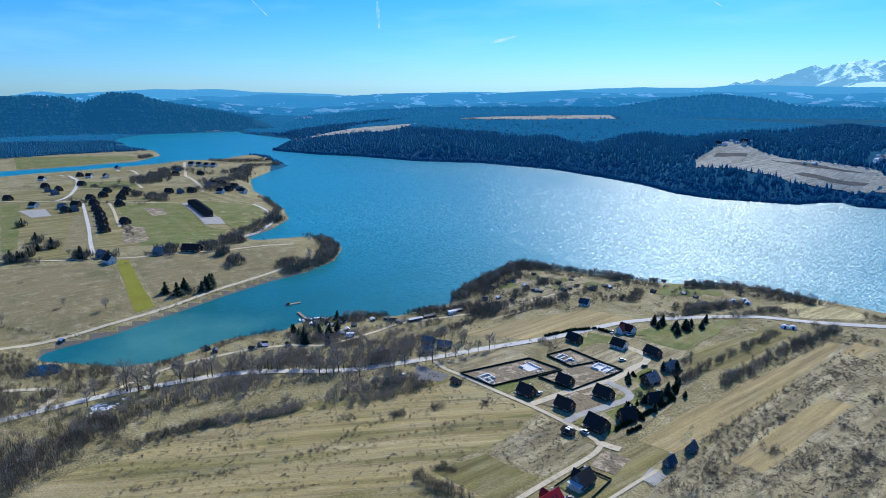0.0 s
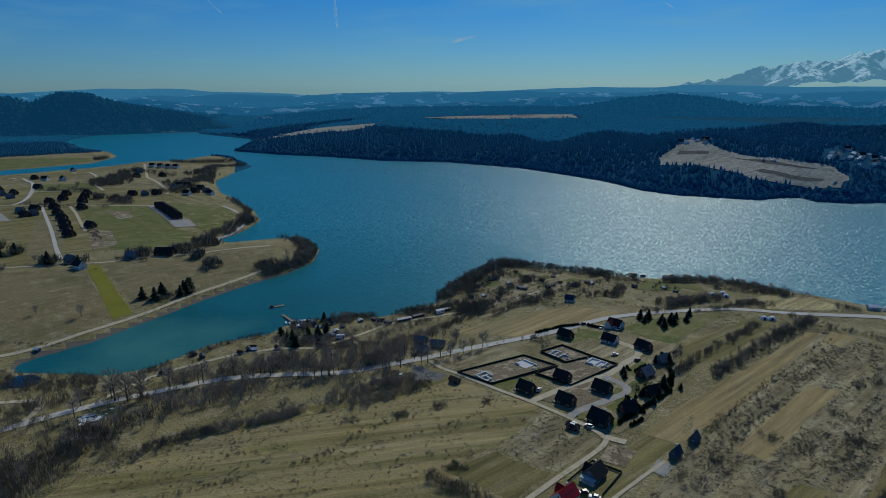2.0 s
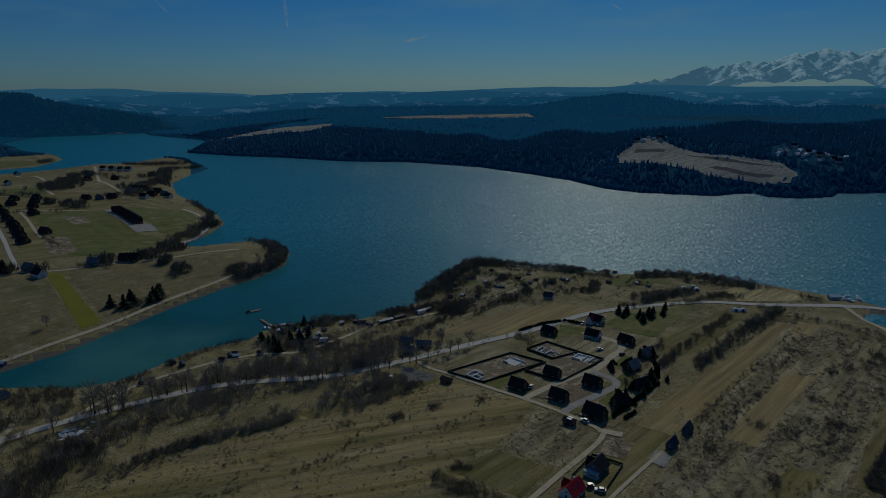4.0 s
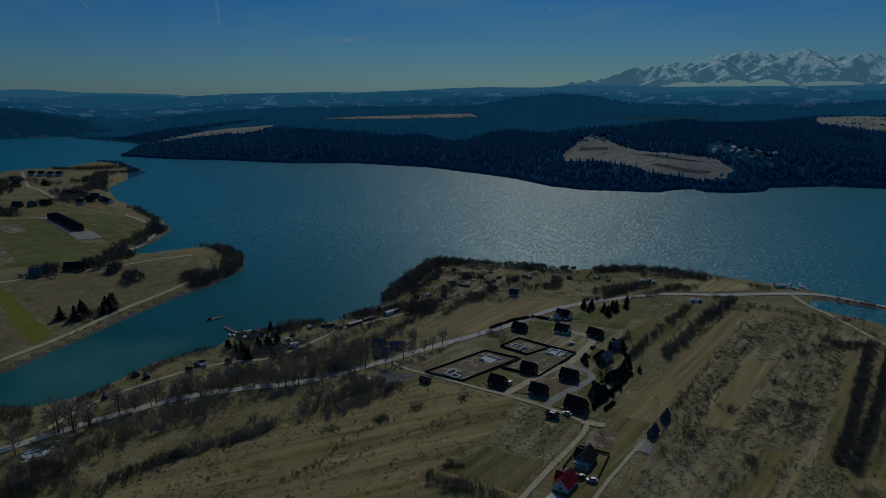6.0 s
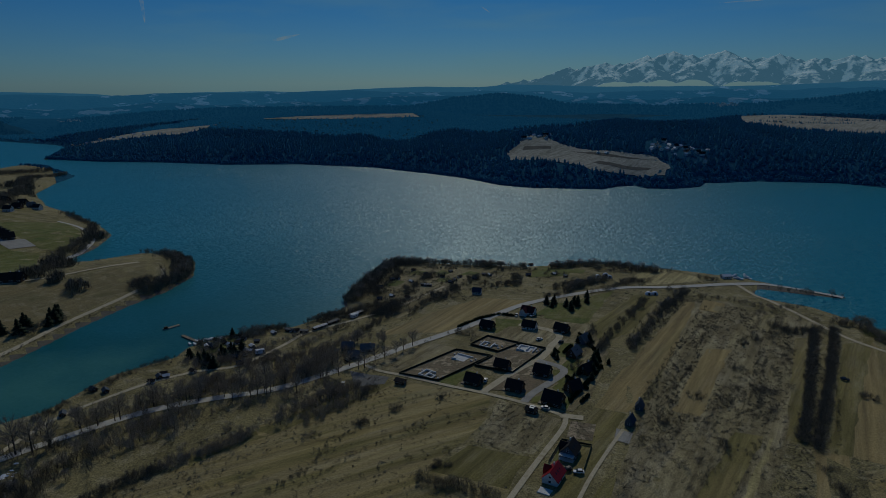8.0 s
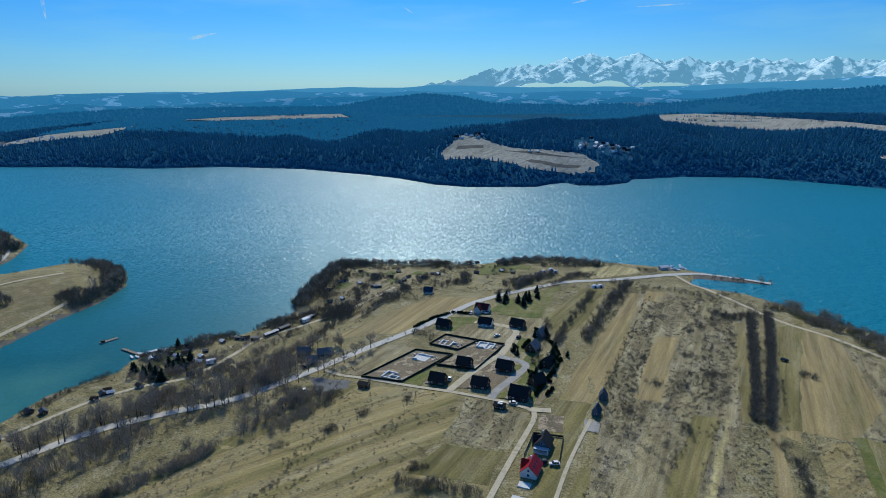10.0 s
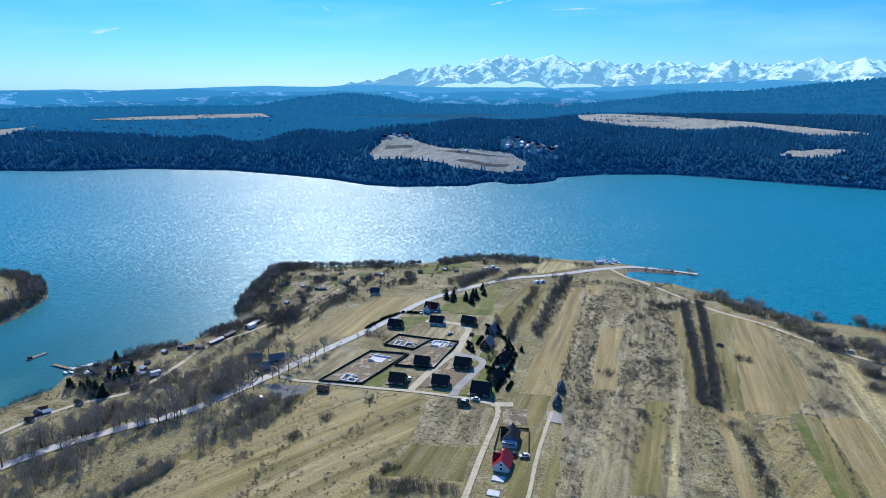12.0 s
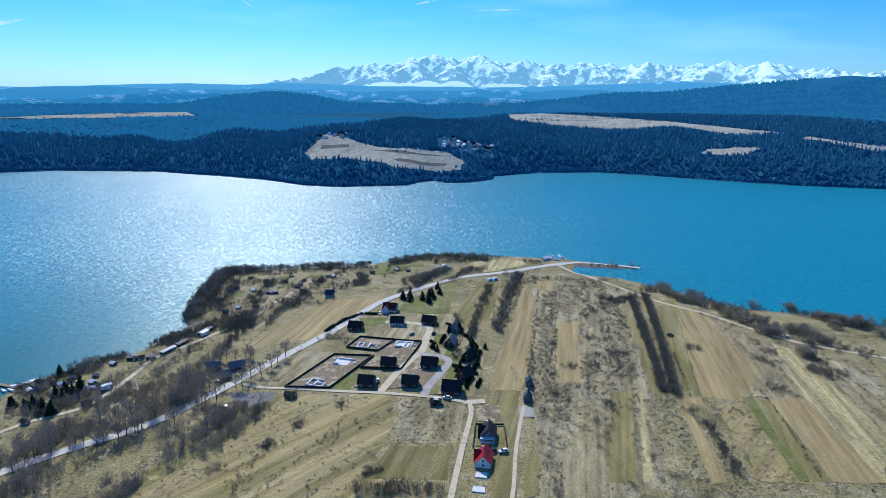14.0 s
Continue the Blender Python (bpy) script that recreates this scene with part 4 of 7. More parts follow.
# ---- fields ----
FIELDS = [
    ("olive_field", [(-960, 150), (-700, 140), (-600, 180), (-600, 300), (-660, 370), (-760, 425), (-840, 440), (-900, 400), (-1000, 330), (-1080, 280)], M_OLIVE, "olive-green pasture round the hamlet"),
    ("straw_field", [(-211, 217), (-156, 219), (-150, 196), (-157, 149), (-188, 138), (-240, 122), (-258, 128), (-232, 176)], M_MEADOW, "mown straw-coloured meadow beside the gravel track"),
    ("straw_field", [(-250, 126), (-200, 142), (-150, 158), (-124, 152), (-124, 40), (-200, 0), (-262, 10), (-266, 62)], M_MEADOW, "dry straw-coloured meadow with mowing lines"),
    ("olive_field", [(-150, 172), (-124, 173), (-125, 150), (-157, 149)], M_OLIVE, "olive-brown grass paddock"),
    ("olive_field", [(-214, 216), (-206, 215), (-228, 160), (-250, 118), (-256, 124), (-236, 166)], M_OLIVE, "green grass strip along the meadow"),
    ("scrub_field", [(-152, 216), (-118, 208), (-122, 175), (-149, 175), (-150, 196)], M_SCRUB, "grey-brown fallow plot with dead weeds"),
    ("tan_field", [(-252, 271), (-236, 318), (-215, 357), (-180, 366), (-196, 320), (-210, 291)], M_TAN, "tan stubble field beside the lake road"),
    ("tan_field", [(-78, 412), (-60, 414), (-92, 224), (-108, 224)], M_TAN, "long tan mown strip of field"),
    ("olive_field", [(-108, 223), (-93, 223), (-101, 120), (-109, 120)], M_OLIVE, "green-brown grass strip with a wheel track"),
    ("scrub_field", [(-71, 421), (9, 405), (-43, 152), (-96, 109), (-85, 229)], M_SCRUB, "brown fallow strip with scattered scrub"),
    ("tan_field", [(-66, 424), (-51, 422), (-55, 397), (-69, 396)], M_TAN, "small tan stubble plot"),
    ("tan_field", [(-62, 323), (-49, 328), (-62, 234), (-74, 234)], M_TAN, "rectangle of tan mown grass"),
    ("pale_field", [(-27, 411), (-21, 409), (-27, 367), (-35, 368)], M_PALE, "pale bare plot among scrub"),
    ("pale_field", [(-13, 368), (-6, 372), (-21, 231), (-28, 229)], M_OLIVE, "grey-green mown strip beside the hedge"),
    ("olive_field", [(-48, 228), (-36, 229), (-55, 151), (-65, 150)], M_OLIVE, "olive mown strip with wheel marks"),
    ("pale_field", [(-35, 228), (-32, 229), (-48, 152), (-51, 152)], M_PALE, "narrow pale strip of dry grass"),
    ("olive_field", [(12, 370), (31, 389), (-5, 227), (-13, 221)], M_OLIVE, "green pasture strip beside the hedge"),
    ("tan_field", [(30, 384), (44, 350), (37, 261), (15, 224), (-5, 227)], M_TAN, "tan mown strip of field"),
    ("scrub_field", [(44, 350), (65, 308), (47, 232), (30, 224), (15, 224), (37, 261)], M_SCRUB, "grey-brown rough pasture"),
    ("tan_field", [(65, 308), (72, 297), (65, 198), (41, 160), (37, 159), (47, 232)], M_PALE, "pale green-brown mown strip"),
    ("scrub_field", [(72, 297), (107, 267), (65, 198)], M_SCRUB, "rough brown pasture with bushes"),
    ("tan_field", [(-18, 225), (-5, 227), (-17, 155), (-26, 154)], M_TAN, "tan strip with a bleached edge"),
    ("scrub_field", [(-14, 221), (-3, 213), (-8, 156), (-20, 155)], M_GROUND, "overgrown dark fallow strip"),
    ("tan_field", [(-1, 218), (12, 224), (9, 157), (-8, 156)], M_MEADOW, "tan field with bleached bare patches"),
    ("green_strip", [(15, 228), (20, 229), (13, 158), (8, 157)], M_GREEN, "narrow bright green strip of winter corn"),
    ("olive_field", [(20, 229), (27, 227), (22, 158), (13, 158)], M_OLIVE, "olive-brown field strip"),
    ("tan_field", [(27, 227), (47, 232), (41, 160), (22, 158)], M_TAN, "tan field strip with hedgerow"),
    ("olive_field", [(-112, 409), (-96, 414), (-104, 330), (-120, 300), (-130, 327)], M_OLIVE, "greenish garden meadow by the road"),
    ("yellow_field", [(-556, 176), (-553, 184), (-445, 160), (-444, 147)], M_LIME, "bright yellow-green strip of crop"),
    ("green_field", [(-824, 273), (-779, 334), (-650, 301), (-627, 313), (-566, 264), (-596, 213)], M_GREEN, "green pasture between the hamlet lanes"),
    ("green_field", [(-780, 356), (-725, 409), (-672, 389), (-617, 334), (-641, 321)], M_GREEN, "green lakeside meadow"),
    ("headland_field", [(-546, 187), (-536, 282), (-511, 328), (-470, 290), (-455, 209), (-450, 165)], M_HEAD, "tan pasture on the headland"),
    ("headland_field", [(-592, 102), (-557, 174), (-447, 147), (-437, 101), (-442, 30), (-600, 20)], M_HEAD, "large tan pasture above the inlet"),
    ("green_field", [(-915, 172), (-910, 192), (-660, 129), (-648, 114)], M_GREEN, "long green field strip"),
    ("green_field", [(-830, 215), (-690, 200), (-600, 172), (-600, 120), (-700, 145)], M_OLIVE, "olive grass field by the hamlet"),
    ("green_field", [(-1056, 312), (-1016, 372), (-924, 336), (-980, 280)], M_GREEN, "green field beside the back channel"),
    ("tan_field", [(-1652, 354), (-1517, 554), (-1446, 543), (-1440, 430), (-1458, 315)], M_GREEN, "tan field behind the channel"),
    ("green_field", [(-1320, 330), (-1300, 560), (-1200, 500), (-1110, 380), (-1180, 310)], M_OLIVE, "olive meadow behind the hamlet"),
    ("tan_plot", [(-789, 216), (-764, 236), (-610, 178), (-625, 155)], M_HEAD, "tan rough plot beside the hamlet street"),
    ("soil_heap_ground", [(-700, 236), (-672, 246), (-612, 226), (-610, 202), (-650, 216)], M_SOIL, "dark heaped earth of a building site"),
    ("soil_heap_ground", [(-778, 286), (-758, 302), (-722, 292), (-722, 276)], M_SOIL, "bare dug earth on the pasture"),
    ("bare_lot", [(-862, 178), (-852, 204), (-800, 196), (-806, 178)], M_GRAVEL, "pale building site with spread gravel"),
    ("green_field", GREEN_A, M_GREEN, "green garden lawn by the road"),
    ("green_field", GREEN_B, M_GREEN, "green lawn of allotment gardens"),
    ("green_field", GREEN_C, M_GREEN, "green lawn of a lakeside camp"),
    ("green_field", GREEN_D, M_GREEN, "bright green shore lawn"),
    ("green_field", GREEN_E, M_GREEN, "small green clearing by the shore"),
    ("green_field", [(30, 412), (49, 408), (44, 393), (29, 395)], M_GREEN, "bright green shore lawn"),
    ("bare_field", BARE_A, M_PALE, "pale bare field near the point"),
    ("cape_meadow", CAPEFIELD, M_SCRUB, "patchy allotment meadow on the point"),
    ("gravel_lot", GRAVEL, M_GREYLOT, "grey stony clearing beside the road"),
    ("estate_ground", [(-208, 290), (-190, 330), (-130, 330), (-112, 290), (-110, 235), (-116, 216), (-150, 222), (-146, 262), (-146, 286)], M_SCRUB, "trampled grass and gravel between estate houses"),
    ("bare_lot", LOT_B, M_SOIL, "bare brown soil of new house plots"),
    ("lawn", [(-186, 226), (-176, 225), (-172, 240), (-178, 242)], M_GREEN, "green lawn beside a dark house"),
    ("lawn", [(-132, 262), (-126, 262), (-122, 274), (-130, 276)], M_GREEN, "small green garden lawn"),
    ("lawn", [(-130, 236), (-124, 233), (-120, 246), (-127, 250)], M_GREEN, "small green garden lawn"),
    ("lawn", [(-196, 300), (-180, 298), (-176, 312), (-194, 316)], M_GREEN, "green front garden lawn"),
    ("lawn", [(-115, 173), (-111, 173), (-110, 189), (-114.5, 189)], M_GREEN, "green lawn by the black-roofed house"),
    ("soil_heap_ground", [(-114, 207), (-104, 208), (-103, 194), (-114, 193)], M_SOIL, "dark heaped earth by the turning spur"),
    ("paddock", [(-93, 170), (-88.5, 171), (-92, 141), (-97, 140)], M_OLIVE, "small olive grass paddock by the track"),
    ("gravel_apron", [(-95, 207), (-88, 207), (-89, 198), (-94, 198)], M_GRAVEL, "pale gravel turning place by the cabins"),
    ("lawn", [(-190, 323), (-172, 324), (-170, 312), (-184, 309)], M_GREEN, "green front gardens behind the hedge"),
    ("lawn", [(-140, 294), (-133, 296), (-130, 274), (-138, 275)], M_GREEN, "green garden beside the loop lane"),
    ("lawn", [(-131, 263), (-123, 265), (-121, 254), (-125, 240), (-131, 245)], M_GREEN, "green garden of the loop houses"),
    ("lawn", [(-185, 233), (-178, 236), (-176, 223), (-185, 222)], M_GREEN, "green lawn beside a dark house"),
    ("lawn", [(-135, 258), (-131, 257), (-130, 250), (-134, 251)], M_GREEN, "small round green lawn"),
    ("lawn", [(-136, 224), (-132, 227), (-132, 220), (-135, 218)], M_GREEN, "green verge by the large house"),
    ("lawn", [(-121, 233), (-118, 232), (-118, 216), (-121, 223)], M_GREEN, "green garden strip at the estate edge"),
    ("lawn", [(-164, 365), (-154, 371), (-152, 346), (-168, 332)], M_GREEN, "green lawn by the guest house"),
    ("tan_field", LOT_A, M_SCRUB, "empty grassy building plot"),
]
for x, y in ((-288, 404), (-268, 412), (-258, 392), (-246, 420), (-292, 372), (-180, 448), (-166, 462), (-196, 462)):
    FIELDS.append(("lawn", [(x - 6, y - 7), (x + 5, y - 6), (x + 7, y + 6), (x - 4, y + 8)], M_GREEN, "small green allotment plot"))
for k, (nm, poly, mat, lab) in enumerate(FIELDS):
    drape(nm, poly, mat, 0.05 + 0.003 * k, lab, step=9.0 if poly[0][0] > -420 else 18.0)
drape("bare_lot", FENCE1, M_SOIL, 0.27, "bare soil of a fenced building plot", rag=0.1)
drape("bare_lot", FENCE3, M_SOIL, 0.28, "bare tan soil of a fenced plot", rag=0.1)
drape("bare_lot", FENCE2, M_SOIL, 0.27, "bare soil of a fenced building plot", rag=0.1)
drape("far_field", FARFIELD, M_FARPALE, 0.9, "tan terraced fields on the far shore", step=14, rag=4)


def polar(a, r):
    return (CX + r * math.sin(radians(a)), CY + r * math.cos(radians(a)))


FAR_PATCHES = [
    [polar(a, r) for a, r in ((1, 1640), (3, 1610), (8, 1550), (16, 1505), (24, 1490), (25, 1530), (20, 1590), (15, 1680), (9, 1790), (4, 1930), (1, 1850))],
    [polar(a, r) for a, r in ((25, 1390), (34, 1330), (36, 1500), (26, 1520))],
    [polar(a, r) for a, r in ((-41, 1790), (-38, 1762), (-35, 1750), (-31, 1744), (-28, 1738), (-26.5, 1760), (-27, 1840), (-30, 1850), (-34, 1835), (-38, 1810))],
    [polar(a, r) for a, r in ((-55, 1700), (-47, 1650), (-44, 1760), (-50, 1800))],
    [polar(a, r) for a, r in ((17, 1215), (20, 1200), (22, 1250), (18, 1260))],
]
for poly in ([(-310, 1058), (-205, 1040), (-172, 1040), (-262, 1064)], [(-395, 1060), (-345, 1060), (-350, 1075), (-398, 1080)], [(-260, 1002), (-170, 1000), (-165, 1010), (-250, 1016)]):
    drape("ploughed_strip", poly, M_FARDARK, 1.1, "dark ploughed strip on the far fields", step=14, rag=2)
for poly in FAR_PATCHES:
    drape("far_field", poly, M_FARPALE, 1.2, "pale dry fields among the far woods", step=22, rag=7)

# ---- roads ----
ROAD = [(-348, 20), (-339, 45), (-334, 80), (-322, 115), (-306, 145), (-283, 168), (-260, 188), (-246, 213), (-235, 236), (-224, 260), (-211, 285), (-199, 310), (-188, 338), (-174, 366), (-152, 395), (-124, 424), (-92, 442), (-46, 478), (-16, 489), (28, 478)]
ribbon("road", ROAD, 5.6, M_ASPHALT, 0.30, "pale worn asphalt lakeside road", "road")
TRACK = [(-233, 229), (-222, 225), (-207, 224), (-181, 221), (-161, 219.5), (-137, 216), (-120, 211), (-116.5, 205), (-117, 194), (-120, 169), (-123, 139), (-127, 100), (-132, 60)]
ribbon("gravel_track", TRACK, 2.4, M_DIRT, 0.26, "pale gravel track past the new houses", "track")
ribbon("gravel_track", [(-119, 211), (-113, 211.5), (-110, 212)], 4.0, M_DIRT, 0.23, "short gravel turning spur", "track")
ribbon("lane", [(-161, 220), (-156, 240), (-150, 258), (-145, 270), (-144, 290), (-143, 304), (-150, 312), (-172, 316)], 4.2, M_DIRT, 0.32, "pale gravel estate lane", "lane")
ribbon("lane", [(-146, 266), (-133, 262), (-129, 256), (-132, 244), (-138, 226), (-139, 217)], 4.2, M_GRAVEL, 0.36, "grey gravel loop lane", "lane")
ribbon("farm_track", [(-108, 110), (-101, 140), (-98, 170), (-93.5, 200), (-92, 208)], 1.6, M_DIRT, 0.24, "two-rut gravel farm track", "track")
ribbon("shore_path", [(-44, 478), (-30, 455), (-22, 447), (0, 410), (18, 383), (42, 363), (58, 341), (78, 314), (99, 301), (130, 288), (200, 262)], 3.4, M_DIRT, 0.26, "pale gravel path along the east shore", "path")
ribbon("shore_path", [(-434, 40), (-435, 66), (-433, 101), (-436, 134), (-441, 169), (-451, 208), (-457, 246), (-462, 276), (-470, 307), (-486, 323)], 3.0, M_DIRT, 0.26, "pale gravel path round the headland", "path")
ribbon("lane", [(-640, 60), (-618, 107), (-589, 141), (-575, 165), (-557, 188), (-547, 218), (-535, 243), (-528, 258), (-520, 290), (-512, 322)], 3.0, M_DIRT, 0.28, "narrow farm lane on the headland", "lane")
ribbon("lane", [(-1269, 331), (-1257, 339), (-1125, 315), (-1081, 309), (-1003, 283), (-944, 258), (-916, 242), (-904, 230)], 4.6, M_ASPHALT, 0.31, "pale asphalt road to the village", "lane")
ribbon("lane", [(-954, 180), (-927, 198), (-900, 229), (-871, 249), (-849, 272), (-820, 295), (-788, 324), (-776, 340)], 3.2, M_DIRT, 0.32, "gravel hamlet lane between fields", "lane")
ribbon("lane", [(-862, 247), (-782, 225), (-704, 203), (-638, 183), (-591, 170)], 3.4, M_ASPHALT, 0.33, "hamlet street of worn asphalt", "lane")
ribbon("lane", [(-839, 270), (-788, 257), (-727, 239), (-691, 229)], 3.2, M_DIRT, 0.34, "gravel hamlet street", "lane")
ribbon("lane", [(-996, 283), (-971, 306), (-946, 340)], 3.0, M_DIRT, 0.35, "narrow field lane", "lane")
ribbon("lane", [(-1168, 519), (-1097, 487), (-1023, 455), (-941, 430), (-892, 415), (-845, 394)], 4.6, M_DIRT, 0.37, "pale village street", "lane")
ribbon("lane", [(-1285, 437), (-1142, 415), (-1066, 395), (-1005, 367), (-936, 349)], 4.5, M_DIRT, 0.38, "curving lane by the back channel", "lane")
ribbon("lane", [(-738, 410), (-699, 405), (-658, 388), (-634, 371), (-612, 341), (-601, 318), (-562, 284)], 4.0, M_ASPHALT, 0.39, "winding lakeside lane", "lane")
drape("car_park", [(-777, 334), (-654, 303), (-648, 324), (-676, 332), (-684, 318), (-777, 348)], M_GRAVEL, 0.40, "pale concrete yard by the terraced houses", "yard", rag=0.2)
ribbon("lane", [(-392, 30), (-372, 60), (-356, 74), (-340, 62)], 3.4, M_DIRT, 0.26, "curving gravel lane at the inlet head", "lane")
ribbon("lane", [(-334, 90), (-343, 125), (-338, 150), (-330, 172), (-318, 190), (-300, 205), (-296, 235), (-296, 262), (-281, 290), (-262, 330), (-250, 375)], 2.8, M_DIRT, 0.24, "gravel camp lane along the shore", "lane")
for k in range(64):
    dx, dy = (-317 + random.gauss(0, 3.4), 82 + random.gauss(0, 3.6)) if k < 46 else (-291 + random.gauss(0, 5), 37 + random.gauss(0, 4))
    w = random.uniform(0.4, 1.9)
    drape("snow_patch", [(dx - w, dy), (dx - w * 0.3, dy + w * 0.6), (dx + w * 0.8, dy + w * 0.3), (dx + w * 0.5, dy - w * 0.5), (dx - w * 0.4, dy - w * 0.6)], M_SNOW, 0.28 + 0.004 * k, "leftover patch of dirty snow", "snow", step=0.9, rag=0.28)
drape("pond", POND, M_POND, 0.22, "small dark pond among reeds at the inlet head", "pond", rag=1.2, step=3)

# ---- trees and thickets ----
def sliver(rng, base, tip, width):
    """One thin twig or tuft: a long triangle."""
    side = np.cross(tip - base, rng.normal(size=3))
    side *= width / (np.linalg.norm(side) + 1e-9)
    return [base - side, base + side, tip]


def tuft(seed, n, spread, wide, lean=0.35, base=0.0):
    """A leafless shrub or crown, 1 m high: n slivers that fan out."""
    rng = np.random.default_rng(seed)
    v = []
    for _ in range(n):
        a, k = rng.uniform(0, 2 * np.pi), np.sqrt(rng.uniform(0, 1))
        foot = np.array([np.cos(a) * k * spread * 0.5, np.sin(a) * k * spread * 0.5, base + rng.uniform(0, 0.55) * (1 - base)])
        h = rng.uniform(0.3, 0.62) * (1.15 - 0.5 * k)
        tip = foot + np.array([np.cos(a) * lean * h * k + rng.normal() * 0.06, np.sin(a) * lean * h * k + rng.normal() * 0.06, h])
        v += sliver(rng, foot, tip, wide * rng.uniform(0.6, 1.3))
    return np.array(v), np.arange(3 * n).reshape(-1, 3)


def spruce(seed, tiers, seg, wide):
    """A conifer, 1 m high: ragged skirts of needles one over another."""
    rng = np.random.default_rng(seed)
    v, f = [], []
    for k in range(tiers):
        z0, z1 = 0.06 + 0.80 * k / tiers, min(1.0, 0.06 + 0.80 * k / tiers + 1.15 / tiers)
        r = wide * (1 - k / tiers) * rng.uniform(0.9, 1.1)
        apex, turn = len(v), rng.uniform(0, 6)
        v.append((0, 0, z1 if k < tiers - 1 else 1.0))
        for j in range(seg):
            a, q = turn + 2 * np.pi * j / seg, r * (1.0 if j % 2 else 0.62) * rng.uniform(0.85, 1.15)
            v.append((q * np.cos(a), q * np.sin(a), z0 - 0.03 * (j % 2) + rng.uniform(-0.02, 0.02)))
        f += [(apex, apex + 1 + j, apex + 1 + (j + 1) % seg) for j in range(seg)]
    return np.array(v), np.array(f)


def lumpy_crown(seed):
    """The uneven rounded crown of a far broad-leaved tree, 1 m high."""
    rng = np.random.default_rng(seed)
    v, f = [(rng.normal() * 0.05, rng.normal() * 0.05, 1.0)], []
    for z, r in ((0.72, 0.30), (0.05, 0.42)):
        v += [(r * rng.uniform(0.7, 1.3) * math.cos(k * 1.047 + z), r * rng.uniform(0.7, 1.3) * math.sin(k * 1.047 + z), z + rng.normal() * 0.07) for k in range(6)]
    for k in range(6):
        a, b = 1 + k, 1 + (k + 1) % 6
        f += [(0, a, b), (a, a + 6, b + 6), (a, b + 6, b)]
    return np.array(v), np.array(f)


def bare_crown(seed, limbs, twigs):
    """The leafless crown of a broad-leaved tree, 1 m high with its trunk: limbs that fork into twigs."""
    rng = np.random.default_rng(seed)
    v, f = [], []
    for k in range(limbs):
        a, z = 2 * np.pi * (k + rng.uniform(-0.3, 0.3)) / limbs * 2.4, 0.25 + 0.45 * k / limbs
        ln = rng.uniform(0.26, 0.4) * (1.1 - 0.4 * k / limbs)
        up = rng.uniform(0.6, 1.1)
        d = np.array([np.cos(a), np.sin(a), up])
        d /= np.linalg.norm(d)
        p0, p1 = np.array([0, 0, z]), np.array([0, 0, z]) + d * ln
        side = np.cross(d, (0, 0, 1))
        side /= np.linalg.norm(side)
        n = len(v)
        other = np.cross(d, side)
        for p, w in ((p0, 0.009), (p1, 0.003)):
            v += [p + side * w, p - side * w * 0.5 + other * w * 0.87, p - side * w * 0.5 - other * w * 0.87]
        for j in range(3):
            f += [(n + j, n + (j + 1) % 3, n + 3 + j), (n + (j + 1) % 3, n + 3 + (j + 1) % 3, n + 3 + j)]
        for _ in range(twigs):
            t = rng.uniform(0.25, 1.0)
            b = p0 + (p1 - p0) * t
            w = d + rng.normal(size=3) * 0.55 + np.array([0, 0, 0.45])
            w /= np.linalg.norm(w)
            n = len(v)
            v += sliver(rng, b, b + w * rng.uniform(0.10, 0.28), 0.0036)
            f.append((n, n + 1, n + 2))
    return np.array(v), np.array(f)


def scatter(name, spots, templates, material, label, category, seed=1, heights=None):
    """Many plants joined into one object: spots are rows of x, y, height, width factor."""
    rng = np.random.default_rng(seed)
    spots = np.asarray(spots, float)
    z = ground(spots[:, 0], spots[:, 1]) if heights is None else heights
    pick = rng.integers(0, len(templates), len(spots))
    vs, fs, n = [], [], 0
    for k, (tv, tf) in enumerate(templates):
        s = spots[pick == k]
        if not len(s):
            continue
        zz, a = z[pick == k], rng.uniform(0, 2 * np.pi, len(s))
        c, si = np.cos(a)[:, None], np.sin(a)[:, None]
        h, w = s[:, 2:3], s[:, 2:3] * s[:, 3:4]
        x = (tv[None, :, 0] * c - tv[None, :, 1] * si) * w + s[:, 0:1]
        y = (tv[None, :, 0] * si + tv[None, :, 1] * c) * w + s[:, 1:2]
        zz = tv[None, :, 2] * h + zz[:, None] - 0.1
        vs.append(np.stack([x, y, zz], -1).reshape(-1, 3))
        fs.append((tf[None] + (np.arange(len(s)) * len(tv))[:, None, None] + n).reshape(-1, 3))
        n += len(s) * len(tv)
    ob = new(name, tri_mesh(name, np.concatenate(vs), np.concatenate(fs), [material]))
    if category == "forest":
        ob.data.polygons.foreach_set("use_smooth", np.ones(len(ob.data.polygons), bool))
    return tagged(ob, label, category, kind="stuff")


def along(line, width, per_m, lo, hi, wf=(0.8, 1.2), rng=np.random.default_rng(5)):
    """Spots strewn in a band along a line."""
    c = np.array(line, float)
    out = []
    for a, b in zip(c, c[1:]):
        ln = np.hypot(*(b - a))
        n = rng.poisson(ln * per_m)
        t = rng.uniform(0, 1, n)
        nrm = np.array([-(b - a)[1], (b - a)[0]]) / max(ln, 1e-6)
        p = a + (b - a) * t[:, None] + nrm * (rng.normal(0, 0.42, n) * width / 2)[:, None]
        out.append(np.c_[p, lo + (hi - lo) * rng.beta(1.6, 2.4, n), rng.uniform(*wf, n)])
    out = np.concatenate(out)
    return out[shore(out[:, 0], out[:, 1]) > 0.8]


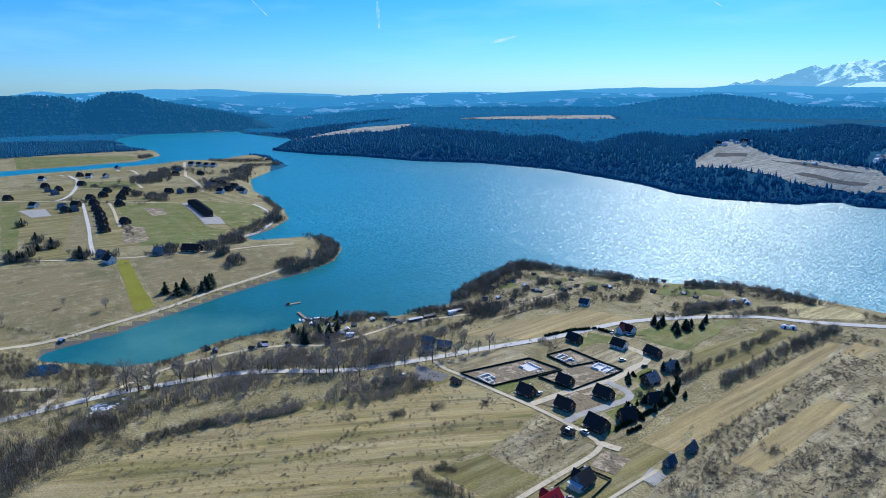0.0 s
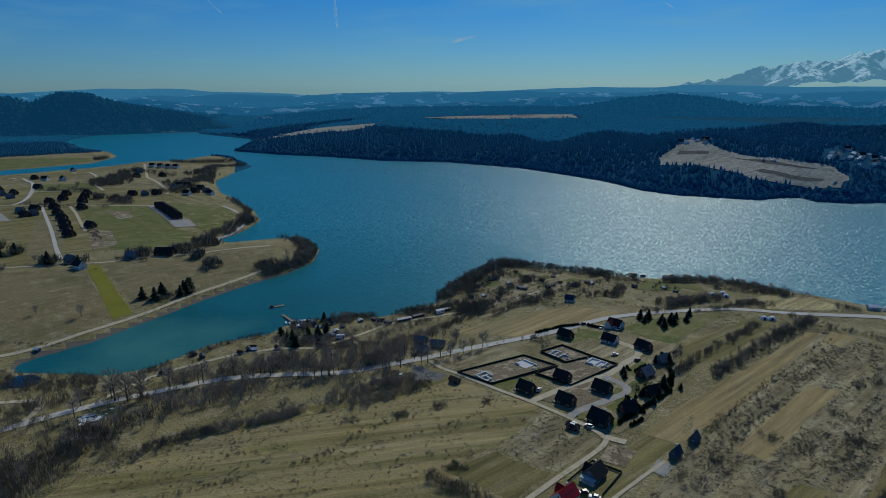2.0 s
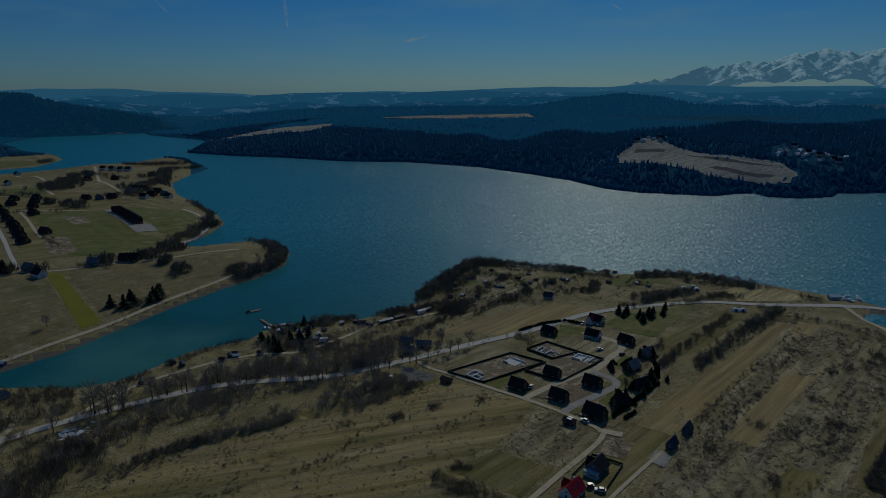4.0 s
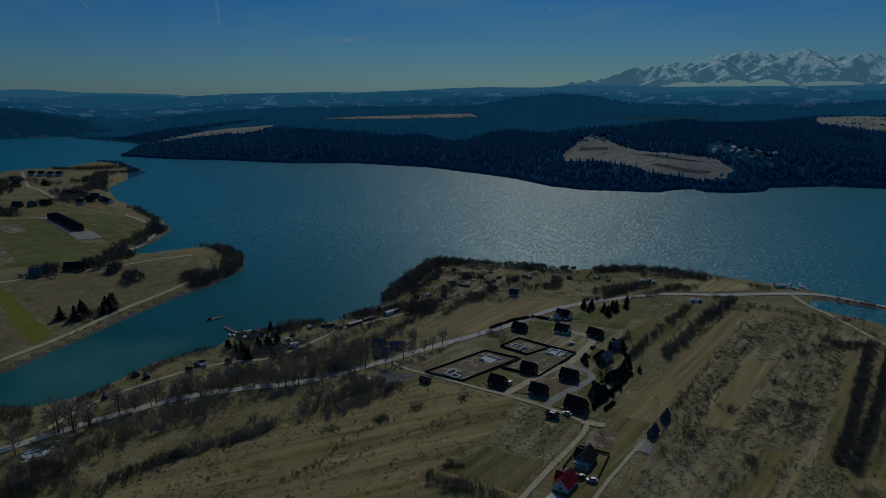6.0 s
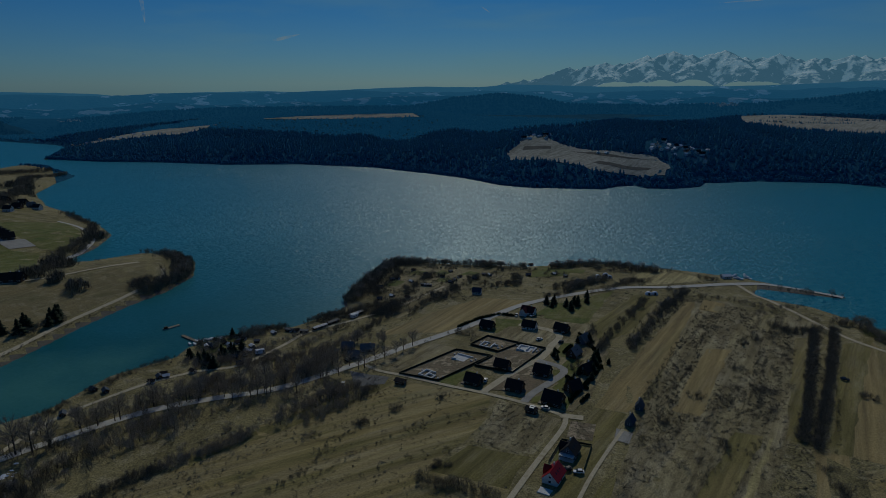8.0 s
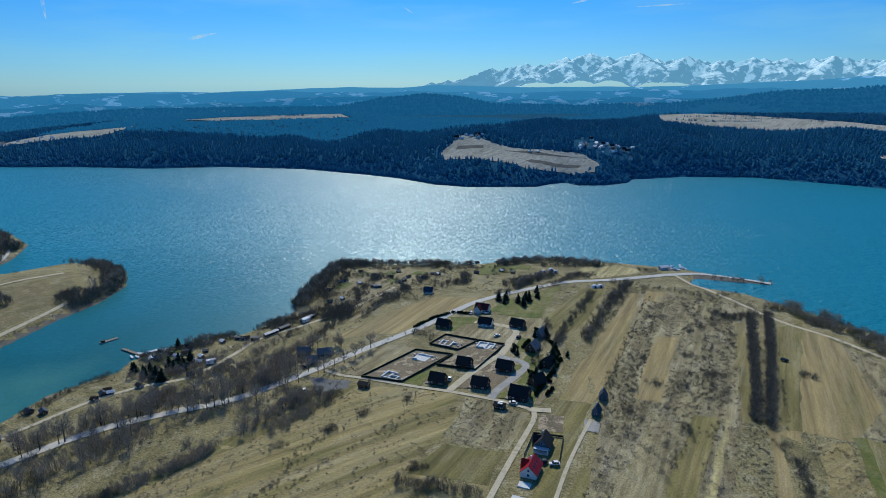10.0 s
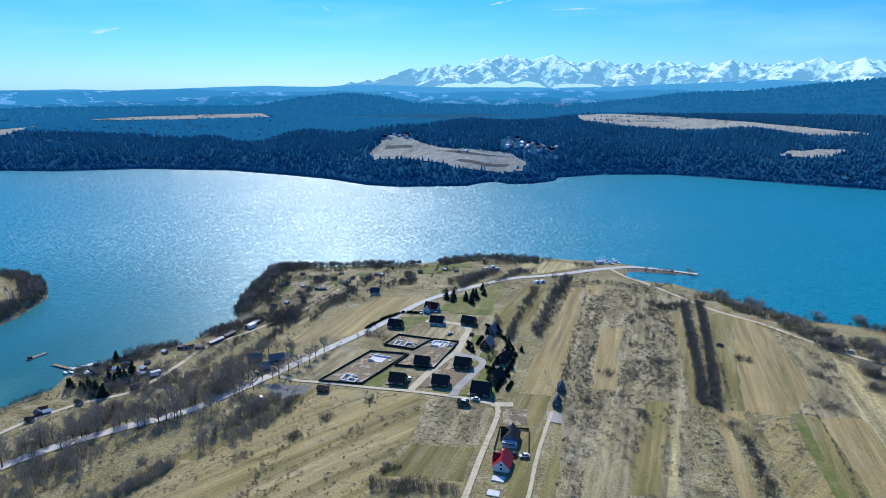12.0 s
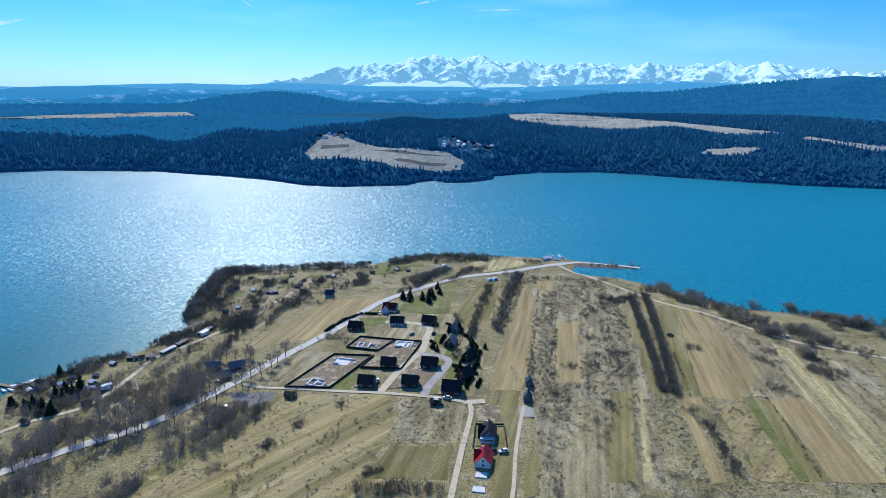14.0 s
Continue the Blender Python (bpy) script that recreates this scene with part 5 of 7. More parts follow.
BUSH = [tuft(s, 54, 0.9, 0.017, 1.3) for s in range(4)]
THICK = [tuft(s + 10, 62, 0.6, 0.0105, 0.3, 0.02) for s in range(5)]
WOODS = [
    (W_ROAD, 30, 2.0, 3, 8), (W_HEDGE, 12, 2.0, 2, 5), (W_HEDGE2, 18, 1.7, 2.5, 6.5), (W_HEDGE3, 6, 0.9, 1, 3), (GROVE, 24, 1.9, 3, 8), (GROVE2, 24, 1.7, 3, 8), (GROVE3, 10, 1.0, 3, 6),
    (GROVE4, 9, 1.0, 3, 6), (SHORE_A, 16, 5, 2.5, 6), (CAPE, 26, 6.5, 3.5, 8.5), (CAPE2, 24, 3.6, 4, 9), (MID, 9, 0.9, 3, 6), (MID2, 12, 2.4, 3, 7), (MID3, 8, 1.5, 4, 7), (MID4, 12, 2.4, 3, 8), (MID5, 8, 0.7, 3, 5), (MID6, 7, 0.8, 3, 5),
    (EAST, 14, 2.2, 2, 6), (EAST2, 20, 3.2, 2.5, 7), (EAST3, 16, 2.6, 3, 7), (EAST4, 12, 1.6, 3, 6), (EAST5, 7, 1.4, 2, 5), (EAST6, 7, 0.7, 2, 5), (HEDGE_C, 11, 2.4, 2.5, 5.5), (HEDGE_D, 2.5, 0.6, 1, 2.5), (HEDGE_E, 9, 2.6, 1.5, 4.5),
    (HEDGE_F, 3, 0.9, 0.8, 2.4), (HEDGE_G, 7, 1.2, 3, 6), (HEDGE_H, 14, 0.5, 1.5, 4), (HEADWOOD, 28, 5, 4, 9), (HEADWOOD2, 9, 1.6, 3, 7), (HEADWOOD3, 9, 2.0, 3, 6), (HEADWOOD4, 16, 1.2, 4, 9), (VILWOOD, 40, 1.6, 5, 11), (VILWOOD2, 30, 1.0, 5, 10),
    (VILWOOD3, 16, 1.4, 5, 10), (VILWOOD4, 20, 1.6, 4, 8), (BACKWOOD, 50, 2.5, 5, 11), ([(-340, 10), (-352, 40), (-350, 75), (-345, 95)], 14, 1.0, 4, 8), ([(-424, 58), (-385, 74), (-362, 105)], 34, 7.0, 2, 5), ([(-420, 30), (-380, 45), (-352, 50)], 40, 5, 2, 6), ([(-352, 118), (-352, 140)], 10, 2.5, 2, 4.5), ([(-239, 57), (-227, 76), (-214, 105)], 3, 1.2, 1, 2.6), ([(-209, 115), (-204, 128), (-203, 146)], 4, 1.2, 1, 2.8), ([(-237, 100), (-228, 113)], 4, 1.0, 1, 2.4), ([(-190, 100), (-176, 128)], 4, 0.6, 0.8, 2), ([(-480, 60), (-440, 95), (-428, 110)], 5, 0.8, 1.5, 3),
    ([(-437, 160), (-446, 200), (-452, 250), (-455, 290)], 5, 0.8, 1, 2.6), ([(-272, 40), (-300, 20), (-330, 0)], 40, 2.2, 4, 9), ([(-160, 142), (-142, 143), (-126, 143)], 7, 2.2, 3, 6.5), ([(-146, 200), (-126, 190)], 16, 0.5, 1.5, 3), ([(-235, 128), (-215, 152), (-190, 205)], 4, 0.35, 1, 2.5),
    ([(-205, 219), (-196, 205)], 8, 0.6, 2, 4.5), ([(-92, 430), (-75, 438)], 10, 1.0, 3, 6), ([(-24, 477), (26, 478)], 3, 0.35, 2, 6), ([(-157, 151), (-150, 156)], 3, 3, 1, 2.2), ([(-290, 420), (-262, 430)], 8, 1.4, 2, 5), ([(-275, 385), (-262, 400)], 8, 1.4, 2, 5), ([(-240, 398), (-225, 432)], 10, 1.2, 2, 5), ([(-215, 395), (-200, 402)], 10, 1.8, 3, 6), ([(-190, 440), (-170, 452)], 8, 1.2, 2, 5), ([(-152, 470), (-120, 480)], 7, 1.2, 2, 5), ([(-36, 220), (-50, 200)], 9, 1.2, 1.5, 4), ([(-80, 214), (-70, 216)], 9, 2.5, 1, 2.4), ([(-113, 206), (-104, 195)], 8, 2.5, 0.6, 1.8), ([(-340, 230), (-318, 250)], 10, 1.6, 3, 6),
    ([(-326, 128), (-312, 150), (-290, 176), (-268, 196), (-256, 212)], 18, 1.2, 3, 8), ([(-332, 88), (-314, 112), (-296, 138), (-270, 162), (-248, 182), (-236, 205)], 14, 1.0, 2.5, 6.5), ([(-300, 205), (-285, 215), (-270, 235), (-262, 262), (-262, 290), (-262, 312)], 11, 2.2, 2.5, 6),
    ([(-354, 150), (-352, 185), (-346, 202)], 6, 1.5, 2, 5), ([(-300, 15), (-290, 45), (-302, 82)], 50, 3.6, 3, 8), ([(-340, 35), (-332, 70)], 26, 1.7, 3, 7), ([(-338, 215), (-310, 205), (-300, 230)], 14, 1.4, 3, 6), ([(-222, 205), (-230, 190)], 14, 2.5, 3, 6.5),
    ([(-268, 330), (-255, 345), (-240, 372)], 12, 1.6, 2, 5), ([(-300, 345), (-296, 375), (-305, 410)], 16, 1.6, 2.5, 6), ([(-230, 440), (-205, 452), (-185, 460)], 12, 1.0, 2, 5), ([(-128, 440), (-104, 452)], 9, 1.5, 3, 6), ([(40, 400), (70, 385), (110, 372), (150, 356)], 7, 1.2, 2, 6), ([(60, 345), (85, 325), (120, 300)], 6, 0.8, 2, 5),
    ([(-1000, 300), (-940, 330)], 30, 0.8, 4, 8), ([(-900, 240), (-860, 250), (-800, 300)], 24, 0.5, 3, 7), ([(-870, 380), (-850, 430), (-900, 460)], 36, 1.2, 4, 9), ([(-1120, 470), (-1060, 520)], 40, 1.0, 4, 9), ([(-660, 390), (-700, 425), (-790, 455)], 14, 1.2, 3, 8), ([(-600, 325), (-640, 375)], 10, 1.2, 3, 7), ([(-640, 220), (-690, 235)], 12, 0.7, 2, 5), ([(-590, 130), (-620, 110)], 14, 1.5, 3, 7), ([(-555, 200), (-552, 240)], 10, 0.9, 3, 6),
]
WOODS += [
    ([(-334, 196), (-319, 197), (-309, 210)], 12, 1.6, 3, 7), ([(-348, 223), (-330, 222)], 9, 1.2, 3, 7), ([(-306, 222), (-296, 254), (-290, 296)], 12, 0.9, 2.5, 6), ([(-282, 196), (-270, 216), (-248, 246)], 9, 0.7, 4, 8),
    ([(-310, 370), (-294, 395), (-261, 402)], 14, 0.8, 3, 7), ([(-254, 329), (-236, 360), (-204, 405)], 8, 0.7, 2, 5), ([(-300, 179), (-281, 186)], 9, 1.4, 3, 7), ([(-205, 298), (-188, 280)], 9, 0.5, 2, 5), ([(-173, 376), (-158, 391)], 7, 0.9, 3, 6),
]
WOODS += [
    ([(-65, 410), (-82, 286), (-85, 234)], 5, 0.7, 0.8, 3.0),
    ([(-62, 373), (-68, 296), (-76, 238)], 5, 0.7, 0.8, 3.0),
    ([(-32, 318), (-36, 271), (-39, 240)], 5, 0.7, 0.8, 3.0),
    ([(-33, 336), (-40, 285), (-45, 242)], 5, 0.7, 0.8, 3.0),
    ([(-50, 218), (-57, 190), (-58, 178)], 5, 0.7, 0.8, 3.0),
    ([(-75, 222), (-69, 218)], 5, 0.7, 0.8, 3.0),
    ([(49, 276), (48, 247)], 5, 0.7, 0.8, 3.0),
    ([(79, 294), (79, 273)], 5, 0.7, 0.8, 3.0),
    ([(81, 287), (78, 254), (84, 252)], 5, 0.7, 0.8, 3.0),
    ([(-270, 84), (-265, 102), (-254, 120), (-243, 137), (-241, 149)], 4, 2.4, 2.5, 5.5),
    ([(-227, 163), (-219, 183), (-213, 206)], 10, 2.6, 2.5, 6),
    ([(-199, 119), (-193, 141), (-182, 169), (-174, 192)], 3, 0.8, 1, 2.6),
    ([(-228, 440), (-202, 483), (-167, 490)], 10, 0.8, 3, 7), ([(-155, 473), (-130, 478), (-91, 496)], 8, 0.7, 3, 7), ([(-172, 399), (-159, 426)], 9, 1.2, 3, 7), ([(-135, 411), (-115, 456)], 7, 0.9, 3, 6),
    ([(-128, 330), (-123, 291), (-125, 259)], 8, 0.7, 2, 5), ([(-77, 481), (-58, 481)], 5, 1.0, 3, 6), ([(-269, 377), (-239, 396), (-211, 392)], 14, 0.7, 2, 6), ([(-298, 351), (-262, 358)], 10, 0.6, 2, 5),
]
CLUMPS = [(-274, 362, 5, 16, 6), (-273, 371, 5, 16, 6), (-269, 350, 5, 16, 6), (-274, 394, 5, 16, 6), (-309, 376, 5, 16, 6), (-290, 345, 5, 16, 6), (-245, 349, 5, 16, 6), (-241, 355, 5, 16, 6), (-239, 372, 5, 16, 6), (-237, 404, 5, 16, 6), (-207, 423, 5, 16, 6), (-200, 406, 5, 16, 6), (-272, 305, 5, 16, 6), (-268, 310, 5, 16, 6), (-266, 318, 5, 16, 6), (-266, 329, 5, 16, 6), (-214, 463, 5, 16, 6), (-186, 473, 5, 16, 6), (70, 325, 4, 9, 6), (66, 326, 4, 9, 6), (74, 322, 4, 9, 6), (75, 344, 4, 9, 6), (30, 420, 4, 9, 6), (33, 416, 4, 9, 6), (53, 398, 4, 9, 6), (47, 387, 4, 9, 6), (57, 359, 4, 9, 6), (63, 351, 4, 9, 6), (64, 342, 4, 9, 6), (96, 319, 4, 9, 6), (96, 330, 4, 9, 6), (74, 289, 4, 9, 6), (76, 285, 4, 9, 6), (87, 308, 4, 9, 6), (121, 344, 4, 9, 6), (131, 356, 4, 9, 6), (139, 348, 4, 9, 6), (111, 380, 4, 9, 6), (112, 386, 4, 9, 6), (121, 362, 4, 9, 6), (85, 384, 4, 9, 6), (48, 404, 4, 9, 6), (144, 332, 4, 9, 6), (69, 268, 5, 16, 4), (74, 265, 5, 16, 4), (81, 262, 5, 16, 4), (38, 240, 5, 16, 4), (56, 291, 5, 16, 4), (45, 277, 5, 16, 4), (103, 301, 5, 16, 4), (111, 294, 5, 16, 4), (-24, 367, 5, 16, 4), (-14, 376, 5, 16, 4), (-38, 352, 5, 16, 4), (14, 292, 5, 16, 4)]
CLUMPS += [(-201, 170, 3, 16, 3.2), (-201, 173, 3, 16, 3.2), (-193, 189, 3, 16, 3.2), (-177, 207, 3, 16, 3.2), (-156, 154, 3, 16, 3.2), (-255, 146, 3, 16, 3.2), (-246, 144, 3, 16, 3.2), (-216, 153, 3, 16, 3.2), (-76, 221, 4, 16, 3.5), (-64, 255, 4, 16, 3.5), (-46, 298, 4, 16, 3.5), (-50, 257, 4, 16, 3.5), (-53, 212, 4, 16, 3.5), (-33, 275, 4, 16, 3.5), (-44, 340, 4, 16, 3.5)]
rng = np.random.default_rng(77)
clump_spots = [np.c_[rng.normal(x, r * 0.55, k), rng.normal(y, r * 0.55, k), rng.uniform(0.5, 1, k) * h, rng.uniform(0.9, 1.5, k)] for x, y, r, k, h in CLUMPS]
spots = np.concatenate([along(*w) for w in WOODS] + clump_spots)
by_road = (spots[:, 0] > -348) & (spots[:, 0] < -215) & (spots[:, 1] > 112) & (spots[:, 1] < 268) & (shore(spots[:, 0], spots[:, 1]) > 12)
scatter("thicket", spots[~by_road], THICK, M_TWIG_DARK, "leafless grey-brown thicket and alder belts", "thicket", 3)
scatter("thicket", spots[by_road], THICK, M_TWIG, "pale grey leafless thicket along the lake road", "thicket", 3)
for line in (HEDGE_A, HEDGE_B):
    scatter("hedgerow", along(line, 4.6, 3.2, 2.0, 4.2, (0.8, 1.3)), BUSH, M_TWIG_DARK, "dense dark leafless hedgerow between fields", "hedge", 4)

def inside(poly, x, y):
    c = np.zeros(x.shape, bool)
    for (x0, y0), (x1, y1) in zip(poly, poly[1:] + poly[:1]):
        if y0 != y1:
            c ^= ((y0 > y) != (y1 > y)) & (x < x0 + (y - y0) * (x1 - x0) / (y1 - y0))
    return c


MOWN = [poly for nm, poly, mat, lab in FIELDS if mat in (M_TAN, M_OLIVE, M_GREEN, M_PALE) and poly[0][0] > -420]


def unmown(p):
    """True for the spots outside the mown strips and lawns."""
    ok = np.ones(len(p), bool)
    for poly in MOWN:
        ok &= ~inside(poly, p[:, 0], p[:, 1])
    return ok


rng = np.random.default_rng(8)
scrub = []
for x0, x1, y0, y1, n in ((-88, -18, 110, 415, 1500), (-20, 100, 110, 360, 650), (-150, -118, 176, 214, 30), (-250, -130, 100, 215, 90), (-300, -215, 290, 440, 260), (-225, -130, 400, 495, 160), (-80, 10, 400, 450, 90), (100, 200, 120, 330, 120), (-360, -290, 60, 260, 160), (-260, -215, 225, 330, 90), (-900, -520, 90, 420, 60)):
    p = np.c_[rng.uniform(x0, x1, n), rng.uniform(y0, y1, n)]
    keep = np.array([noise.noise((a * 0.03, b * 0.012, 2.2)) > -0.12 for a, b in p])
    p = p[keep & (shore(p[:, 0], p[:, 1]) > 2) & unmown(p)]
    scrub.append(np.c_[p, rng.uniform(0.5, 1.0, len(p)) ** 2 * 2.6 + 0.4, rng.uniform(0.9, 1.7, len(p))])
scatter("scrub", np.concatenate(scrub), BUSH, M_TWIG_DARK, "low scattered leafless scrub", "scrub", 6)

# wooded hills on the far shore
rng = np.random.default_rng(12)
n = 138000
az, rr = rng.uniform(-86, 42, n), np.sqrt(rng.uniform(850**2, 2300**2, n))
fx, fy = CX + rr * np.sin(np.radians(az)), CY + rr * np.cos(np.radians(az))
sdist = shore(fx, fy)


west = (az < -57) & (fx < -1480)
westpatch = np.array([noise.noise((a * 0.0035, b * 0.0035, 8.0)) for a, b in zip(fx, fy)]) > -0.38
keep = (sdist > 1.5) & (((fy > 700) & (az > -62) & (rr < np.where(az < -42, 2350, 2020))) | (west & westpatch & (fx < -1640)))
for poly in (FARFIELD, *FAR_PATCHES):
    keep &= ~inside(poly, fx, fy)
keep &= ~((az > -40) & (az < -26) & (rr > 1738) & (rr < 1800))
keep &= ~((np.abs(az + 4.0) < 2.6) & (np.abs(rr - 1150) < 42) & (rng.uniform(size=n) < 0.93))
keep &= ~((az > -58) & (az < -42) & (rr > 1560) & (rng.uniform(size=n) < 0.25))
fx, fy, rr, sdist = fx[keep], fy[keep], rr[keep], sdist[keep]
patch = np.array([noise.noise((a * 0.006, b * 0.006, 5.0)) for a, b in zip(fx, fy)])
leafless = (patch + 0.25 * rng.normal(size=len(fx)) > 0.42) | (sdist < 26) | ((sdist < 70) & (rng.uniform(size=len(fx)) < 0.4))
hh = rng.uniform(7, 11.5, len(fx)) * np.where(sdist < 15, 0.6, 1)
conifer = [spruce(s, 3, 5, 0.30) for s in range(4)]
FARTUFT = [lumpy_crown(s + 30) for s in range(5)]
beyond = rr > np.interp(np.degrees(np.arctan2(fx - CX, fy - CY)), [-62, -50, -30, -15, -4, 2, 24, 40], [2050, 1800, 1420, 1500, 1560, 1900, 1900, 1700])
beyond &= ~((fx < -1480) & (rr < 2050))
# these trees take the emissive hill material, so painted haze glows on them
scatter("backdrop_woods", np.c_[fx, fy, hh * 0.75, rng.uniform(2.6, 3.8, len(fx))][beyond][::2], [spruce(s, 2, 5, 0.3) for s in range(3)], M_HILL_C, "haze-tinted woods on the slopes beyond the far shore", "forest", 17)
leafless_near, leafless = leafless & ~beyond, leafless | beyond
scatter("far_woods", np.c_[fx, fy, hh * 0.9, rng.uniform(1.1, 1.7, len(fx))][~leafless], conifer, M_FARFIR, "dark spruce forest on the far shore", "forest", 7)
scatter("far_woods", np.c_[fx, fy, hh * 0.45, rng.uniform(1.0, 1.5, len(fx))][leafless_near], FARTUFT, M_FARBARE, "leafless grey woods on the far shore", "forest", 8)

belt = along(FAR[2:], 24, 2.4, 2.4, 6, (0.9, 1.4), np.random.default_rng(91))
belt = belt[shore(belt[:, 0], belt[:, 1]) > 1.2]
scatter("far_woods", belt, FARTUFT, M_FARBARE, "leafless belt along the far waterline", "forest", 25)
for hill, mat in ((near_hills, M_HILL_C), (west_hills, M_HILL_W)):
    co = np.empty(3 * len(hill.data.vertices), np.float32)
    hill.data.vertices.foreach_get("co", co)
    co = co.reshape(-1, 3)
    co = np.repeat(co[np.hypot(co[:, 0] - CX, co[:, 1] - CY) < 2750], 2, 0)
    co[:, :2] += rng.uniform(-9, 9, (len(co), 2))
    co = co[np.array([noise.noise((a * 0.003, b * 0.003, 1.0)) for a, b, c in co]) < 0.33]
    # trees glow with the same painted haze as the hill below them
    scatter("far_woods", np.c_[co[:, :2], rng.uniform(7, 11, len(co)), rng.uniform(2.4, 3.6, len(co))], [spruce(s, 2, 5, 0.3) for s in range(3)], mat, "haze-tinted forest on the hills beyond the lake", "forest", 11, co[:, 2] - 1)

for line in ([polar(2, 1690), polar(9, 1680)], [polar(6, 1740), polar(15, 1730)], [polar(12, 1680), polar(19, 1740)], [polar(3, 1780), polar(10, 1800)], [polar(16, 1760), polar(22, 1740)], [polar(27, 1420), polar(33, 1400)], [polar(-38, 1830), polar(-30, 1810)]):
    scatter("field_trees", along(line, 9, 0.35, 4, 9, (0.8, 1.3)), conifer, M_FARFIR, "row of dark trees between far fields", "trees", 13)

# bleached tussocks on the fallow land
rng = np.random.default_rng(31)
tus = []
for x0, x1, y0, y1, n in ((-92, -14, 110, 418, 9000), (-14, 120, 110, 350, 5000), (-150, -118, 176, 214, 400), (-300, -125, 60, 216, 5200), (-345, -215, 110, 440, 5200), (-225, -60, 380, 500, 2600)):
    p = np.c_[rng.uniform(x0, x1, n), rng.uniform(y0, y1, n)]
    v = np.array([noise.noise((a * 0.05 - b * 0.008, b * 0.012, 6.6)) for a, b in p])
    p = p[(v > -0.1) & (shore(p[:, 0], p[:, 1]) > 3) & unmown(p)]
    tus.append(np.c_[p, rng.uniform(0.3, 0.9, len(p)), rng.uniform(1.0, 2.0, len(p))])
scatter("grass_tussocks", np.concatenate(tus), [tuft(s + 70, 9, 0.9, 0.11, 0.9) for s in range(4)], M_TUSSOCK, "bleached dead grass and weed tussocks", "grass", 14)


# low dark weeds and brambles between the tussocks
rng = np.random.default_rng(37)
weeds = []
for x0, x1, y0, y1, n in ((-92, -14, 110, 418, 3600), (-14, 120, 110, 350, 1900), (-150, -118, 176, 214, 260), (-300, -125, 60, 216, 2600), (-345, -215, 110, 440, 2200), (-225, -60, 380, 500, 1200)):
    p = np.c_[rng.uniform(x0, x1, n), rng.uniform(y0, y1, n)]
    v = np.array([noise.noise((a * 0.06 - b * 0.008, b * 0.018, 3.1)) for a, b in p])
    p = p[(v > -0.05) & (shore(p[:, 0], p[:, 1]) > 3) & unmown(p)]
    weeds.append(np.c_[p, rng.uniform(0.4, 1.3, len(p)), rng.uniform(1.0, 1.8, len(p))])
scatter("weeds", np.concatenate(weeds), [tuft(s + 120, 12, 0.8, 0.09, 1.1) for s in range(4)], M_TWIG_DARK, "low dark weeds and brambles on fallow land", "weeds", 15)


def whole_tree(seed):
    """A bare tree with its trunk, for belts of trees."""
    v, f = bare_crown(seed, 13, 24)
    t = [(r * math.cos(k * 2.1), r * math.sin(k * 2.1), z) for r, z in ((0.022, -0.04), (0.015, 0.4), (0.003, 0.85)) for k in range(3)]
    q = [(a + j, a + (j + 1) % 3, a + 3 + j) for a in (0, 3) for j in range(3)] + [(a + (j + 1) % 3, a + 3 + (j + 1) % 3, a + 3 + j) for a in (0, 3) for j in range(3)]
    return np.concatenate([v, t]), np.concatenate([f, np.array(q) + len(v)])


TREES = [whole_tree(s + 60) for s in range(5)]
BELT_TREES = [(EAST2, 14, 0.9, 5, 10), (EAST, 10, 0.65, 4, 9), (EAST3, 14, 0.8, 5, 9), ([(60, 395), (110, 376), (160, 354), (240, 322)], 9, 0.3, 4, 8), (CAPE, 20, 0.5, 6, 10), (SHORE_A, 8, 0.4, 4, 8), (MID4, 12, 0.5, 5, 9), (EAST6, 8, 0.3, 3, 6), ([(-24, 477), (26, 478)], 2, 0.2, 3, 6), (HEADWOOD, 20, 0.35, 6, 10), (HEADWOOD4, 14, 0.25, 5, 9), (VILWOOD2, 24, 0.16, 6, 10), (VILWOOD4, 20, 0.4, 5, 9), (GROVE3, 12, 0.4, 4, 8), (MID2, 9, 0.5, 5, 8), (HEDGE_C, 8, 0.2, 4, 7)]
east_trees = np.array([(x + dx, y + dy, h, 1.3) for x, y, r, k, h in CLUMPS[18:43] for dx, dy, h in ((0, 0, 8), (2.5, 2, 6.5), (-2.5, 1, 7))] + [(x, y, h, 1.2) for x, y, h in [(-14, 477.5, 6), (-7, 477.5, 4), (2, 477, 4.5), (8, 477, 4), (20, 477, 7), (27, 477, 4.5)]])
scatter("shore_trees", np.concatenate([along(*q) for q in BELT_TREES] + [east_trees]), TREES, M_TWIG, "round leafless trees along the shores", "trees", 19)

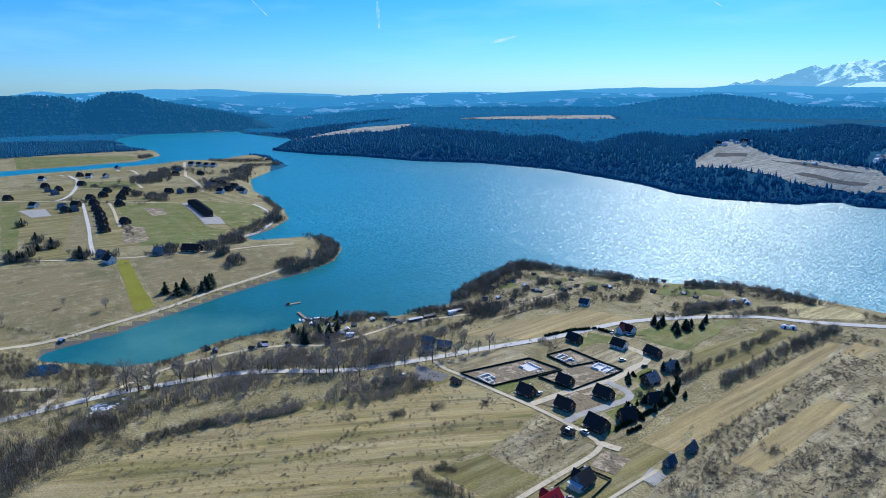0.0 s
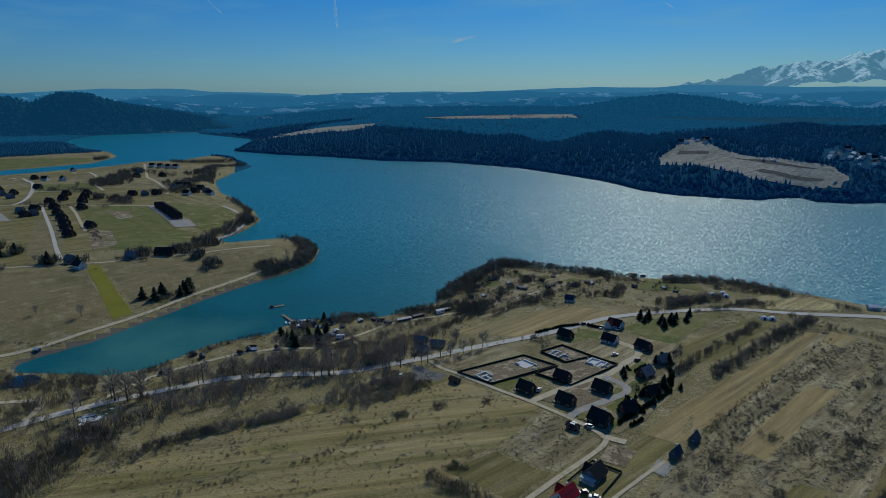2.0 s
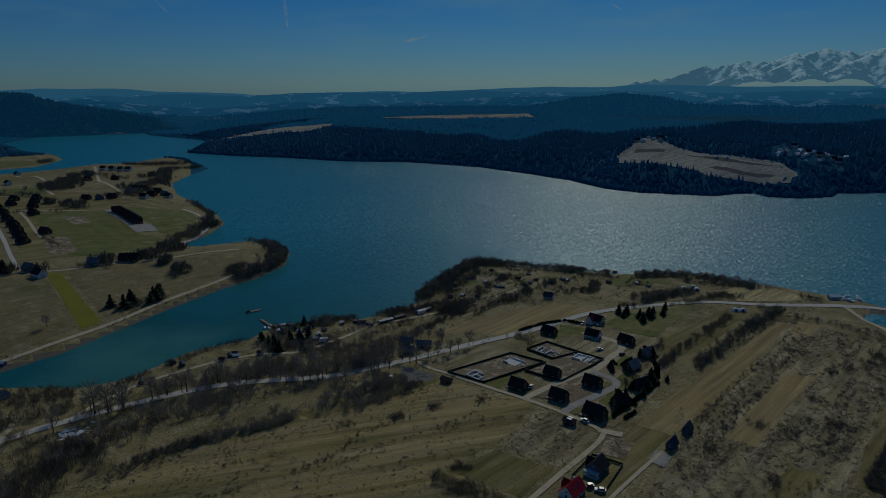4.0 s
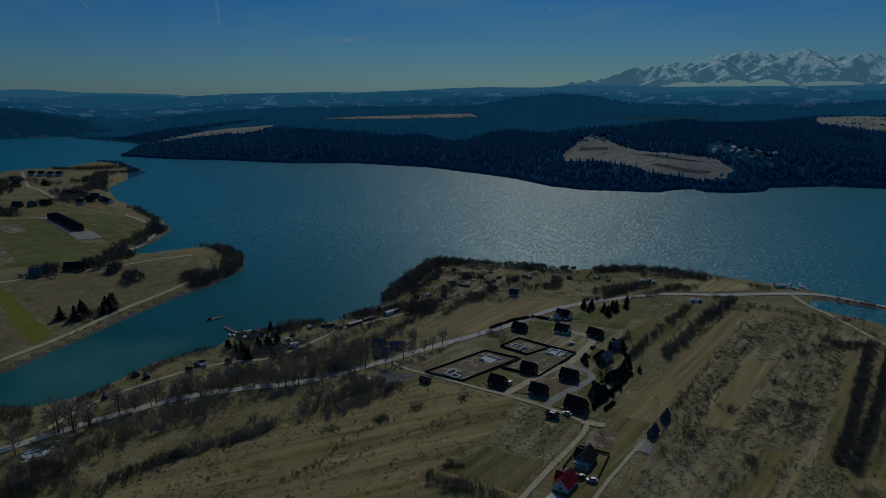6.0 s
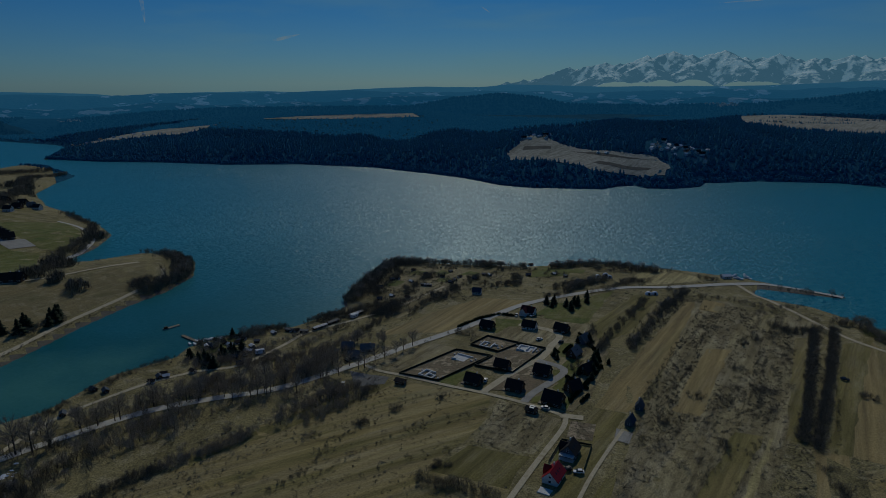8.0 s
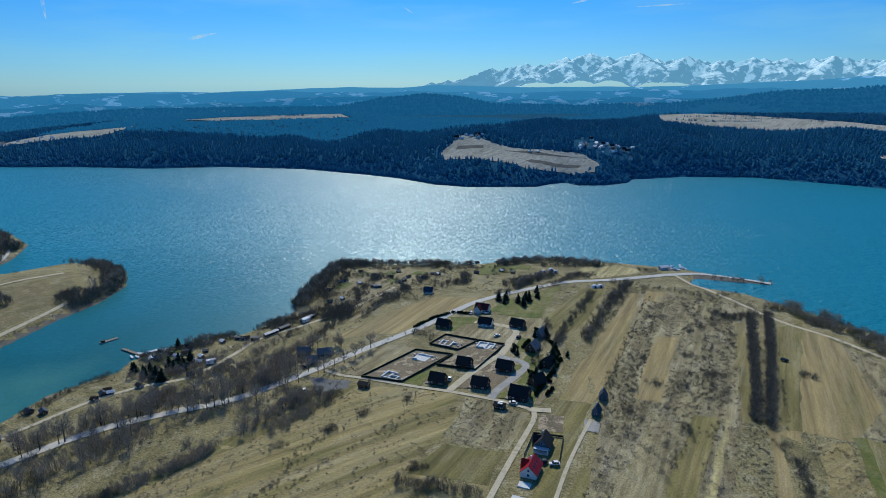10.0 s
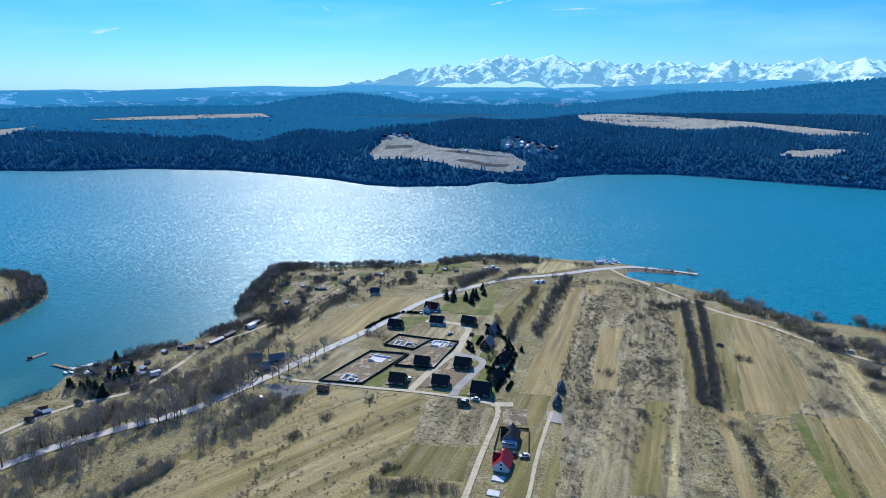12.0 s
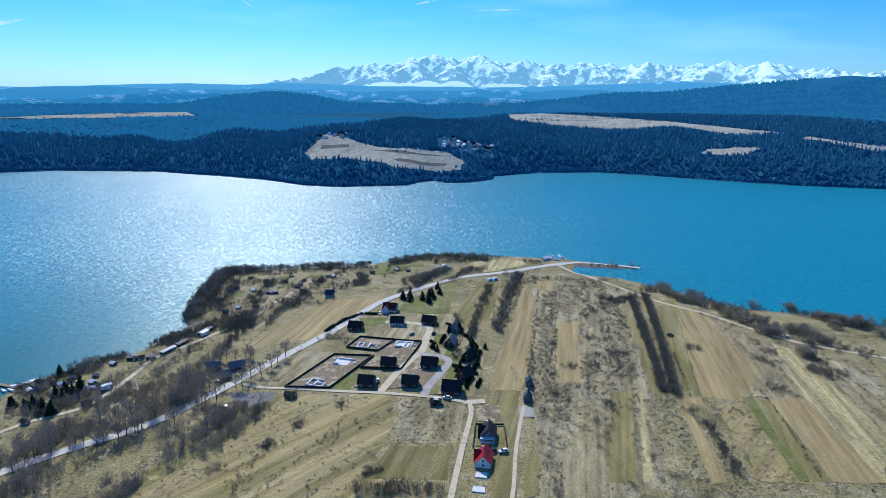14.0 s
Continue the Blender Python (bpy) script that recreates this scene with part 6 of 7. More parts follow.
# dark tree clumps round the hamlet
rng = np.random.default_rng(44)
clumps = []
for x, y, rx, ry, n in [(-1011, 395, 24, 24, 45), (-991, 380, 24, 24, 45), (-1046, 418, 24, 24, 45), (-909, 440, 16, 12.8, 30), (-1044, 547, 16, 12.8, 30), (-1040, 567, 16, 12.8, 30), (-1001, 555, 16, 12.8, 30), (-953, 512, 16, 12.8, 30), (-648, 385, 8, 6.4, 16), (-643, 389, 8, 6.4, 16), (-572, 284, 8, 6.4, 16), (-557, 291, 8, 6.4, 16), (-874, 320, 10, 8.0, 16), (-844, 326, 10, 8.0, 16), (-828, 330, 10, 8.0, 16), (-556, 222, 10, 8.0, 16), (-545, 253, 10, 8.0, 16), (-516, 252, 10, 8.0, 16), (-493, 252, 10, 8.0, 16), (-1091, 447, 10, 8.0, 16), (-1111, 476, 10, 8.0, 16), (-610, 113, 5, 5, 6), (-611, 117, 5, 5, 6), (-609, 121, 5, 5, 6), (-619, 129, 5, 5, 6), (-587, 158, 5, 5, 6), (-580, 160, 5, 5, 6), (-562, 175, 5, 5, 6), (-672, 148, 5, 5, 6), (-637, 138, 5, 5, 6), (-639, 150, 5, 5, 6), (-761, 156, 5, 5, 6)]:
    p = np.c_[rng.normal(x, rx * 0.55, n), rng.normal(y, ry * 0.55, n)]
    p = p[shore(p[:, 0], p[:, 1]) > 4]
    clumps.append(np.c_[p, rng.uniform(5, 11, len(p)), rng.uniform(0.8, 1.3, len(p))])
scatter("hamlet_trees", np.concatenate(clumps), [tuft(s + 90, 46, 0.6, 0.030, 0.3, 0.02) for s in range(4)], M_TWIG_DARK, "dark leafless tree clumps round the hamlet", "trees", 23)


# ---- houses ----
def gable_walls(w, d, h, rh):
    """Walls of a house with gable ends, ridge along x."""
    bm = bmesh.new()
    lo = [bm.verts.new(p) for p in ((-w / 2, -d / 2, -1.2), (w / 2, -d / 2, -1.2), (w / 2, d / 2, -1.2), (-w / 2, d / 2, -1.2))]
    hi = [bm.verts.new(p) for p in ((-w / 2, -d / 2, h), (w / 2, -d / 2, h), (w / 2, d / 2, h), (-w / 2, d / 2, h))]
    r0, r1 = bm.verts.new((-w / 2, 0, h + rh)), bm.verts.new((w / 2, 0, h + rh))
    for f in ((lo[0], lo[1], hi[1], hi[0]), (lo[2], lo[3], hi[3], hi[2]), (lo[1], lo[2], hi[2], r1, hi[1]), (lo[3], lo[0], hi[0], r0, hi[3]), (hi[0], hi[1], r1, r0), (hi[2], hi[3], r0, r1), lo[::-1]):
        bm.faces.new(f)
    bmesh.ops.recalc_face_normals(bm, faces=bm.faces[:])
    return bm


def roof_slab(w, d, h, rh, side, over=0.55, thick=0.22):
    """One slope of a gable roof, with eaves and thickness."""
    bm = bmesh.new()
    k = rh / (d / 2)
    ye = d / 2 + over
    v = []
    for dz in (0.06, 0.06 + thick):
        for x in (-w / 2 - over, w / 2 + over):
            v.append(bm.verts.new((x, 0.0, h + rh + dz)))
            v.append(bm.verts.new((x, side * ye, h + rh - k * ye + dz)))
    for f in ((0, 1, 3, 2), (4, 6, 7, 5), (0, 4, 5, 1), (2, 3, 7, 6), (0, 2, 6, 4), (1, 5, 7, 3)):
        bm.faces.new([v[i] for i in f])
    bmesh.ops.recalc_face_normals(bm, faces=bm.faces[:])
    return bm


def window_on(parent, x, y, z, w, h, face):
    """A framed window on a wall that faces -y, y, -x or x."""
    t = 0.07
    if face in ("-y", "y"):
        s = -1 if face == "-y" else 1
        fr = boxes(*[(a, b, *sorted((y, y + s * t)), c, e) for a, b, c, e in ((x - w / 2 - 0.1, x - w / 2, z - 0.1, z + h + 0.1), (x + w / 2, x + w / 2 + 0.1, z - 0.1, z + h + 0.1), (x - w / 2, x + w / 2, z - 0.1, z), (x - w / 2, x + w / 2, z + h, z + h + 0.1))])
        pane = boxes((x - w / 2, x + w / 2, *sorted((y, y + s * 0.03)), z, z + h))
    else:
        s = -1 if face == "-x" else 1
        fr = boxes(*[(*sorted((x, x + s * t)), a, b, c, e) for a, b, c, e in ((y - w / 2 - 0.1, y - w / 2, z - 0.1, z + h + 0.1), (y + w / 2, y + w / 2 + 0.1, z - 0.1, z + h + 0.1), (y - w / 2, y + w / 2, z - 0.1, z), (y - w / 2, y + w / 2, z + h, z + h + 0.1))])
        pane = boxes((*sorted((x, x + s * 0.03)), y - w / 2, y + w / 2, z, z + h))
    f = part("window_frame", fr, M_WHITE, parent)
    part("pane", pane, M_GLASS, f)


def house(name, x, y, yaw, w, d, h, rh, wall, roof, label, rich=True, chimney=True, category="house", skylights=0, size=0.8):
    """A gabled house: ridge along its own x, long sides to -y and y."""
    ob = empty(name, pose(x, y, on(x, y) + 0.2, 0, 0, yaw) @ Matrix.Scale(size, 4))
    part("wall", gable_walls(w, d, h, rh), wall, ob)
    for s in (-1, 1):
        part("roof", roof_slab(w, d, h, rh, s), roof, ob)
    if chimney:
        part("chimney", boxes((w * 0.18, w * 0.18 + 0.7, 0.5, 1.2, h + rh * 0.55, h + rh + 0.9), (w * 0.18 - 0.08, w * 0.18 + 0.78, 0.42, 1.28, h + rh + 0.9, h + rh + 1.05)), M_CONCRETE, ob)
    part("door", bevelled(boxes((-0.5, 0.5, -d / 2 - 0.08, -d / 2, 0.05, 2.1)), 0.02), M_WALL_WOOD, ob)
    n = 2 if rich else 1
    for k in range(n):
        for s in (-1, 1):
            window_on(ob, s * w * (0.24 + 0.14 * k), -d / 2, 0.9, 1.1, 1.2, "-y")
    for s, face in ((-1, "-x"), (1, "x")):
        window_on(ob, s * w / 2, 0, 0.9, 1.3, 1.3, face)
        if rich and rh > 2.5:
            window_on(ob, s * w / 2, 0, h + rh * 0.2, 1.1, 1.1, face)
    for k in range(skylights):
        k0 = rh / (d / 2)
        yy = -d * 0.25
        zz = h + rh - k0 * d * 0.25 + 0.30
        bm = boxes((-0.4, 0.4, -0.6, 0.6, 0, 0.06))
        bmesh.ops.transform(bm, matrix=pose((k - (skylights - 1) / 2) * 2.4, yy, zz, math.degrees(math.atan(k0)), 0, 0), verts=bm.verts[:])
        part("skylight", bm, M_GLASS, ob)
    return tagged(ob, label, category, kind="thing")


def terrace_deck(ob, x0, x1, y0, y1):
    part("terrace", boxes((x0, x1, y0, y1, -0.5, 0.25)), M_WOOD, ob)


GROUP = "houses of the new estate"
SPECS = [
    (0, -4, 11.5, 9, 3.0, 5.0, M_WALL_WOOD, M_ROOF_BROWN, "dark wooden house with a steep black-brown roof"),
    (1, -4, 11.5, 9, 3.0, 5.0, M_WALL_WOOD, M_ROOF_BROWN, "dark wooden house with a steep black-brown roof"),
    (2, -6, 12, 9.5, 3.0, 5.2, M_WALL_WOOD, M_ROOF_BROWN, "dark wooden house with a steep roof on bare soil"),
    (3, -8, 13, 11, 3.2, 6.0, M_WALL_WOOD, M_ROOF, "large dark house with a tall black roof"),
    (4, -4, 11, 9, 3.0, 4.8, M_WALL_WOOD, M_ROOF_BROWN, "dark brown house with a black roof on its plot"),
    (5, 55, 10, 9, 3.0, 5.5, M_WALL_WOOD, M_ROOF, "dark house among garden conifers"),
    (6, -8, 12, 9, 3.0, 4.8, M_WALL_WOOD, M_ROOF, "dark house behind a clipped hedge"),
    (7, -4, 12, 9, 3.0, 4.6, M_WALL, M_ROOF_BROWN, "white house with a dark brown roof"),
    (8, -14, 12, 9, 3.0, 4.6, M_WALL_WOOD, M_ROOF_BROWN, "dark wooden house by the estate lane"),
    (9, 75, 11, 9, 3.0, 5.0, M_WALL_WOOD, M_ROOF_GREY, "dark house with a grey roof and solar panels"),
    (10, 60, 10, 9, 3.0, 5.0, M_WALL_WOOD, M_ROOF, "dark house at the estate's edge"),
    (12, 70, 10, 8.5, 3.0, 4.6, M_WALL_GREY, M_ROOF_GREY, "grey house with a grey metal roof"),
    (13, 10, 10, 8, 3.0, 4.2, M_WALL, M_ROOF_BLUE, "white house with a dark blue roof on the point"),
    (14, 20, 11, 9, 3.2, 4.5, M_WALL_GREY, M_ROOF_GREY, "old grey farmhouse beside the road"),
    (15, 35, 10, 8, 3.0, 4.0, M_WALL_GREY, M_ROOF_GREY, "grey barn-like house beside the road"),
    (16, 30, 13, 8, 3.0, 4.0, M_WALL_WOOD, M_ROOF_GREY, "long grey-roofed barn beside the road"),
]
for i, yaw, w, d, h, rh, wall, roof, lab in SPECS:
    x, y = HOUSES[i]
    ob = house("house", x, y, yaw, w, d, h, rh, wall, roof, lab, skylights=2 if i in (9, 3) else 0, size=0.62 if i > 12 else 0.69)
    ob["group"] = GROUP
    if i < 5:
        terrace_deck(ob, -w / 2 - 2.6, -w / 2, -d / 2, d / 2 - 2)
x, y = HOUSES[11]
red_wing = house("house", x, y, -8, 13, 9, 3.2, 4.6, M_WALL, M_ROOF_MAROON, "white guest house with a maroon roof and cross gable", size=0.68)
bm = gable_walls(9, 7, 3.2, 4.2)
bmesh.ops.transform(bm, matrix=pose(-2.5, -4.0, 0, 0, 0, 90), verts=bm.verts[:])
part("wing", bm, M_WALL, red_wing)
for s in (-1, 1):
    bm = roof_slab(9, 7, 3.2, 4.2, s)
    bmesh.ops.transform(bm, matrix=pose(-2.5, -4.0, 0.05, 0, 0, 90), verts=bm.verts[:])
    part("wing_roof", bm, M_ROOF_MAROON, red_wing)

# the two houses on the gravel track
bx, by = BLACKRED[0]
black = house("house", bx, by + 1, 86, 10, 8.5, 3.0, 4.6, M_WALL_GREY, M_ROOF, "dark grey house with a steep black roof and white porch", skylights=3, size=0.74)
part("porch", boxes((-8.0, -5.0, -4.0, 4.0, -0.6, 0.2), (-8.0, -7.7, -4.0, -3.7, 0.2, 2.6), (-8.0, -7.7, 3.7, 4.0, 0.2, 2.6), (-8.1, -5.0, -4.1, 4.1, 2.6, 2.8)), M_WALL, black)
bm = gable_walls(4.5, 4.5, 3.0, 2.6)
bmesh.ops.transform(bm, matrix=pose(0, 3.6, 1.2, 0, 0, 90), verts=bm.verts[:])
part("dormer", bm, M_ROOF, black)
rx, ry = BLACKRED[1]
red = house("house", rx, ry, 84, 11.5, 8.4, 2.7, 4.2, M_WALL, M_ROOF_RED, "white house with a bright red tiled roof", skylights=3, size=0.74)
bm = gable_walls(4.0, 4.0, 3.2, 2.0)
bmesh.ops.transform(bm, matrix=pose(0.5, 3.4, 1.6, 0, 0, 90), verts=bm.verts[:])
part("dormer", bm, M_ROOF_RED, red)
for k in (2, 3):
    x, y = BLACKRED[k]
    house("cabin", x, y, 80 if k == 2 else 88, 7, 5.6, 2.6, 4.4, M_WALL_GREY, M_ROOF_BLUE, "blue-grey holiday cabin with a steep metal roof", rich=False, category="cabin", size=0.62)["group"] = "holiday cabins"
for k in (4, 5):
    x, y = BLACKRED[k]
    ob = empty("foundation", pose(x, y, on(x, y), 0, 0, -7))
    part("slab", bevelled(boxes((-2.3, 2.3, -1.5, 1.5, -0.8, 0.34)), 0.05), M_CONCRETE, ob)
    part("curb", boxes((-2.45, 2.45, -1.65, -1.5, -0.8, 0.40), (-2.45, 2.45, 1.5, 1.65, -0.8, 0.40)), M_WHITE, ob)
    tagged(ob, "white concrete slab of a new outbuilding", "foundation", "new slabs")
for (x, y), lab in zip(SHEDS, ("dark open carport with a pale panel roof", "small dark timber shed by the track")):
    ob = house("shed", x, y, -5, 6, 4.5, 2.2, 1.2, M_WALL_WOOD, M_ROOF, lab, rich=False, chimney=False, category="shed")
    if "carport" in lab:
        part("roof_panel", boxes((-1.2, 1.6, -1.5, 1.5, 3.1, 3.5)), M_WHITE, ob)

# foundations on the fenced plots
WALL_RUNS = [
    [(-5, 5, -3.6, -2.9), (-5, -4.2, -2.9, 3.6), (-1.2, -0.4, -2.9, 2.2), (3.0, 3.8, -2.9, 0.8), (-4.2, 1.6, 2.9, 3.6), (-0.4, 3.0, -0.4, 0.3)],
    [(-5, 5, 2.9, 3.6), (-5, -2.2, -3.6, -2.9)],
    [(-5, 2.4, -3.6, -2.9), (-5, -4.3, -2.9, 3.6), (1.7, 2.4, -2.9, 3.6), (-4.3, -1.0, 2.9, 3.6), (-2.0, -1.3, -2.9, 1.4), (2.4, 5.0, 1.0, 1.7)],
    [(-5, 5, 2.9, 3.6), (-5, -4.3, -3.6, 2.9), (4.3, 5, -3.6, 2.9), (-4.3, -0.5, -3.6, -2.9), (0.4, 1.1, -2.4, 2.9)],
]
for k, (x, y) in enumerate(FOUND):
    ob = empty("foundation", pose(x, y, on(x, y) + 0.15, 0, 0, -12 + 3 * k))
    part("slab", bevelled(boxes((-5.2, 5.2, -3.8, 3.8, -0.8, 0.25)), 0.06), M_SOIL if k in (0, 2) else M_CONCRETE, ob)
    for n, a in enumerate(WALL_RUNS[k]):
        part("block_wall", boxes((*a, 0.25, 0.95 + 0.12 * (n % 3))), M_CONCRETE, ob)
    for bx_, by_, w_ in ((6.4, -1.2, 1.2), (7.6, 1.6, 0.9), (-6.6, 2.4, 1.0)):
        pile = empty("block_pile", pose(*(ob.matrix_world @ Vector((bx_, by_, 0))).to_2d(), on(*(ob.matrix_world @ Vector((bx_, by_, 0))).to_2d()) + 0.2, 0, 0, 20 * k))
        for u0, u1, z0, z1 in ((-0.5, -0.02, -0.3, 0.1), (0.02, 0.5, -0.3, 0.1), (-0.5, -0.02, 0.12, 0.5), (0.02, 0.5, 0.12, 0.5), (-0.45, 0.0, 0.52, 0.8)):
            part("block", bevelled(boxes((u0 * w_, u1 * w_, -0.5, 0.5, z0, z1)), 0.03), M_CONCRETE, pile)
        part("pallet", boxes((-w_ / 2 - 0.1, w_ / 2 + 0.1, -0.6, 0.6, -0.4, -0.3)), M_WOOD, pile)
        tagged(pile, "pale building blocks stacked on a pallet", "blocks", "block piles")
    tagged(ob, "white block foundation of an unfinished house", "foundation", "house foundations")


# ---- fences ----
def fence(corners, closed, h, label, every=2.6):
    line = [Vector((x, y, 0)) for x, y in corners]
    if closed:
        line.append(line[0])
    ob = empty("fence", pose(corners[0][0], corners[0][1], on(*corners[0])))
    o = Vector((corners[0][0], corners[0][1], on(*corners[0])))
    post = boxes((-0.06, 0.06, -0.06, 0.06, -0.4, h + 0.1))
    pme = bpy.data.meshes.new("post")
    post.to_mesh(pme)
    post.free()
    pme.materials.append(M_FENCE)
    for a, b in zip(line, line[1:]):
        n = max(1, round((b - a).length / every))
        ang = math.degrees(math.atan2(b.y - a.y, b.x - a.x))
        ln = (b - a).length / n
        panel = boxes((0.07, ln - 0.07, -0.09, 0.09, 0.03, h))
        me = bpy.data.meshes.new("panel")
        panel.to_mesh(me)
        panel.free()
        me.materials.append(M_FENCE)
        for k in range(n):
            p = a.lerp(b, k / n)
            z = on(p.x, p.y)
            for nm, data in (("post", pme), ("panel", me)):
                c = new(nm, data)
                c.parent = ob
                q = a.lerp(b, (k + 1) / n)
                c.matrix_basis = pose(p.x - o.x, p.y - o.y, z - o.z + 0.2, 0, 0 if nm == "post" else -math.degrees(math.atan2(on(q.x, q.y) - z, ln)), ang)
    return tagged(ob, label, "fence", "plot fences")


fence(FENCE1, True, 1.05, "tall dark green fence round a building plot")
fence(FENCE2, True, 1.05, "tall dark green fence round a second plot")
fence(FENCE3[:-1], False, 1.05, "tall dark green fence round a house plot")
fence([(-115.5, 172), (-114.5, 190), (-102, 190), (-101.5, 172)], False, 0.9, "dark fence round the black-roofed house")

# ---- small buildings by the shore, on the allotments and in the hamlet ----
KINDS = [
    (4.8, 3.8, 2.2, 1.1, M_WALL_WOOD, M_ROOF_GREY, "small brown garden shed with a grey roof"),
    (5.6, 4.2, 2.3, 1.3, M_WALL, M_ROOF_BROWN, "small white summer house with a dark roof"),
    (5.0, 4.0, 2.2, 1.2, M_WALL_GREY, M_WHITE, "grey hut with a pale metal roof"),
    (6.0, 4.4, 2.3, 1.5, M_WALL_WOOD, M_ROOF_BLUE, "brown summer cabin with a blue roof"),
]
first = {}
rng = np.random.default_rng(21)
for grp, spots_ in (("allotment sheds", ALLOT), ("lakeside camp huts", CAMP), ("shore huts", SHOREHUTS)):
    for x, y in spots_:
        k = int(rng.integers(0, 4))
        m = pose(x, y, on(x, y), 0, 0, float(rng.uniform(-40, 60)))
        if k in first:
            ob = copy_thing(first[k], m)
        else:
            w, d, h, rh, wl, rf, lab = KINDS[k]
            ob = first[k] = house("hut", x, y, 10, w, d, h, rh, wl, rf, lab, rich=False, chimney=False, category="hut", size=0.62)
            ob.matrix_world = m @ Matrix.Scale(0.62, 4)
        ob["group"] = grp
HAMLET = [
    (12, 9, 4.5, 4.5, M_WALL, M_ROOF, "white hamlet house with a black roof"),
    (13, 10, 3.4, 5.5, M_WALL_WOOD, M_ROOF_BROWN, "dark wooden hamlet house with a steep roof"),
    (11, 9, 4.0, 4.5, M_WALL_GREY, M_ROOF_GREY, "grey hamlet house with a grey roof"),
]
homes = {}
for n, (x, y) in enumerate(VILLAGE):
    k = 1 if n < 13 else (1, 2, 1)[n % 3] if n < 41 else 0
    m = pose(x, y, on(x, y), 0, 0, float(rng.uniform(-20, 20)) * (0.2 if n < 13 else 1) + (15 if n < 13 else 20))
    if k in homes:
        ob = copy_thing(homes[k], m)
    else:
        w, d, h, rh, wl, rf, lab = HAMLET[k]
        ob = homes[k] = house("house", x, y, 10, w, d, h, rh, wl, rf, lab, size=0.78)
        ob.matrix_world = m @ Matrix.Scale(0.78, 4)
    ob["group"] = "hamlet houses"
for k in range(9):
    (x0, y0), (x1, y1) = TERRACE
    x, y = x0 + (x1 - x0) * k / 8, y0 + (y1 - y0) * k / 8
    ob = copy_thing(homes[1], pose(x, y, on(x, y), 0, 0, 70))
    ob["group"], ob["label"] = "terraced houses", "dark terraced house with a steep roof"
# far villages: bright specks of houses
FAR_HOMES = [polar(a, r) for a, r in ((-16.6, 1190), (-15.8, 1200), (-15.2, 1185), (-16.2, 1215), (-6.0, 1120), (-5.2, 1130), (-4.6, 1142), (-4.0, 1150), (-3.2, 1160), (-2.6, 1172), (-2.0, 1165), (-5.5, 1150), (-4.4, 1165), (-3.6, 1178), (-3.0, 1140), (-10.5, 1100), (-9.8, 1098), (22, 1130), (23, 1120), (-54, 1700), (-53, 1720), (-52, 1735), (-51.5, 1700), (-55, 1690), (-50.5, 1745), (-49.8, 1712))]
FAR_HOMES += [polar(rng.uniform(-6, -1.2), rng.uniform(1112, 1195)) for _ in range(16)] + [polar(rng.uniform(-17.2, -14.6), rng.uniform(1185, 1225)) for _ in range(6)]
homes[3] = house("house", *FAR_HOMES[0], 20, 11, 9, 3.6, 3.4, M_WALL, M_WHITE, "pale house with a bright roof on the far shore", size=0.6)
homes[3]["group"] = "far shore houses"
for n, (x, y) in enumerate(FAR_HOMES[1:]):
    ob = copy_thing(homes[(3, 0, 3)[n % 3]], pose(x, y, on(x, y), 0, 0, float(rng.uniform(0, 180))))
    ob["group"] = "far shore houses"
    if n % 3 == 1:
        ob["label"] = "white dark-roofed house on the far shore"


# ---- vehicles, boats and shore works ----
def wheel(parent, x, y, r=0.32):
    w = part("wheel", rod(bmesh.new(), (x, y - 0.11, r), (x, y + 0.11, r), r, r, 12), M_TYRE, parent)
    part("rim", rod(bmesh.new(), (x, y - 0.125, r), (x, y + 0.125, r), r * 0.55, r * 0.55, 8), M_STEEL, w)


def car(x, y, yaw, body, label):
    ob = empty("car", pose(x, y, on(x, y) + 0.3, 0, 0, yaw))
    part("body", bevelled(boxes((-2.1, 2.1, -0.88, 0.88, 0.3, 0.85)), 0.12), body, ob)
    bm = bmesh.new()
    lo = [bm.verts.new(p) for p in ((-1.7, -0.8, 0.84), (1.0, -0.8, 0.84), (1.0, 0.8, 0.84), (-1.7, 0.8, 0.84))]
    hi = [bm.verts.new(p) for p in ((-1.3, -0.66, 1.45), (0.35, -0.66, 1.45), (0.35, 0.66, 1.45), (-1.3, 0.66, 1.45))]
    bm.faces.new(hi)
    for k in range(4):
        bm.faces.new((lo[k], lo[(k + 1) % 4], hi[(k + 1) % 4], hi[k]))
    part("cabin", bm, M_GLASS, ob, "dark glazed cabin")
    part("roof", boxes((-1.3, 0.35, -0.66, 0.66, 1.45, 1.5)), body, ob)
    for sx in (-1.3, 1.3):
        for sy in (-0.8, 0.8):
            wheel(ob, sx, sy)
    return tagged(ob, label, "car", "parked cars")


for k, (x, y) in enumerate(CARS[:7] + [(-128, 214), (-103, 169), (-107.5, 169), (-168, 333), (-178, 330)]):
    car(x, y, 25 * k, M_WHITE if k % 3 else M_CARDARK, "parked white car on gravel" if k % 3 else "parked dark car on gravel")


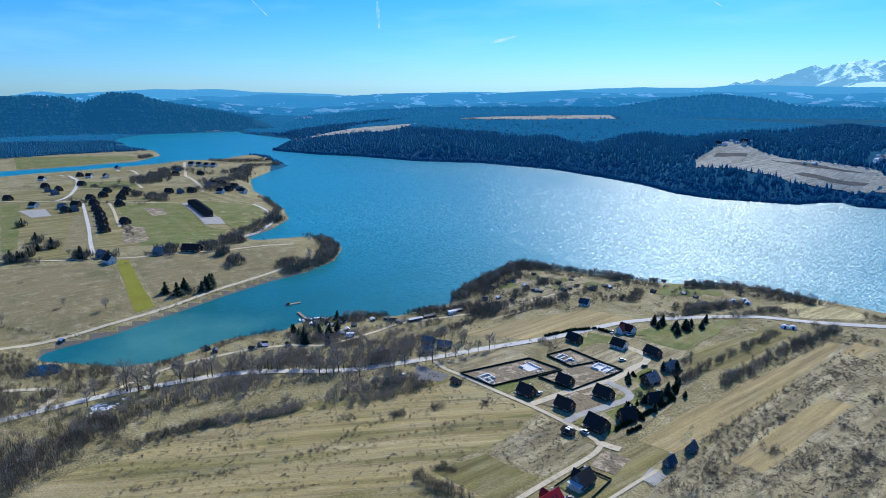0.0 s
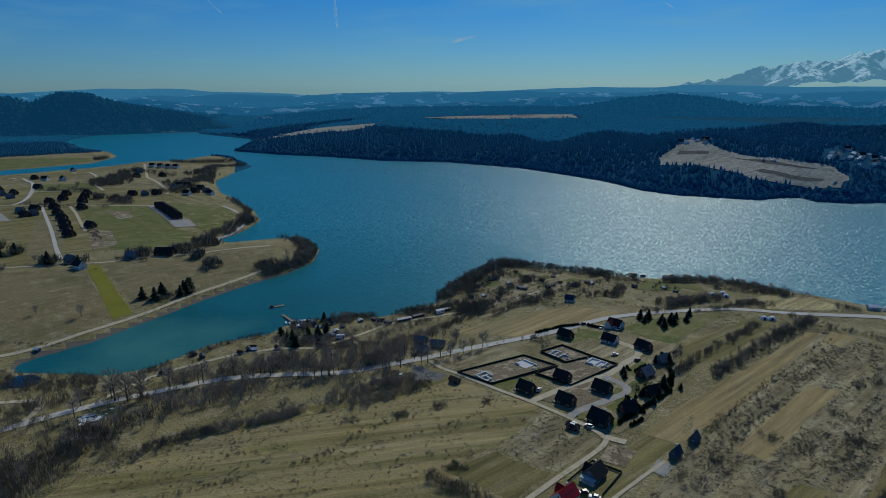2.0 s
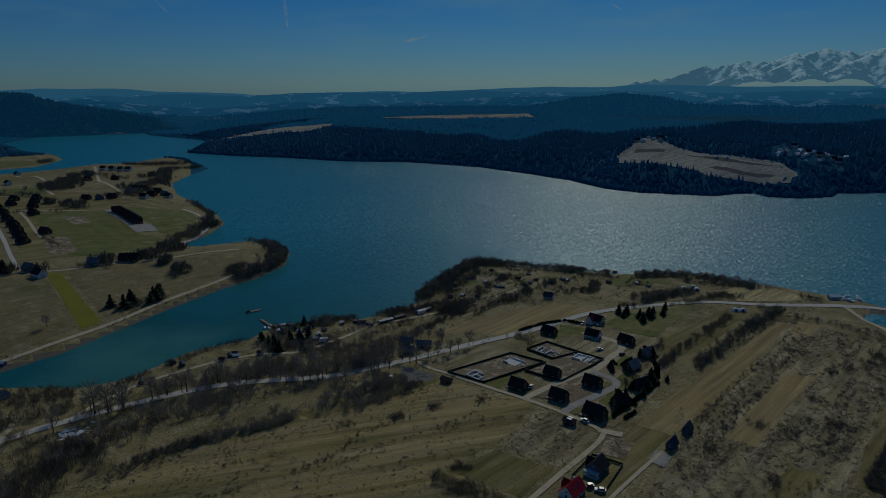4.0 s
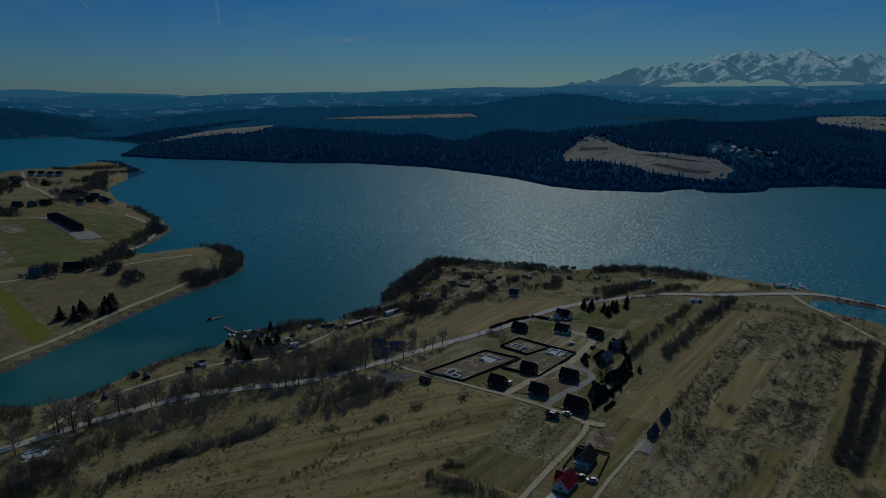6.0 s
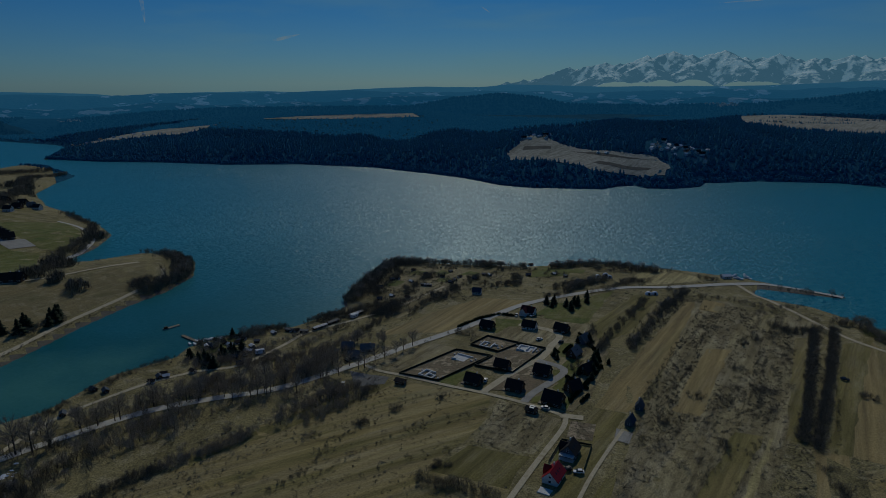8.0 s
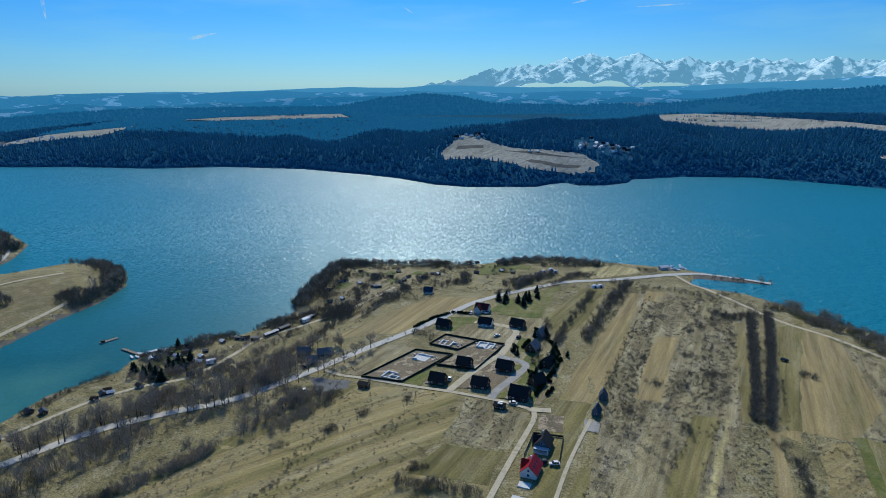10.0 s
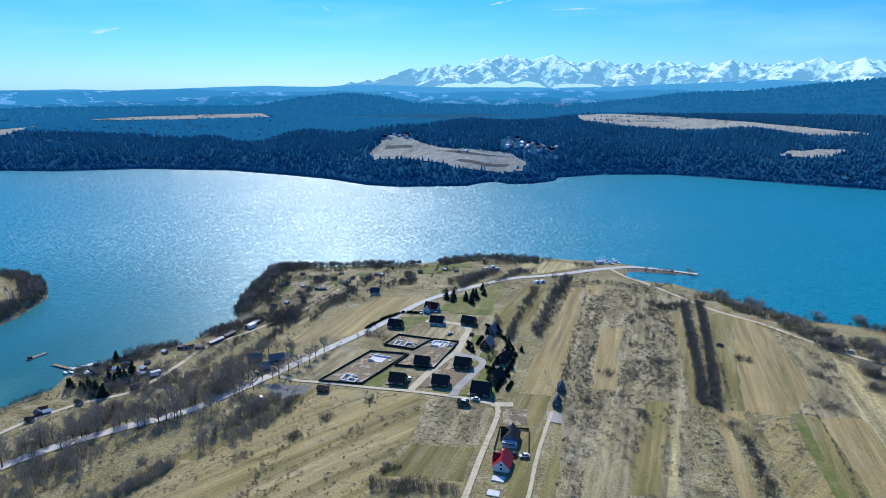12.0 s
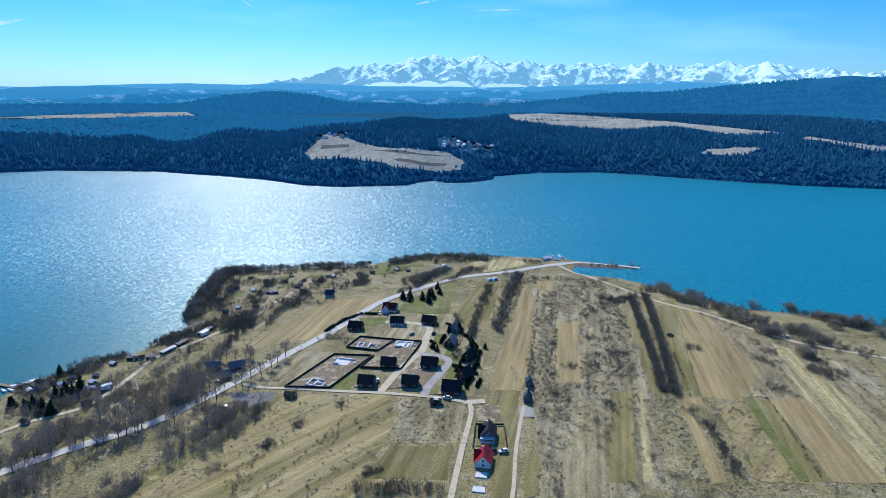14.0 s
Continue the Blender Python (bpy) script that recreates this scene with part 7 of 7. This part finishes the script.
def caravan(x, y, yaw, ln):
    ob = empty("caravan", pose(x, y, on(x, y), 0, 0, yaw))
    part("body", bevelled(boxes((-ln / 2, ln / 2, -1.2, 1.2, 0.45, 2.9)), 0.15), M_WHITE, ob)
    for s in (-0.28, 0.1):
        window_on(ob, s * ln, -1.2, 1.4, 1.0, 0.7, "-y")
    part("door", boxes((0.32 * ln, 0.32 * ln + 0.7, -1.26, -1.2, 0.5, 2.4)), M_WALL_GREY, ob)
    for sy in (-1.0, 1.0):
        wheel(ob, 0, sy, 0.38)
    return tagged(ob, "long white static caravan by the shore", "caravan", "shore caravans")


for (x, y), ln, yaw in zip(CARAVANS, (6, 5), (73, 50)):
    caravan(x, y, yaw, ln)


for (x, y), ln, yaw in zip(((-308, 261), (-298, 262), (-293, 272), (-290, 283), (-284, 302), (-264, 373)), (9, 7, 14, 12, 16, 12), (10, 15, 70, 72, 74, 4)):
    house("long_shed", x, y, yaw, ln, 3.4, 2.2, 0.5, M_WALL_WOOD, M_ROOF_GREY if ln < 14 else M_CONCRETE, "long low shed with a flat pale roof", rich=False, chimney=False, category="shed", size=0.7)["group"] = "long shore sheds"


def dome(x, y, r):
    ob = empty("dome_tent", pose(x, y, on(x, y), 0, 0, 20))
    bm = bmesh.new()
    bmesh.ops.create_icosphere(bm, subdivisions=3, radius=r)
    bmesh.ops.bisect_plane(bm, geom=bm.verts[:] + bm.edges[:] + bm.faces[:], plane_co=(0, 0, -0.1 * r), plane_no=(0, 0, -1), clear_outer=True)
    part("cover", bm, M_WHITE, ob)
    part("platform", rod(bmesh.new(), (0, 0, -0.8), (0, 0, 0.15), r * 1.25, r * 1.25, 16), M_WOOD, ob)
    part("door", boxes((-0.6, 0.6, -r * 1.02, -r * 0.72, 0.15, 2.0)), M_GLASS, ob)
    return tagged(ob, "white geodesic glamping dome on a deck", "dome", "glamping domes")


for x, y in DOMES:
    dome(x, y, 2.5)


def pier():
    a, b = Vector((-368, 229, 0)), Vector((-345, 223.5, 0))
    d = b - a
    ob = empty("pier", pose(a.x, a.y, 0, 0, 0, math.degrees(math.atan2(d.y, d.x))))
    for k in range(int(d.length / 0.5)):
        part("plank", boxes((k * 0.5, k * 0.5 + 0.46, -1.1, 1.1, 0.62, 0.68)), M_WOOD, ob)
    for k in range(8):
        for s in (-0.95, 0.95):
            part("pile", rod(bmesh.new(), (0.4 + 3.1 * k, s, -2.5), (0.4 + 3.1 * k, s, 0.9), 0.1, 0.1), M_BARK, ob)
    for s in (-0.9, 0.9):
        part("beam", boxes((0, d.length, s - 0.08, s + 0.08, 0.45, 0.62)), M_WOOD, ob)
    tagged(ob, "weathered timber pier on piles", "pier")


pier()
raft = empty("raft", pose(-386, 237, 0, 0, 0, 72))
for k in range(11):
    part("plank", boxes((-5.5 + k, -4.56 + k, -1.3, 1.3, 0.4, 0.5)), M_WOOD, raft)
for s in (-0.9, 0.9):
    part("float", rod(bmesh.new(), (-5.4, s, 0.12), (5.4, s, 0.12), 0.3, 0.3, 8), M_STEEL, raft)
part("hut", bevelled(boxes((-4.6, -2.6, -0.8, 0.8, 0.5, 1.6)), 0.06), M_WALL_WOOD, raft)
tagged(raft, "moored timber raft on steel floats", "raft")


def boat(x, y, z, yaw, ln, cabin):
    ob = empty("boat", pose(x, y, z, 0, 0, yaw))
    bm = bmesh.new()
    rings = []
    for u in np.linspace(0, 1, 7):
        hw = ln * 0.16 * (1 - u**3 * 0.95)
        px = -ln / 2 + ln * u
        rings.append([bm.verts.new(p) for p in ((px, -hw, 0.75), (px, -hw * 0.6, -0.2), (px, hw * 0.6, -0.2), (px, hw, 0.75))])
    for p, q in zip(rings, rings[1:]):
        for k in range(3):
            bm.faces.new((p[k], p[k + 1], q[k + 1], q[k]))
        bm.faces.new((p[3], p[0], q[0], q[3]))
    bm.faces.new(rings[0])
    bmesh.ops.recalc_face_normals(bm, faces=bm.faces[:])
    part("hull", bm, M_WHITE, ob)
    if cabin:
        part("cabin", bevelled(boxes((-ln * 0.2, ln * 0.15, -ln * 0.1, ln * 0.1, 0.75, 1.7)), 0.1), M_WHITE, ob)
        part("windscreen", boxes((ln * 0.15, ln * 0.16, -ln * 0.09, ln * 0.09, 1.0, 1.6)), M_GLASS, ob)
    return tagged(ob, "small white boat moored by the bank" if not cabin else "white cabin boat laid up by the quay", "boat", "boats")


for k, (x, y) in enumerate(BOATS):
    boat(x, y, 0.1, 150 + 10 * k, 4.5, False)
for k, (x, y) in enumerate(MARINA):
    boat(x, y, max(0.1, on(x, y) + 0.3), 30 + 35 * k, 8, True)
house("boat_house", -52, 494, 30, 9, 6, 2.8, 1.4, M_WALL, M_WHITE, "low white boat house at the quay", rich=False, chimney=False, category="boat house")

# ---- single trees ----
TREE_MESH = {}


def bare_tree(x, y, h, seed, label, group):
    ob = empty("tree", pose(x, y, on(x, y), 0, 0, 47 * seed) @ Matrix.Scale(h, 4))
    k = seed % 5
    if k not in TREE_MESH:
        v, f = bare_crown(k + 60, 17, 34)
        me = tri_mesh("crown", v, f, [M_TWIG])
        bm = bmesh.new()
        rod(bm, (0, 0, -0.05), (0.01, 0, 0.35), 0.024, 0.017, 7)
        rod(bm, (0.01, 0, 0.35), (0, 0.01, 0.85), 0.017, 0.004, 7)
        tm = bpy.data.meshes.new("trunk")
        bm.to_mesh(tm)
        bm.free()
        tm.materials.append(M_BARK)
        TREE_MESH[k] = (tm, me)
    for nm, me in zip(("trunk", "crown"), TREE_MESH[k]):
        c = new(nm, me)
        c.parent = ob
    return tagged(ob, label, "tree", group)


def ragged_fir(seed):
    """A garden conifer, 1 m high: drooping sprays of needles round a leaning axis, with gaps and an uneven outline."""
    rng = np.random.default_rng(seed)
    v, f = [], []
    for k in range(150):
        u = rng.uniform(0, 1) ** 1.15
        a, r = rng.uniform(0, 2 * np.pi), 0.30 * (1 - u) ** 0.7 * (0.75 + 0.35 * np.sin(3 * u * 7 + seed)) + 0.02
        root = np.array([0.02 * np.sin(5 * u), 0.02 * np.cos(4 * u), 0.08 + 0.88 * u])
        d = np.array([np.cos(a), np.sin(a), 0.0])
        tip = root + d * r * rng.uniform(0.7, 1.2) + np.array([0, 0, rng.uniform(-0.10, 0.03)])
        side = np.array([-d[1], d[0], 0.0]) * (0.055 + 0.09 * (1 - u)) * rng.uniform(0.7, 1.2)
        mid = root * 0.45 + tip * 0.55
        n = len(v)
        v += [root + np.array([0, 0, 0.06]), mid + side, tip, mid - side, mid + np.array([0, 0, 0.05])]
        f += [(n, n + 4, n + 1), (n + 1, n + 4, n + 2), (n + 2, n + 4, n + 3), (n + 3, n + 4, n)]
    return np.array(v), np.array(f)


def fir_tree(x, y, h, seed, group):
    ob = empty("spruce_tree", pose(x, y, on(x, y), 0, 0, 61 * seed) @ Matrix.Diagonal((h * 1.35, h * 1.35, h * 0.92, 1)))
    k = "fir%d" % (seed % 4)
    if k not in TREE_MESH:
        v, f = ragged_fir(seed % 4 + 80)
        me = tri_mesh("crown", v, f, [M_FIR])
        bm = rod(bmesh.new(), (0, 0, -0.05), (0, 0, 0.6), 0.018, 0.008, 7)
        tm = bpy.data.meshes.new("trunk")
        bm.to_mesh(tm)
        bm.free()
        tm.materials.append(M_BARK)
        TREE_MESH[k] = (tm, me)
    for nm, me in zip(("trunk", "crown"), TREE_MESH[k]):
        c = new(nm, me)
        c.parent = ob
    return tagged(ob, "dark green conifer with a ragged crown", "tree", group)


n = 0
for x, y in ROADTREES + ROADTREES2:
    n += 1
    bare_tree(x, y, random.uniform(8, 11.5), n, "tall leafless roadside tree with a grey crown", "roadside trees")
BELTS = [
    ("roadside trees", "leafless grey tree beside the road", [(ROAD[2:9], 26, 0.26, 6, 11), (W_ROAD, 26, 0.3, 5, 10), (W_HEDGE2, 12, 0.4, 4, 8), ([(-262, 245), (-250, 262), (-232, 262)], 12, 0.3, 6, 9)]),
    ("grove trees", "slender leafless tree of a grove", [(GROVE, 18, 0.6, 6, 10), (GROVE2, 20, 0.5, 6, 10)]),
]
for grp, lab, lines in BELTS:
    for x, y, h, wf in np.concatenate([along(*q) for q in lines]):
        n += 1
        bare_tree(x, y, h, n, lab, grp)
for grp, spots_, lo, hi in (("estate spruces", FIRS, 4.5, 8), ("camp spruces", FIRS_CAMP + [(-335, 205), (-324, 200), (-317, 199), (-314, 211), (-319, 219)], 5, 8.5), ("headland spruces", FIRS_HEAD, 8, 12)):
    for x, y in spots_:
        n += 1
        fir_tree(x + random.uniform(-2.5, 2.5), y + random.uniform(-2.5, 2.5), random.uniform(lo, hi), n, grp)
for k in range(6):
    n += 1
    fir_tree(random.uniform(-127, -108), random.uniform(228, 312), random.uniform(3, 6.5), n, "garden conifers")
for x, y in HEADBUSH:
    n += 1
    bare_tree(x, y, random.uniform(7, 10), n, "rounded leafless tree on the pasture", "pasture trees")
HEDGES = [[(-112, 270), (-115, 250), (-119, 224)], [(-133, 312), (-118, 287), (-114, 274)], [(-207, 300), (-200, 318), (-190, 330), (-178, 329)], [(-127, 250), (-120, 246), (-114, 240)], [(-135, 280), (-133, 292)], [(-142, 284), (-138, 280)], [(-118, 282), (-114, 268)], [(-114, 226), (-112, 234)]]
scatter("clipped_hedge", np.concatenate([along(h, 1.6, 4, 1.6, 3.0, (0.5, 0.8)) for h in HEDGES]), [tuft(s + 50, 40, 0.9, 0.10) for s in range(3)], M_THUJA, "dark green clipped garden hedges", "hedge", 9)


# ---- sky marks: old vapour trails ----
def trail(a, b, w, label):
    m = bpy.data.materials.get("vapour") or bpy.data.materials.new("vapour")
    if not m.use_nodes:
        m.use_nodes = True
        nt = m.node_tree
        nt.nodes.clear()
        o, mix, tr, em = (nt.nodes.new(t) for t in ("ShaderNodeOutputMaterial", "ShaderNodeMixShader", "ShaderNodeBsdfTransparent", "ShaderNodeEmission"))
        em.inputs["Color"].default_value, em.inputs["Strength"].default_value = (0.8, 0.95, 1, 1), 1.0
        no = nt.nodes.new("ShaderNodeTexNoise")
        no.inputs["Scale"].default_value = 0.02
        rg = nt.nodes.new("ShaderNodeMapRange")
        rg.inputs["From Min"].default_value, rg.inputs["From Max"].default_value, rg.inputs["To Max"].default_value = 0.35, 0.7, 0.55
        g = nt.nodes.new("ShaderNodeNewGeometry")
        nt.links.new(g.outputs["Position"], no.inputs["Vector"])
        nt.links.new(no.outputs["Fac"], rg.inputs["Value"])
        nt.links.new(rg.outputs["Result"], mix.inputs["Fac"])
        nt.links.new(tr.outputs["BSDF"], mix.inputs[1])
        nt.links.new(em.outputs["Emission"], mix.inputs[2])
        nt.links.new(mix.outputs["Shader"], o.inputs["Surface"])
    a, b = Vector(a), Vector(b)
    d = (b - a).normalized()
    s = d.cross((a - Vector((-60, -20, 150))).normalized())
    bm = bmesh.new()
    row = []
    for k in range(9):
        u = k / 8
        p, h = a.lerp(b, u), w * (0.15 + math.sin(math.pi * u) ** 0.7) * (0.7 + 0.6 * random.random())
        row.append((bm.verts.new(p - s * h), bm.verts.new(p + s * h)))
    for p, q in zip(row, row[1:]):
        bm.faces.new((p[0], p[1], q[1], q[0]))
    return tagged(part("vapour_trail", bm, m), label, "vapour trail", kind="structure")


trail((-3550, 3082, 745), (-3544, 3089, 539), 9, "thin white vapour trail high in the sky")
trail((-4046, 2397, 719), (-3992, 2485, 614), 5, "thin white vapour trail high in the sky")
trail((-3002, 3617, 436), (-2830, 3752, 487), 8, "thin white vapour trail high in the sky")
trail((-1718, 4363, 677), (-1656, 4385, 634), 4, "thin white vapour trail high in the sky")
trail((-575, 4622, 686), (-417, 4634, 718), 6, "thin white vapour trail high in the sky")
trail((-178, 4644, 650), (197, 4633, 659), 4, "thin white vapour trail high in the sky")

# tall bare trees by the inlet and the lake road
for n, (x, y, h) in enumerate(((-328, 98, 19), (-323, 102, 17), (-320, 108, 16), (-323, 124, 13), (-317, 129, 12), (-311, 136, 14), (-306, 151, 14), (-290, 165, 12), (-278, 181, 13), (-268, 188, 14))):
    bare_tree(x, y, h, n + 3, "tall spreading leafless tree beside the lake road", "lake road trees")
